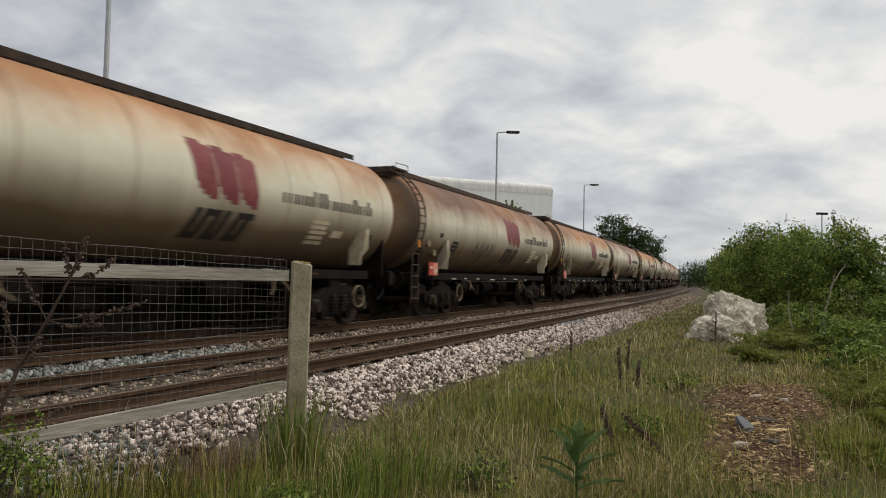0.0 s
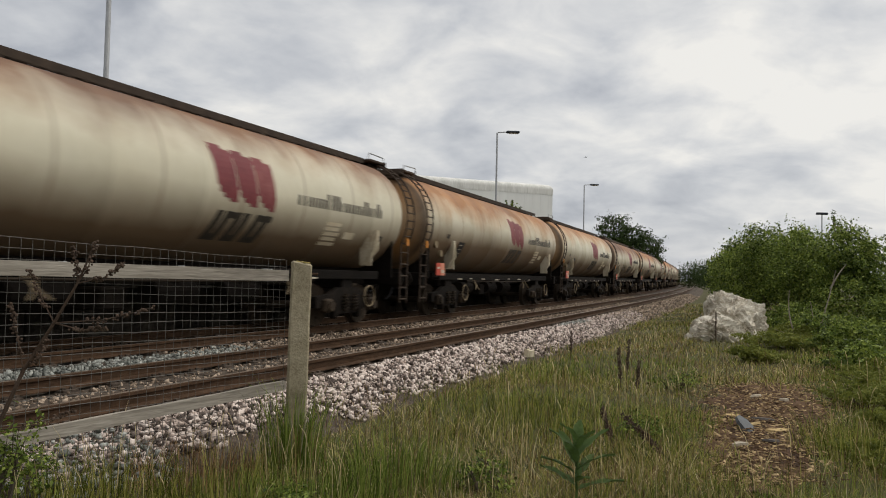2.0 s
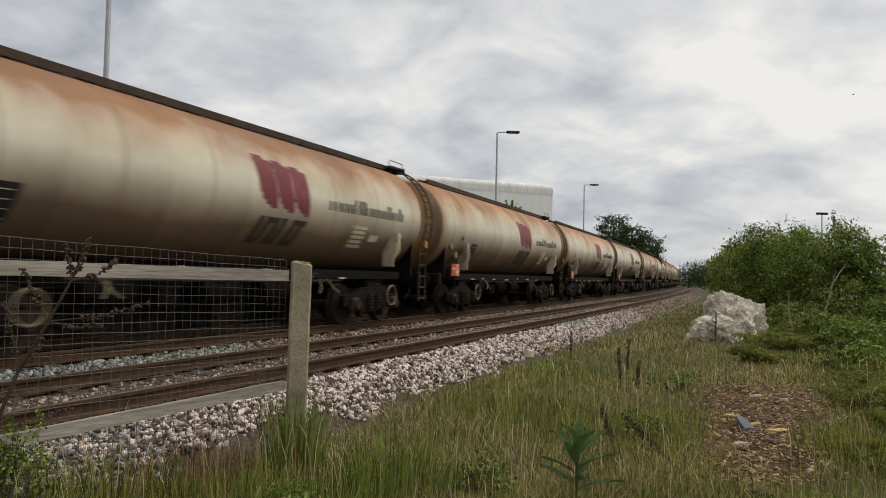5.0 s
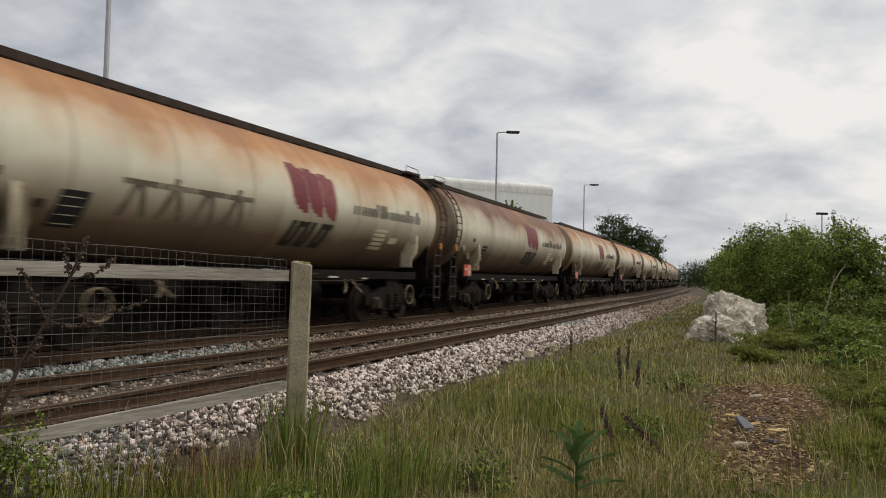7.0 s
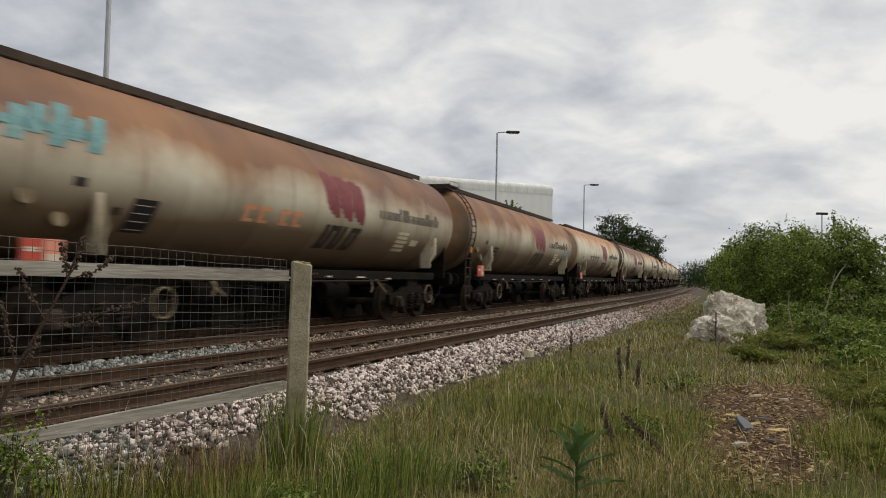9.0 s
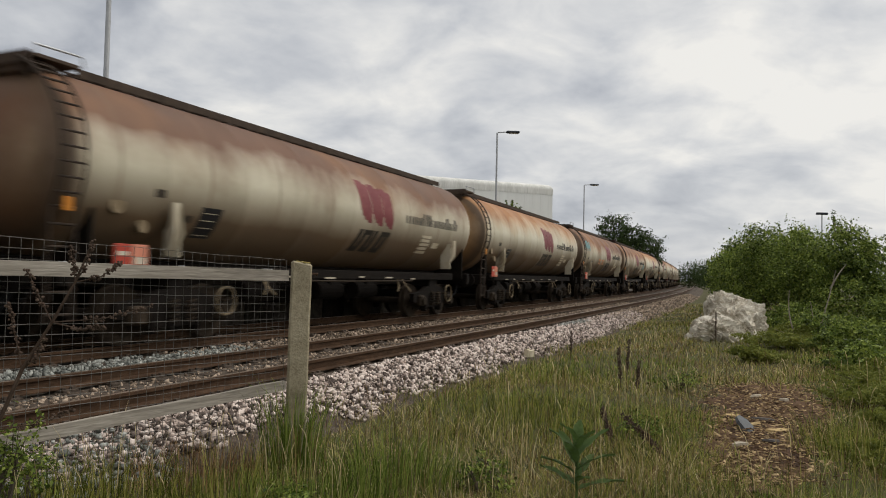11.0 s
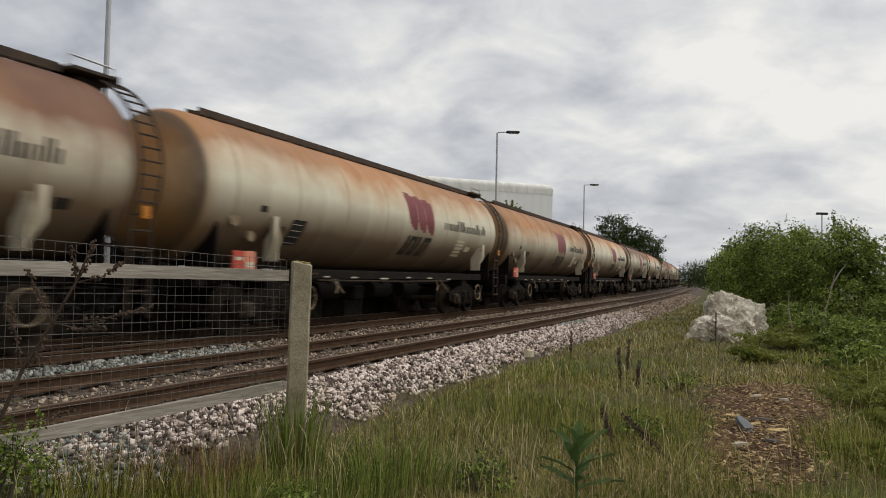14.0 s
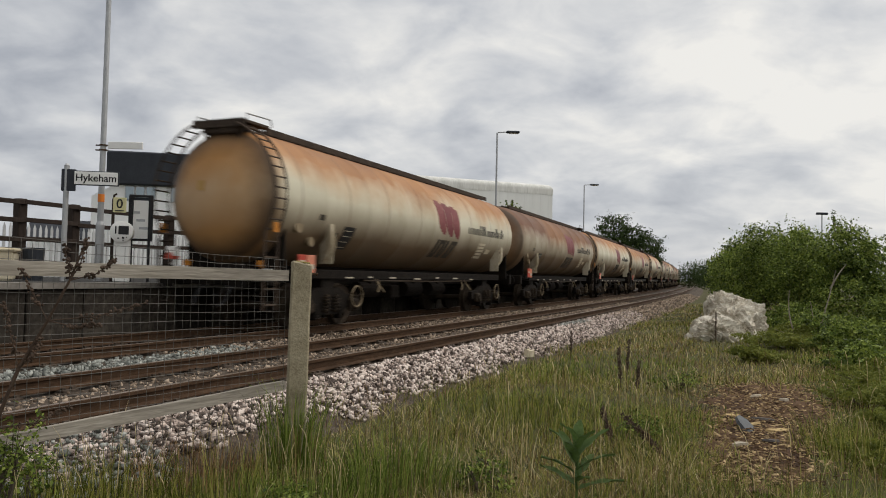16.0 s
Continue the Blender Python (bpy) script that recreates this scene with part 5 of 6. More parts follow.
def warehouse():
    w = thing("warehouse", "large pale grey clad warehouse with a rounded roof edge", "building")
    a, b = Vector((11.9, 80, 0)), Vector((-38.0, 59.5, 0))
    d = (b - a).normalized()
    yaw = math.degrees(math.atan2(d.y, d.x))
    w.matrix_basis = pose(a.x, a.y, -0.3, 0, 0, yaw)
    L, D, H = 26.0, 40.0, 11.7
    bm = bmesh.new()
    r = bmesh.ops.create_cube(bm, size=1.0, matrix=Matrix.Translation((L / 2, -D / 2, H / 2 - 0.5)) @ Matrix.Diagonal((L, D, H - 1.0, 1)))
    part("wall", bm, "clad", w, "pale ribbed wall cladding")
    bm = bmesh.new()
    rings = []
    for inset, z in [(-0.03, H - 1.15)] + [(0.6 * (1 - math.cos(t)) - 0.03, H - 0.6 + 0.6 * math.sin(t)) for t in (radians(15 * k) for k in range(7))]:
        rings.append([bm.verts.new(p) for p in ((inset, -inset, z), (L - inset, -inset, z), (L - inset, -D + inset, z), (inset, -D + inset, z))])
    for p, q in zip(rings, rings[1:]):
        for k in range(4):
            bm.faces.new((p[k], p[(k + 1) % 4], q[(k + 1) % 4], q[k]))
    bm.faces.new(rings[-1]), bm.faces.new(rings[0][::-1])
    bmesh.ops.recalc_face_normals(bm, faces=bm.faces)
    part("roof", bm, "clad_edge", w, "rounded weathered eaves panels", smooth=50)
    for i in range(26):
        bm = bmesh.new() if i == 0 else None
        if i == 0:
            box(bm, (0, 0, 0), (0.06, 0.016, H - 1.16))
            rib = part("rib", bm, "clad", w, m=pose(0.5, 0.008, (H - 1.1) / 2))
        else:
            share(rib, w, pose(0.5 + i, 0.008, (H - 1.1) / 2))


warehouse()


# ---------- plants ----------
def leaf_cloud(centers, radii, n, size, squash=1.0, shell=0.45, rng=None):
    """Small folded leaves scattered through uneven clumps. Returns verts, faces."""
    rng = rng or RNG
    centers, radii = np.asarray(centers, float), np.asarray(radii, float)
    w = radii.prod(1) ** (2 / 3)
    pick = rng.choice(len(centers), n, p=w / w.sum())
    d = rng.normal(size=(n, 3))
    d /= np.linalg.norm(d, axis=1, keepdims=True)
    r = (shell + (1 - shell) * rng.random(n)) ** 0.7
    lump = 1 + 0.3 * np.sin(d[:, 0] * 7 + pick) * np.sin(d[:, 1] * 6 + 2 * pick) + 0.16 * np.sin(d[:, 2] * 11 + pick * 3)
    r = r * lump * np.where(rng.random(n) < 0.06, 1.0 + 0.3 * rng.random(n), 1.0)
    p = centers[pick] + d * r[:, None] * radii[pick]
    s = size * rng.uniform(0.55, 1.35, n)
    nrm = rng.normal(size=(n, 3)) * 0.6 + d * 0.5 + np.array([0, 0, 0.5])
    nrm /= np.linalg.norm(nrm, axis=1, keepdims=True)
    a = np.cross(nrm, rng.normal(size=(n, 3)))
    a /= np.linalg.norm(a, axis=1, keepdims=True)
    b = np.cross(nrm, a)
    tip, base = p + a * s[:, None], p - a * s[:, None] * 0.8
    l, rr = p + b * s[:, None] * 0.5 + nrm * s[:, None] * 0.18, p - b * s[:, None] * 0.5 + nrm * s[:, None] * 0.18
    v = np.stack([base, l, tip, rr], 1).reshape(-1, 3)
    f = (np.array([[0, 1, 2], [0, 2, 3]])[None] + 4 * np.arange(n)[:, None, None]).reshape(-1, 3)
    return v, f


def limb(bm, a, b, r0, r1, bend=0.12, n=6):
    a, b = Vector(a), Vector(b)
    L = (b - a).length
    off = Vector((random.uniform(-1, 1), random.uniform(-1, 1), random.uniform(-0.3, 0.6))) * bend * L
    pts = [a.lerp(b, t) + off * math.sin(t * math.pi) for t in (i / 5 for i in range(6))]
    tube(bm, pts, r0, n, r1)
    return pts


def plant(name, label, category, place, blobs, leaves, size, mat, trunk=None, shell=0.45, sprays=0, group="", twigs=10, clumps=0, whips=()):
    """A tree or bush: wood and a crown of leaves. blobs: (dx, dy, z, rx, ry, rz) from the base."""
    t = thing(name, label, category, m=pose(*place), group=group)
    if trunk:
        bm = bmesh.new()
        h, r = trunk
        limb(bm, (0, 0, -0.1), (0.1, 0.05, h), r, r * 0.6, 0.04, 8)
    else:
        h, r = 0.1, 0.04
    for bx, by, bz, rx, ry, rz in blobs:
        if not trunk:
            bm = bmesh.new()
        pts = limb(bm, (0.0, 0.0, h * 0.8) if trunk else (bx * 0.5, by * 0.5, 0.0), (bx, by, bz), r * 0.5, r * 0.16)
        for k in range(twigs):
            q = Vector((bx + random.uniform(-1, 1) * rx * 0.8, by + random.uniform(-1, 1) * ry * 0.8, bz + random.uniform(-0.5, 1.0) * rz * 0.85))
            limb(bm, pts[random.randint(2, 5)], q, r * 0.16, r * 0.03, 0.1, 4)
        if not trunk:
            part("stem", bm, "bark", t)
    if trunk:
        part("trunk", bm, "bark", t)
    c = [(b[0], b[1], b[2]) for b in blobs]
    rd = [(b[3], b[4], b[5]) for b in blobs]
    if clumps:
        # leafy sprays standing off each bough, with dark hollows between them
        cc, rr_ = [], []
        for b in blobs:
            for k in range(clumps):
                d = Vector((random.gauss(0, 1), random.gauss(0, 1), random.gauss(0.35, 0.9))).normalized()
                o, q = random.uniform(0.72, 1.08), random.uniform(0.14, 0.32)
                cc.append((b[0] + d.x * b[3] * o, b[1] + d.y * b[4] * o, max(0.12, b[2] + d.z * b[5] * o)))
                rr_.append((b[3] * q * 1.35, b[4] * q * 1.35, b[5] * q * 1.05))
        v, f = leaf_cloud(cc, rr_, int(leaves * 0.8), size, shell=0.15)
        v2, f2 = leaf_cloud(c, [(x * 0.8, y * 0.8, z * 0.8) for x, y, z in rd], int(leaves * 0.2), size * 1.3, shell=0.3)
        v, f = np.concatenate([v, v2]), np.concatenate([f, f2 + len(v)])
    else:
        v, f = leaf_cloud(c, rd, leaves, size, shell=shell)
    for p0, p1 in whips:
        wb = bmesh.new()
        pts = limb(wb, p0, p1, 0.018, 0.004, 0.06, 5)
        part("shoot", wb, "bark", t, "long leafy shoot")
        line = [tuple(Vector(p0).lerp(Vector(p1), k / 11)) for k in range(12)]
        v2, f2 = leaf_cloud(line, [(0.10, 0.10, 0.09)] * 12, 150, size * 0.9, shell=0.1)
        v, f = np.concatenate([v, v2]), np.concatenate([f, f2 + len(v)])
    if sprays:
        # thin shoots standing out of the outline
        vs, fs = [v], [f]
        o = len(v)
        for i in range(sprays):
            b = blobs[random.randrange(len(blobs))]
            a = random.uniform(0, math.tau)
            e = random.uniform(0.2, 1.2)
            d = Vector((math.cos(a) * math.cos(e), math.sin(a) * math.cos(e), math.sin(e)))
            p0 = Vector((b[0] + d.x * b[3] * 0.95, b[1] + d.y * b[4] * 0.95, b[2] + d.z * b[5] * 0.95))
            ln = random.uniform(0.25, 0.7) * min(1.4, b[5])
            pts = [tuple(p0 + d * ln * k / 7 + Vector((0, 0, 0.05 * k * ln))) for k in range(8)]
            v2, f2 = leaf_cloud(pts, [(0.10 * ln + 0.03,) * 3] * 8, 34, size * 0.8)
            vs.append(v2)
            fs.append(f2 + o)
            o += len(v2)
        v, f = np.concatenate(vs), np.concatenate(fs)
    raw("crown", v, f, mat, kind="stuff", parent=t)
    return t


random.seed(11)
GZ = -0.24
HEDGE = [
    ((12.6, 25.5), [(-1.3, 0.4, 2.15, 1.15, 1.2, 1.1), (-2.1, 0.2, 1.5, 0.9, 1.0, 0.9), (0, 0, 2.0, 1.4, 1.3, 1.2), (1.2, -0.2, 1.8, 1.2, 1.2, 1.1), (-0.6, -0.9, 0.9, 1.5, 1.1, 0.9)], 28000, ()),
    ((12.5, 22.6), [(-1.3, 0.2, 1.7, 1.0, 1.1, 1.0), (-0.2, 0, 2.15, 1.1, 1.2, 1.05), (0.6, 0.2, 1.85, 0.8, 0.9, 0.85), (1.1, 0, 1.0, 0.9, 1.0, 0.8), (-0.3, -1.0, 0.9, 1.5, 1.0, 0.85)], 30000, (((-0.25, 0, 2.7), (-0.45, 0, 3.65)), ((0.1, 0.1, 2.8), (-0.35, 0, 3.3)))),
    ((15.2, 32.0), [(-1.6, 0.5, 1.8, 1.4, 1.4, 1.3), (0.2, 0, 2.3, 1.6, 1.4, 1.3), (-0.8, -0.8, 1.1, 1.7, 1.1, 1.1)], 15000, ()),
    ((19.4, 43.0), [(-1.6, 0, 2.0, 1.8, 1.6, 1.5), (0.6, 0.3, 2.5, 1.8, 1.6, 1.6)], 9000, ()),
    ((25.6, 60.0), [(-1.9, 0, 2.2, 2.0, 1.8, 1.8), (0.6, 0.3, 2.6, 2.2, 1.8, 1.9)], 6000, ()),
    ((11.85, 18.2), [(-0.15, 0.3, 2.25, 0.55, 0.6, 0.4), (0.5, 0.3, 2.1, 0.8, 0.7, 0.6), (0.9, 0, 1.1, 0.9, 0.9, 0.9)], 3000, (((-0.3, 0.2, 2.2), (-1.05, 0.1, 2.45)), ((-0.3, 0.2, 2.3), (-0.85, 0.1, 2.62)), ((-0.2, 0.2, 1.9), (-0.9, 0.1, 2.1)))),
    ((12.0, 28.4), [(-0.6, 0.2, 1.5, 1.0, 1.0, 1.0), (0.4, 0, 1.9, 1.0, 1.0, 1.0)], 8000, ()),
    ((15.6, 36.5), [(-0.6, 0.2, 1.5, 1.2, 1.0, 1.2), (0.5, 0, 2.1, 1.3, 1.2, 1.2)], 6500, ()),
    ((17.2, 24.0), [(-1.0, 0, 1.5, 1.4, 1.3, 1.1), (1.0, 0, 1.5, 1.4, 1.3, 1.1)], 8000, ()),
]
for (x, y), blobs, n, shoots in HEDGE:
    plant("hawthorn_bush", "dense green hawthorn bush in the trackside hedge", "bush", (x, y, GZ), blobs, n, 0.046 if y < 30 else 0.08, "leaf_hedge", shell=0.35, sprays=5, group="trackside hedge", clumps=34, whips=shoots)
for x, y, r, h, n, mt in ((9.6, 19.6, 1.1, 0.95, 6600, "leaf_hedge"), (10.8, 18.0, 1.3, 1.15, 8600, "leaf_hedge"), (9.5, 16.6, 1.1, 0.8, 6200, "leaf_hedge"), (9.0, 17.9, 0.9, 0.6, 4000, "leaf_young"),
                          (8.6, 15.2, 1.0, 0.55, 5200, "leaf_hedge"), (8.2, 13.9, 0.8, 0.45, 4400, "leaf_hedge"), (7.6, 15.7, 0.9, 0.34, 3600, "leaf_young"), (7.2, 12.3, 0.8, 0.4, 4200, "leaf_hedge"), (8.3, 17.2, 0.7, 0.4, 2800, "leaf_young"),
                          (6.6, 11.0, 0.8, 0.3, 2600, "leaf_young"), (5.7, 9.6, 0.65, 0.26, 2000, "leaf_young"), (5.0, 8.4, 0.55, 0.25, 1700, "leaf_young"), (4.3, 7.2, 0.4, 0.22, 1300, "leaf_young"), (3.4, 5.7, 0.35, 0.18, 1100, "leaf_young"), (5.6, 13.2, 0.5, 0.28, 2000, "leaf_young")):
    blobs = [(random.uniform(-0.5, 0.5) * r, random.uniform(-0.5, 0.5) * r, h * random.uniform(0.25, 0.55), r * random.uniform(0.5, 0.8), r * random.uniform(0.5, 0.8), h * random.uniform(0.4, 0.55)) for _ in range(4)]
    plant("bramble_clump", "low spreading bramble and nettle clump in the grass", "shrub", (x, y, GZ), blobs, n, 0.04 if y > 11 else 0.026, mt, shell=0.2, sprays=4, group="brambles by the path", twigs=4, clumps=16)
plant("oak_tree", "dark round-headed tree behind the train", "tree", (22.6, 90, -0.3),
      [(-1.6, 0, 7.4, 2.2, 2.2, 2.1), (-2.2, 0, 5.2, 1.9, 2.0, 1.7), (0.6, 0.5, 6.6, 2.0, 2, 1.7), (2.4, 0, 5.4, 2.0, 2, 1.9), (3.1, 0.3, 3.9, 1.5, 1.8, 1.5), (0.2, 0, 4.4, 2.6, 2, 1.6), (0.4, -0.4, 2.6, 3.2, 2, 1.4)], 17000, 0.15, "leaf_far", trunk=(4.0, 0.3), shell=0.5, sprays=10)
plant("sapling", "thin young tree behind the platform", "tree", (3.75, 42.5, -0.3), [(0.1, 0, 5.3, 0.6, 0.6, 0.5), (-0.4, 0, 4.6, 0.5, 0.5, 0.5), (0.6, 0.1, 4.9, 0.45, 0.5, 0.4)], 700, 0.08, "leaf_hedge", trunk=(4.2, 0.07), sprays=10)
for x, y, s, n in ((50.5, 150, 1.0, 4200), (56.5, 156, 1.15, 4200), (47.6, 165, 0.7, 2600), (37.5, 95, 0.72, 5200), (42.5, 112, 0.9, 5200), (31.5, 77, 0.62, 5200), (63, 180, 1.2, 3000), (75, 190, 1.4, 3000), (46, 205, 0.75, 2600), (33, 230, 0.9, 2600)):
    plant("hedgerow_tree", "distant dark green tree along the line", "tree", (x, y, -0.4), [(0, 0, 3.6 * s, 2.2 * s, 2.2 * s, 1.9 * s), (1.8 * s, 0, 2.6 * s, 1.9 * s, 1.9 * s, 1.7 * s), (-1.7 * s, 0.4, 2.3 * s, 1.8 * s, 1.9 * s, 1.6 * s), (0.2, -0.8, 1.3 * s, 2.8 * s, 1.6 * s, 1.3 * s)], n, 0.14 * s, "leaf_far", trunk=(1.6 * s, 0.16 * s), shell=0.4, sprays=4, group="far trees", twigs=4)


for x, y, r, h in ((-2.42, 3.95, 0.22, 0.62), (-2.5, 4.3, 0.35, 0.45), (-0.95, 4.3, 0.25, 0.22), (0.35, 5.0, 0.25, 0.25), (1.75, 6.6, 0.25, 0.25), (3.1, 9.8, 0.45, 0.28)):
    blobs = [(random.uniform(-0.6, 0.6) * r, random.uniform(-0.6, 0.6) * r, h * random.uniform(0.3, 0.75), r * 0.6, r * 0.6, h * 0.35) for _ in range(4)]
    plant("nettle_clump", "leafy green nettle clump in the grass", "plant", (x, y, GZ - 0.05), blobs, int(420 + 1800 * r * h), 0.018, "leaf_hedge", shell=0.1, sprays=3, group="nettles in the grass", twigs=3)


# grass: bent tapering blades, denser near the path
def shoulder_np(u):
    pts = np.array([(-9.0, -0.35), (-5.5, -0.3), (-4.75, -0.2), (1.45, -0.2), (1.6, -0.1), (1.9, -0.14), (2.55, -0.36), (4.0, -0.30), (8.0, -0.24), (16.0, -0.2)])
    return np.interp(u, pts[:, 0], pts[:, 1])


LS = np.arange(-40, 240, 0.5)
LX = np.array([at(s) for s in LS])


def lateral_np(x, y):
    px, h = np.interp(y, LX[:, 1], LX[:, 0]), np.interp(y, LX[:, 1], LX[:, 2])
    return (x - px) * np.cos(h)


def patchy(x, y, k, ph):
    return 0.5 + 0.25 * (np.sin(x * k + ph + 1.3 * np.sin(y * k * 0.7 + ph)) + np.sin(y * k * 1.1 - 2 * ph + 1.7 * np.sin(x * k * 0.6)))


def bare(x, y):
    """How bare the trodden strip is, 0 to 1."""
    c = 2.2 + (y - 5.0) * 0.44
    w = 0.42 + 0.11 * (y - 5) * (y < 10)
    d = np.abs(x - c + 0.12 * np.sin(y * 3.1)) / np.maximum(0.1, w)
    inside = np.clip(1.35 - d, 0, 1)
    ends = np.clip((y - 4.9) / 0.7, 0, 1) * np.clip((10.3 - y) / 0.8, 0, 1)
    return inside * ends


def blades(name, n, mat, hmin, hmax, width, label, where, ymin=3.3, ymax=48.0, lean=0.35, y_pow=1.0):
    rng = RNG
    y = ymin * (ymax / ymin) ** (rng.random(n) ** y_pow)
    x = y * rng.uniform(-0.68, 0.68, n)
    u = lateral_np(x, y)
    keep = (u > np.interp(y, (5.2, 6.5, 9.0, 13.0), (1.75, 1.8, 1.9, 1.98)) + 0.5 * patchy(x, y, 2.3, 1.0)) & (rng.random(n) < where(x, y, u)) & (rng.random(n) > bare(x, y) * 1.05)
    x, y, u = x[keep], y[keep], u[keep]
    n = len(x)
    z = shoulder_np(u) - 0.03
    tall = 0.55 + 0.9 * patchy(x, y, 1.1, 0.4) * patchy(x, y, 3.1, 2.0)
    edge = np.clip((u - 1.8) / 1.0, 0.35, 1)
    h = rng.uniform(hmin, hmax, n) * tall * edge
    w = width * (np.maximum(y, 4) / 5) ** 0.9 * rng.uniform(0.6, 1.3, n)
    a, bnd = rng.uniform(0, math.tau, n), rng.uniform(0.05, 1.0, n) * lean * h
    dx, dy = np.cos(a), np.sin(a)
    fa = a + rng.uniform(0.8, 2.2, n)
    wx, wy = np.cos(fa) * w / 2, np.sin(fa) * w / 2
    rows = []
    for k, t in enumerate((0.0, 0.45, 0.8)):
        off = bnd * t ** 2
        cx, cy, cz = x + dx * off * 1.2, y + dy * off * 1.2, z + h * (t - 0.12 * (bnd / np.maximum(h, 1e-3)) * t * t)
        s = (1.0, 0.85, 0.5)[k]
        rows += [np.stack([cx - wx * s, cy - wy * s, cz], 1), np.stack([cx + wx * s, cy + wy * s, cz], 1)]
    off = bnd
    rows.append(np.stack([x + dx * off * 1.2, y + dy * off * 1.2, z + h * (1 - 0.12 * bnd / np.maximum(h, 1e-3))], 1))
    v = np.stack(rows, 1).reshape(-1, 3)
    f = (np.array([[0, 1, 3], [0, 3, 2], [2, 3, 5], [2, 5, 4], [4, 5, 6]])[None] + 7 * np.arange(n)[:, None, None]).reshape(-1, 3)
    return raw(name, v, f, mat, label, "grass")


M["grass_fresh"] = foliage("fresh_green_grass", [(0.05, 0.078, 0.012), (0.135, 0.19, 0.032), (0.27, 0.32, 0.075)], 0.6, 0.4, 0.6, 0.75)
green = lambda x, y, u: 0.35 + 0.65 * patchy(x, y, 0.8, 0.7)
dry = lambda x, y, u: np.clip(1.25 * patchy(x, y, 1.0, 2.6) - 0.1, 0, 1) * np.clip(1.3 - np.abs(x - 0.25 * y) / (0.5 * y), 0.12, 1)
blades("grass", 150000, "grass", 0.07, 0.25, 0.0052, "rough uneven green grass", green, lean=1.0)
blades("grass_thatch", 130000, "grass_dry", 0.05, 0.21, 0.0044, "dry straw-coloured grass among the green", dry, lean=1.6)
blades("grass_seeding", 70000, "grass_red", 0.05, 0.20, 0.0042, "reddish seeding grass in patches", lambda x, y, u: np.clip(1.6 * patchy(x, y, 0.9, 4.4) - 0.25, 0, 1), lean=1.1)
blades("grass_fresh", 42000, "grass_fresh", 0.08, 0.28, 0.005, "fresh bright green grass in patches", lambda x, y, u: np.clip(2.2 * patchy(x, y, 1.3, 5.2) - 0.9 + 0.5 * (x > 0.4 * y) + 0.6 * (y < 4.9), 0, 1), ymax=14, lean=0.9)
blades("grass_tall", 1500, "grass", 0.3, 0.55, 0.0034, "tall grass stems", lambda x, y, u: 0.25 + 0.5 * patchy(x, y, 1.5, 3.3), ymax=16, lean=0.14)
blades("grass_straw", 1300, "grass_dry", 0.28, 0.52, 0.0032, "tall pale straw stems", lambda x, y, u: 0.4 + 0 * x, ymax=14, lean=0.14)


def tuft(name, cx, cy, n, hmin, hmax, spread, mat, label):
    a, r = RNG.uniform(0, math.tau, n), spread * RNG.random(n) ** 0.6
    x, y = cx + np.cos(a) * r, cy + np.sin(a) * r
    z = np.full(n, GZ - 0.06)
    h = RNG.uniform(hmin, hmax, n)
    ln = RNG.uniform(0.05, 0.4, n) * h
    fa = RNG.uniform(0, math.tau, n)
    w = 0.0055
    rows = []
    for t, s in ((0, 1), (0.5, 0.85), (0.8, 0.55)):
        c = np.stack([x + np.cos(a) * ln * t * t, y + np.sin(a) * ln * t * t, z + h * t], 1)
        side = np.stack([np.cos(fa) * w / 2 * s, np.sin(fa) * w / 2 * s, np.zeros(n)], 1)
        rows += [c - side, c + side]
    rows.append(np.stack([x + np.cos(a) * ln * 1.15, y + np.sin(a) * ln * 1.15, z + h * 0.95], 1))
    v = np.stack(rows, 1).reshape(-1, 3)
    f = (np.array([[0, 1, 3], [0, 3, 2], [2, 3, 5], [2, 5, 4], [4, 5, 6]])[None] + 7 * np.arange(n)[:, None, None]).reshape(-1, 3)
    return raw(name, v, f, mat, label, "grass")


tuft("grass_tuft", -1.12, 5.7, 300, 0.2, 0.72, 0.24, "grass_fresh", "tall grass tuft at the foot of the post")
tuft("grass_tuft", -0.3, 5.2, 520, 0.15, 0.42, 0.5, "grass_fresh", "tall green grass tuft")
tuft("grass_tuft", -2.2, 4.2, 260, 0.15, 0.5, 0.45, "grass", "green grass tuft below the fence rail")
tuft("grass_tuft", 0.9, 7.6, 260, 0.15, 0.4, 0.6, "grass", "green grass tuft")
tuft("grass_tuft", 3.4, 6.0, 450, 0.2, 0.45, 0.5, "grass", "green grass tuft")
tuft("grass_tuft", -1.75, 5.3, 420, 0.08, 0.24, 0.5, "grass_red", "reddish grass tuft by the ballast")
tuft("grass_tuft", -1.95, 4.5, 200, 0.12, 0.44, 0.4, "grass", "tall green grass tuft in front of the fence")
tuft("grass_tuft", -1.35, 4.75, 260, 0.12, 0.36, 0.5, "grass", "tall green grass tuft in front of the fence")
tuft("grass_tuft", -0.75, 4.55, 520, 0.1, 0.32, 0.5, "grass_fresh", "tall green grass tuft")


tuft("grass_tuft", -0.95, 5.1, 30, 0.36, 0.64, 0.4, "grass_dry", "few tall pale straw stems in the grass")
tuft("grass_tuft", 0.5, 5.3, 16, 0.3, 0.55, 0.3, "grass_dry", "few tall pale straw stems in the grass")
tuft("grass_tuft", -2.1, 4.6, 18, 0.36, 0.66, 0.45, "grass_dry", "few tall pale straw stems in the grass")


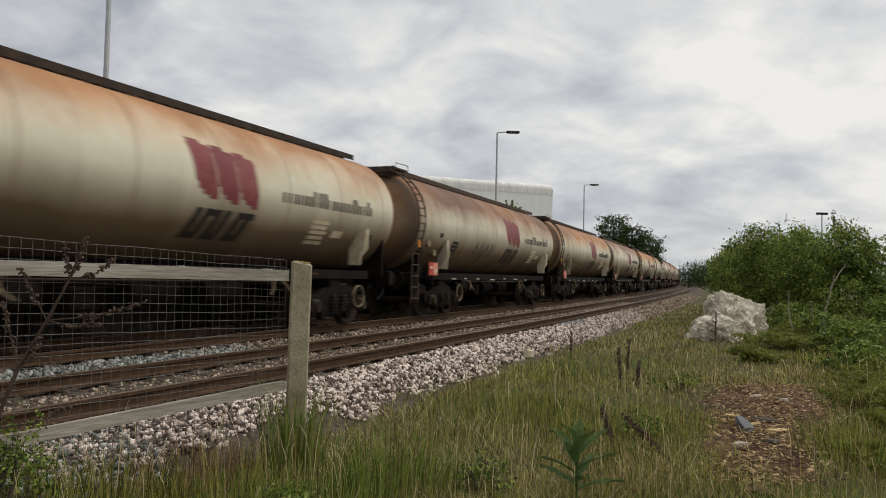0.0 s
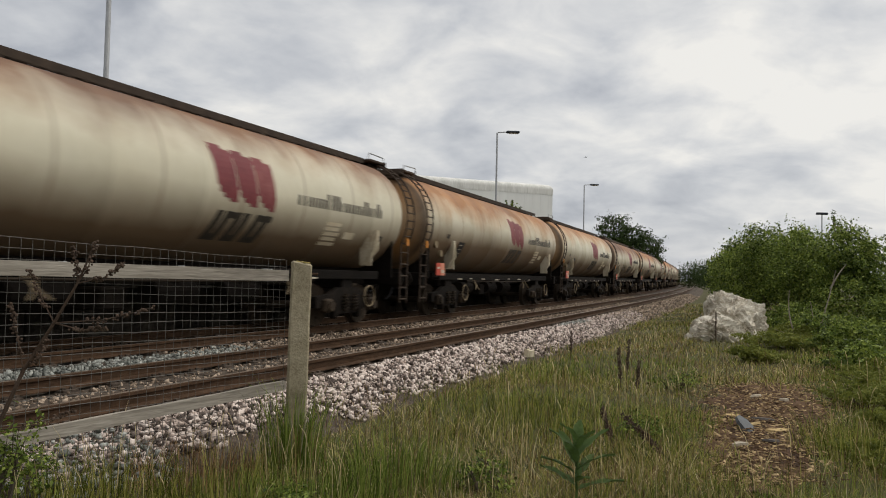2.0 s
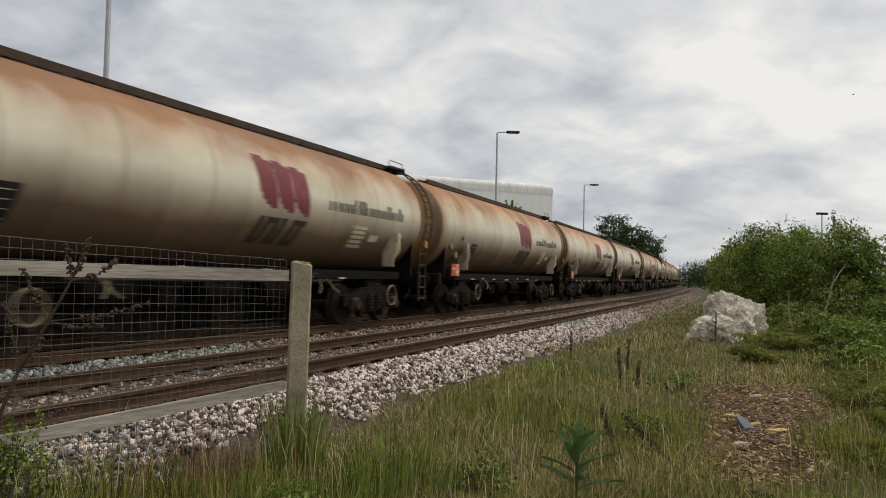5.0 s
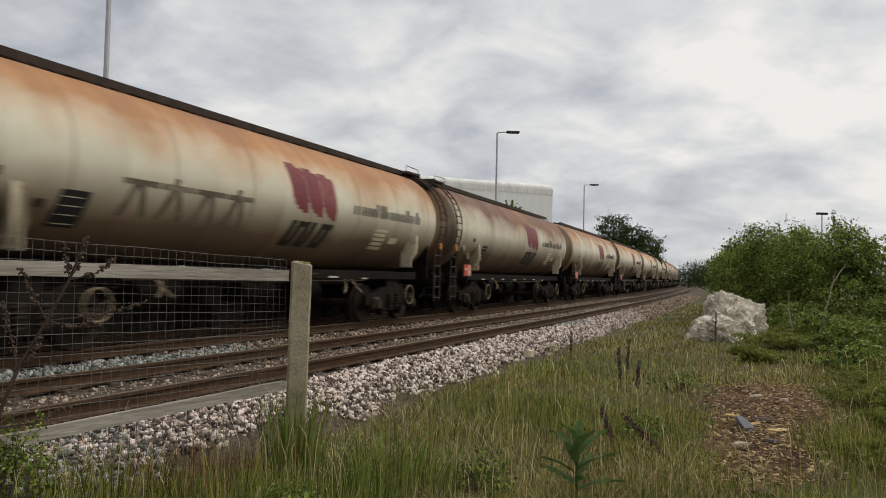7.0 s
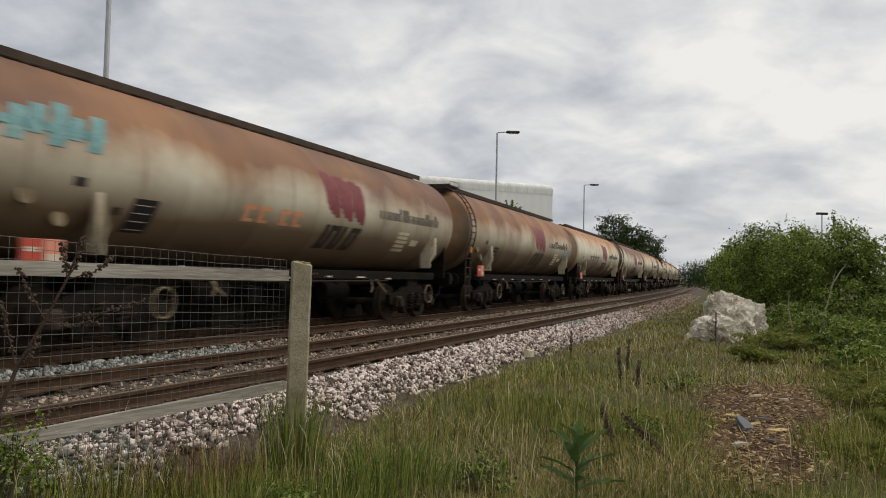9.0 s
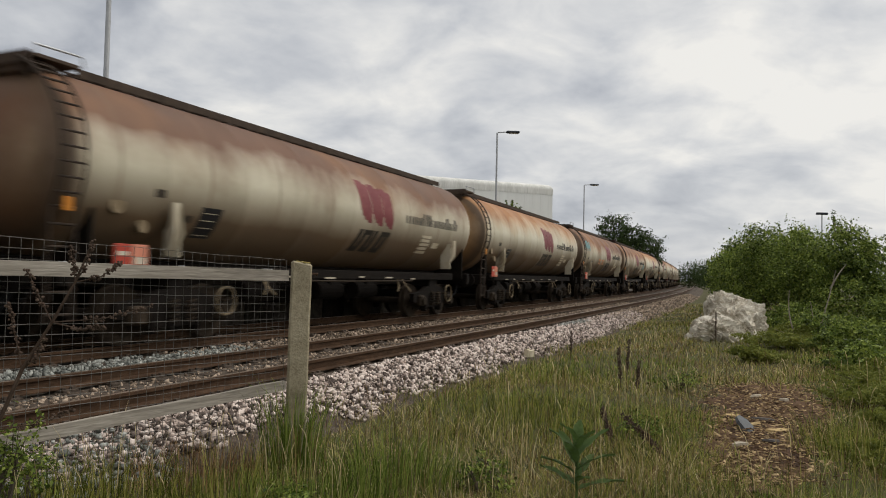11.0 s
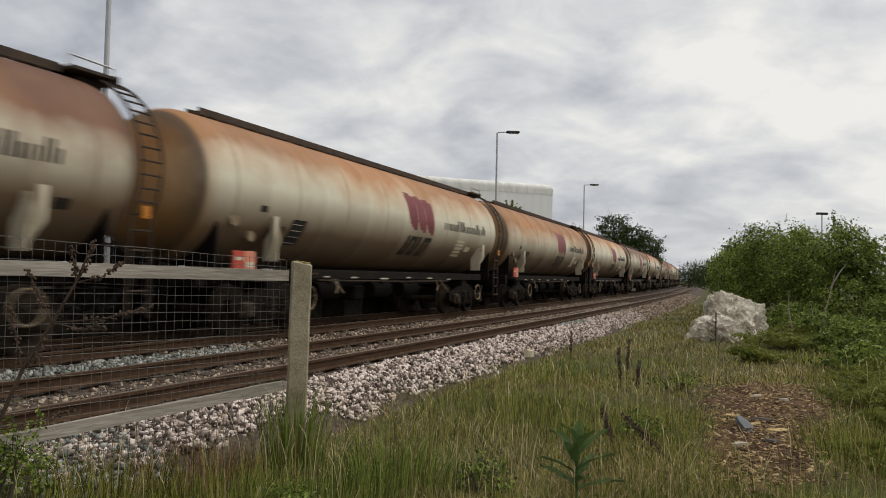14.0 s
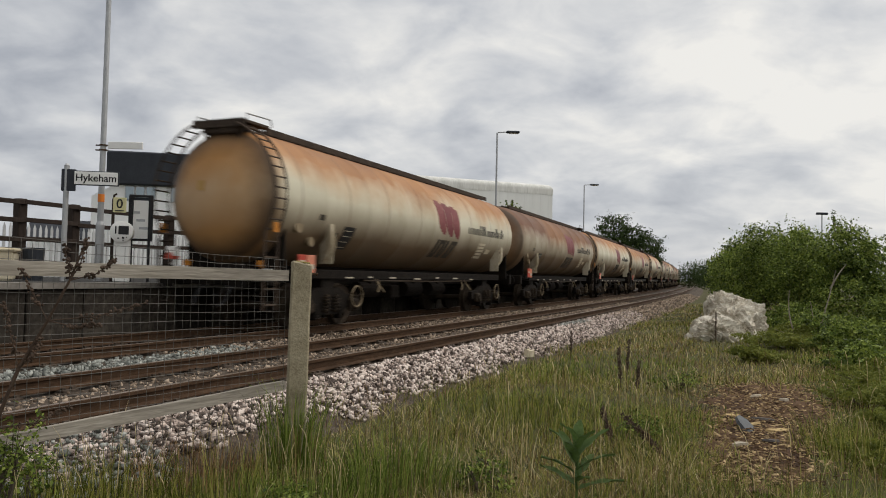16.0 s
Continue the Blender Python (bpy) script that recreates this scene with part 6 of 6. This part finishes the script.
def seed_stems(n, label):
    """Tall fine stems with a drooping seed head, a few dozen nearest the path."""
    y = 3.6 * (11 / 3.6) ** RNG.random(n)
    x = y * RNG.uniform(-0.6, 0.6, n)
    u = lateral_np(x, y)
    keep = (u > 2.5) & (bare(x, y) < 0.2)
    vs, fs = [], []
    for px, py, pu in zip(x[keep], y[keep], u[keep]):
        z = float(shoulder_np(pu))
        h, a, ln = RNG.uniform(0.26, 0.56), RNG.uniform(0, math.tau), RNG.uniform(0.01, 0.09)
        w = 0.0011 * py / 4.5
        pts = [(px + math.cos(a) * ln * t * t, py + math.sin(a) * ln * t * t, z + h * t) for t in (0, 0.35, 0.7, 0.86)]
        widths = [w, w, w * 0.8, w * 2.2]
        pts += [(px + math.cos(a) * ln * 1.1, py + math.sin(a) * ln * 1.1, z + h * 0.95), (px + math.cos(a) * ln * 1.2, py + math.sin(a) * ln * 1.2, z + h)]
        widths += [w * 1.9, w * 0.4]
        k = len(vs)
        for (qx, qy, qz), ww in zip(pts, widths):
            for b in (0, 2.09, 4.19):
                vs.append((qx + math.cos(b) * ww, qy + math.sin(b) * ww, qz))
        for i in range(5):
            for j in range(3):
                o, p = k + 3 * i, (j + 1) % 3
                fs.append((o + j, o + p, o + 3 + p, o + 3 + j))
    raw("seed_stem_grass", vs, fs, "grass_dry", label, "grass")


seed_stems(700, "fine straw-coloured stems with seed heads")


def meadow(name, n, mat, hmin, hmax, label):
    """Grass round and behind the path."""
    x, y = RNG.uniform(-9, 15, n), RNG.uniform(-9, 26, n)
    u = lateral_np(x, y)
    keep = (u > 2.25) & ((np.abs(x) > 0.66 * y) | (y < 3.4))
    x, y, u = x[keep], y[keep], u[keep]
    n = len(x)
    z, h, a = shoulder_np(u) - 0.03, RNG.uniform(hmin, hmax, n), RNG.uniform(0, math.tau, n)
    ln, w = RNG.uniform(0.1, 0.6, n) * h, 0.006
    b = a + 1.5
    side = np.stack([np.cos(b) * w, np.sin(b) * w, 0 * a], 1)
    rows = []
    for t, s in ((0.0, 1.0), (0.6, 0.7)):
        c = np.stack([x + np.cos(a) * ln * t * t, y + np.sin(a) * ln * t * t, z + h * t], 1)
        rows += [c - side * s, c + side * s]
    rows.append(np.stack([x + np.cos(a) * ln, y + np.sin(a) * ln, z + h * 0.95], 1))
    v = np.stack(rows, 1).reshape(-1, 3)
    f = (np.array([[0, 1, 3], [0, 3, 2], [2, 3, 4]])[None] + 5 * np.arange(n)[:, None, None]).reshape(-1, 3)
    raw(name, v, f, mat, label, "grass")


meadow("grass_meadow", 48000, "grass", 0.1, 0.32, "rough green grass round the path")
meadow("grass_meadow_dry", 24000, "grass_dry", 0.08, 0.26, "dry straw-coloured grass round the path")


# ---------- small things in the grass ----------
def earth_patch():
    bm = bmesh.new()
    rows = []
    ny, nx = 34, 14
    for i in range(ny + 1):
        y = 4.8 + 5.7 * i / ny
        c, w = 2.2 + (y - 5.0) * 0.44, (0.42 + 0.11 * (y - 5)) * 1.1 * math.sin(math.pi * min(1, max(0.06, (i + 0.5) / (ny + 1)))) ** 0.4
        row = []
        for j in range(nx + 1):
            t = j / nx * 2 - 1
            x = c + t * w * (1 + 0.25 * noise.noise((y * 1.3, t, 5)))
            lift = 0.035 + 0.05 * noise.noise((x * 3, y * 3, 1)) - 0.06 * abs(t) ** 3
            row.append(bm.verts.new((x, y, ground_z(x, y) + lift)))
        rows.append(row)
    for a, b in zip(rows, rows[1:]):
        for j in range(nx):
            f = bm.faces.new((a[j], a[j + 1], b[j + 1], b[j]))
            f.smooth = True
    tagged(finish("bare_earth", bm, "dirt"), "bare trodden strip of earth with litter in the grass", "ground", kind="structure")


earth_patch()


def strip_point(y, t):
    x = 2.2 + (y - 5.0) * 0.44 + t * (0.42 + 0.11 * (y - 5))
    return x, y, ground_z(x, y) + 0.06


M["chip"] = material("pale_bark_chips", [(0.045, 0.026, 0.014), (0.15, 0.092, 0.045), (0.42, 0.31, 0.165)], 0.9, scale=5, island=0.7)
M["ply"] = material("yellowed_split_board", [(0.25, 0.16, 0.07), (0.45, 0.33, 0.16), (0.55, 0.43, 0.25)], 0.85, scale=3, stretch=(0.2, 1, 1), bump=0.3)
M["tile"] = material("grey_slate", [(0.05, 0.045, 0.04), (0.11, 0.10, 0.092), (0.19, 0.175, 0.16)], 0.8, scale=5, bump=0.3)
M["dock_leaf"] = foliage("dock_leaf_green", [(0.07, 0.12, 0.035), (0.13, 0.2, 0.065), (0.18, 0.26, 0.095)], 0.4, 0.3, 6.0, 0.3)
M["bag_blue"] = material("grey_blue_plastic", [(0.05, 0.055, 0.06), (0.10, 0.108, 0.115)], 0.4, scale=5)


def chips():
    n = 2300
    y = RNG.uniform(5.0, 10.2, n)
    t = np.clip(RNG.normal(0, 0.55, n), -1.3, 1.3)
    vs, fs = [], []
    for i in range(n):
        x, yy, z = strip_point(float(y[i]), float(t[i]))
        a = RNG.uniform(0, math.tau)
        L, W = RNG.uniform(0.01, 0.035), RNG.uniform(0.003, 0.011)
        tilt = RNG.uniform(-0.4, 0.4)
        dx, dy = math.cos(a) * L, math.sin(a) * L
        ex, ey = -math.sin(a) * W, math.cos(a) * W
        q = [(x - dx - ex, yy - dy - ey, z - L * tilt), (x + dx - ex, yy + dy - ey, z + L * tilt), (x + dx * 0.8 + ex, yy + dy * 0.8 + ey, z + L * tilt), (x - dx + ex, yy - dy + ey, z - L * tilt)]
        k = len(vs)
        vs += q + [(a_, b_, c_ - 0.006) for a_, b_, c_ in q]
        fs += [(k, k + 1, k + 2, k + 3), (k, k + 4, k + 5, k + 1), (k + 1, k + 5, k + 6, k + 2), (k + 2, k + 6, k + 7, k + 3), (k + 3, k + 7, k + 4, k)]
    raw("bark_chips", vs, fs, "chip", "pale bark and straw chips strewn on bare earth", "litter")


chips()


def slab(name, label, category, place, dims, mat, tilt=(0, 0, 0), rough=0.15):
    bm = bmesh.new()
    w, d, h = dims
    n = 9
    ring = [(w / 2 * math.cos(a) * (1 + rough * random.uniform(-1, 1)), d / 2 * math.sin(a) * (1 + rough * random.uniform(-1, 1))) for a in (i * math.tau / n for i in range(n))]
    lo, hi = [bm.verts.new((x, y, 0)) for x, y in ring], [bm.verts.new((x * 0.94, y * 0.94, h * random.uniform(0.8, 1.2))) for x, y in ring]
    bm.faces.new(lo[::-1]), bm.faces.new(hi)
    for i in range(n):
        bm.faces.new((lo[i], lo[(i + 1) % n], hi[(i + 1) % n], hi[i]))
    return tagged(finish(name, bm, mat, m=pose(*place, *tilt)), label, category)


random.seed(21)
for y, t, d, mt, lab in ((6.35, 0.1, (0.22, 0.12, 0.02), "tile", "broken grey slate lying on bare earth"), (7.55, 0.0, (0.34, 0.12, 0.02), "tile", "flat grey slate lying on bare earth"),
                         (7.2, -0.25, (0.34, 0.15, 0.02), "ply", "yellowed split board lying on bare earth"), (6.9, 0.2, (0.4, 0.13, 0.02), "ply", "yellowed split board lying on bare earth"),
                         (7.75, -0.5, (0.22, 0.09, 0.02), "ply", "yellowed split board lying on bare earth"), (6.2, -0.35, (0.2, 0.12, 0.03), "pale", "white broken plaster lump on bare earth"),
                         (8.9, -0.1, (0.3, 0.07, 0.03), "pale", "white stick of broken wood on bare earth"), (8.6, 0.3, (0.14, 0.1, 0.03), "pale", "white broken plaster lump on bare earth")):
    x, yy, z = strip_point(y, t)
    slab("slate" if mt == "tile" else ("board" if mt == "ply" else "rubble"), lab, "litter", (x, yy, z - 0.005), (d[0] * 0.72, d[1] * 0.66, d[2] * 0.8), mt, (random.uniform(-6, 6), random.uniform(-6, 6), random.uniform(-30, 30)), 0.32)
slab("plastic_sheet", "grey blue scrap of plastic in the grass", "litter", (2.95, 7.1, GZ + 0.02), (0.16, 0.34, 0.03), "bag_blue", (30, 10, 20))
slab("stone_block", "pale cream block at the edge of the ballast", "stone", (1.62, 13.5, -0.27), (0.2, 0.16, 0.13), "cream", (4, 3, 20), 0.1)


def sack_heap(name, label, place, size, seed, yaw=0, crease=1.0):
    """A slack bag: flat-topped lump under sharp creases that run slantwise down its side."""
    bm = bmesh.new()
    bmesh.ops.create_icosphere(bm, subdivisions=6, radius=1.0)
    q = Vector((seed, seed * 0.7, seed * 1.3))
    for v in bm.verts:
        c = v.co.copy()
        lump = 0.22 * noise.noise(c * 1.2 + q) + 0.10 * noise.noise(c * 2.6 + q)
        w = Vector((noise.noise(c * 1.5 + q), noise.noise(c * 1.5 - q), noise.noise(c * 1.5 + q * 2))) * 0.6
        d = c + w
        along_, across = d.x * 0.85 - d.z * 0.5 + d.y * 0.4, d.z * 0.85 + d.x * 0.5
        r1 = 1 - abs(noise.noise(Vector((along_ * 1.1, across * 4.6, d.y * 1.8)) + q)) * 2.4
        r2 = 1 - abs(noise.noise(Vector((along_ * 3.4, across * 11.0, d.y * 5.0)) - q)) * 2.4
        fold = crease * (0.15 * max(0.0, r1) ** 1.3 + 0.075 * max(0.0, r2) ** 1.2) - 0.06
        k = 0.9 + lump + fold
        square = 0.35 / max(abs(c.x), abs(c.y), abs(c.z)) + 0.65
        v.co = Vector((c.x * k * square * size[0], c.y * k * square * size[1], max(-0.1, c.z * k * square) * size[2]))
    ob = finish(name, bm, "sack", smooth=38, m=pose(*place, 0, 0, yaw))
    return tagged(ob, label, "sacks")


sack_heap("bulk_bag", "soiled white bulk bag slumped in heavy folds", (7.7, 19.5, GZ - 0.02), (0.72, 0.8, 1.14), 3.3, 12)
sack_heap("bulk_bag", "soiled white bulk bag lying flattened in the grass", (6.78, 18.1, GZ - 0.06), (0.66, 0.7, 0.62), 8.1, -8)
sack_heap("bulk_bag", "soiled white bulk bag slumped over another bag", (7.35, 18.6, GZ - 0.04), (0.72, 0.7, 0.88), 5.7, 20)


def dock_plant(x, y):
    d = thing("dock_plant", "dark green broad-leaved plant growing in the grass", "plant", m=pose(x, y, GZ))
    bm = bmesh.new()
    tube(bm, [(0, 0, -0.05), (0.01, 0, 0.2), (0.0, 0.02, 0.4)], 0.012, 6, 0.005)
    part("stem", bm, "dock_leaf", d)
    rnd = random.Random(4)
    for i in range(13):
        a = i * 2.4
        L = rnd.uniform(0.28, 0.4) * (1 - 0.035 * i)
        z0 = 0.10 + 0.024 * i
        el = 0.45 + 0.075 * i
        bm = bmesh.new()
        sp = []
        for k in range(8):
            t = k / 7
            out, up = L * t * math.cos(el * (1 - 0.5 * t)), L * t * math.sin(el) - 0.12 * L * t * t * 2
            w = 0.04 * math.sin(math.pi * min(1, 0.08 + t * 0.92)) ** 0.7 * (1 - 0.2 * t)
            c, s = math.cos(a), math.sin(a)
            wav = 0.006 * math.sin(k * 2 + i)
            sp.append([bm.verts.new((c * out - s * w * q, s * out + c * w * q, z0 + up + abs(q) * 0.012 + wav * q)) for q in (-1, 0, 1)])
        for p, q in zip(sp, sp[1:]):
            for j in range(2):
                bm.faces.new((p[j], p[j + 1], q[j + 1], q[j])).smooth = True
        ext = bmesh.ops.solidify(bm, geom=bm.faces[:], thickness=0.0015)
        part("leaf", bm, "dock_leaf", d)


dock_plant(0.86, 4.6)


def dead_stalk(x, y, h, lean, label="dead brown dock stalk with seed clusters", seeds=170, curve=0.0):
    d = thing("dead_dock", label, "plant", m=pose(x, y, GZ - 0.03))
    rnd = random.Random(int(x * 100 + y * 7))
    bm = bmesh.new()
    pts = [(lean * t + curve * math.sin(t * 2.6), 0.05 * t, h * t * (1 - 0.15 * abs(curve) * t)) for t in (i / 8 for i in range(9))]
    tube(bm, pts, 0.007, 5, 0.003)
    part("stem", bm, "dead", d)
    bm = bmesh.new()
    for i in range(seeds):
        t = rnd.uniform(0.3, 1.0)
        k = min(7, int(t * 8))
        p = Vector(pts[k]).lerp(Vector(pts[k + 1]), t * 8 - k)
        bmesh.ops.create_icosphere(bm, subdivisions=1, radius=rnd.uniform(0.005, 0.011), matrix=Matrix.Translation(p + Vector((rnd.uniform(-1, 1), rnd.uniform(-1, 1), rnd.uniform(-1, 1))) * 0.022))
    part("seed_cluster", bm, "dead", d)["kind"] = "stuff"


for a in ((2.66, 10.5, 0.6, 0.04), (2.34, 9.5, 0.55, -0.03), (2.45, 9.2, 0.42, 0.05), (2.3, 13.0, 0.5, 0.02), (6.2, 16.6, 0.75, 0.03), (1.5, 6.3, 0.34, -0.1), (1.85, 5.7, 0.4, -0.42)):
    dead_stalk(*a)


def fence_weed():
    w = thing("dead_weed", "tall dead branching weed leaning before the wire fence", "plant")
    rnd = random.Random(9)
    bm = bmesh.new()
    main = [Vector(p) for p in ((-2.50, 3.93, -0.25), (-2.38, 3.95, 0.3), (-2.27, 3.98, 0.62), (-2.13, 4.0, 0.88), (-2.03, 4.03, 1.1), (-1.95, 4.05, 1.33))]
    tube(bm, main, 0.014, 6, 0.005)
    part("stem", bm, "dead", w)
    seeds = bmesh.new()

    def branch(a, b, r=0.004):
        m_ = bmesh.new()
        a, b = Vector(a), Vector(b)
        mid = a.lerp(b, 0.5) + Vector((0.01, 0, -0.025))
        pts = [a, a.lerp(mid, 0.6), mid, mid.lerp(b, 0.6), b]
        tube(m_, pts, r, 5, 0.0016)
        part("branch", m_, "dead", w)
        for i in range(60):
            t = rnd.uniform(0.25, 1.0) * 4
            k = min(3, int(t))
            p = pts[k].lerp(pts[k + 1], t - k)
            bmesh.ops.create_icosphere(seeds, subdivisions=1, radius=rnd.uniform(0.004, 0.0105), matrix=Matrix.Translation(p + Vector((rnd.uniform(-1, 1), rnd.uniform(-1, 1), rnd.uniform(-1, 1))) * 0.014))

    branch(main[3], (-1.62, 4.05, 0.98))
    branch(main[4], (-1.78, 4.05, 1.22))
    branch(main[3], (-2.28, 4.0, 1.16))
    branch(main[2], (-2.36, 3.97, 0.98))
    branch(main[4], (-2.06, 4.02, 1.30))
    branch(main[3], (-1.86, 4.04, 0.86))
    branch(main[4], main[5])
    branch(main[2], (-2.16, 4.0, 0.8))
    branch(main[1], (-1.98, 3.98, 0.42))
    part("seed_head", seeds, "dead", w, "small dry seed heads")["kind"] = "stuff"
    return w


WEED = fence_weed()


def dead_branches(x, y):
    d = thing("dead_branches", "bare grey dead branches lying by the brambles", "branches", m=pose(x, y, GZ))
    for a, b in (((0, 0, 0), (0.55, 0.3, 0.75)), ((0.1, 0, 0), (-0.9, -0.2, 0.35)), ((0.1, 0, 0.05), (0.75, 0.3, 1.75)), ((0.6, 0.25, 1.3), (1.0, 0.3, 1.9)), ((0, 0, 0), (1.1, 0.1, 0.25)), ((0.1, 0.0, 0.0), (0.1, 0.2, 1.0)), ((-0.2, 0.1, 0.0), (-0.35, 0.3, 1.25))):
        bm = bmesh.new()
        limb(bm, a, b, 0.022, 0.006, 0.08, 6)
        part("branch", bm, "pale_wood", d)


M["pale_wood"] = material("bleached_dead_wood", [(0.14, 0.115, 0.085), (0.26, 0.225, 0.175), (0.36, 0.32, 0.26)], 0.9, scale=6)
dead_branches(8.55, 17.0)


def build_bird():
    b = thing("bird", "small dark bird flying far off across the sky", "bird", m=pose(-3.63, 70.00, 8.41))
    bm = bmesh.new()
    lathe(bm, [(-0.13, 0), (-0.10, 0.012), (-0.04, 0.03), (0.04, 0.034), (0.09, 0.02), (0.12, 0.018), (0.15, 0)], 8)
    part("body", bm, "slate", b)
    for side in (-1, 1):
        bm = bmesh.new()
        pts = [(0.05, 0.02, 0.01), (0.06, 0.14, 0.05), (-0.02, 0.27, 0.03), (-0.03, 0.13, 0.045), (-0.04, 0.02, 0.01)]
        f = [bm.verts.new((x, y * side, z)) for x, y, z in pts]
        g = [bm.verts.new((x, y * side, z - 0.008)) for x, y, z in pts]
        bm.faces.new(f), bm.faces.new(g[::-1])
        for i in range(5):
            bm.faces.new((f[i], f[(i + 1) % 5], g[(i + 1) % 5], g[i]))
        bmesh.ops.recalc_face_normals(bm, faces=bm.faces)
        part("wing", bm, "slate", b)
    return b


BIRD = build_bird()


motions()
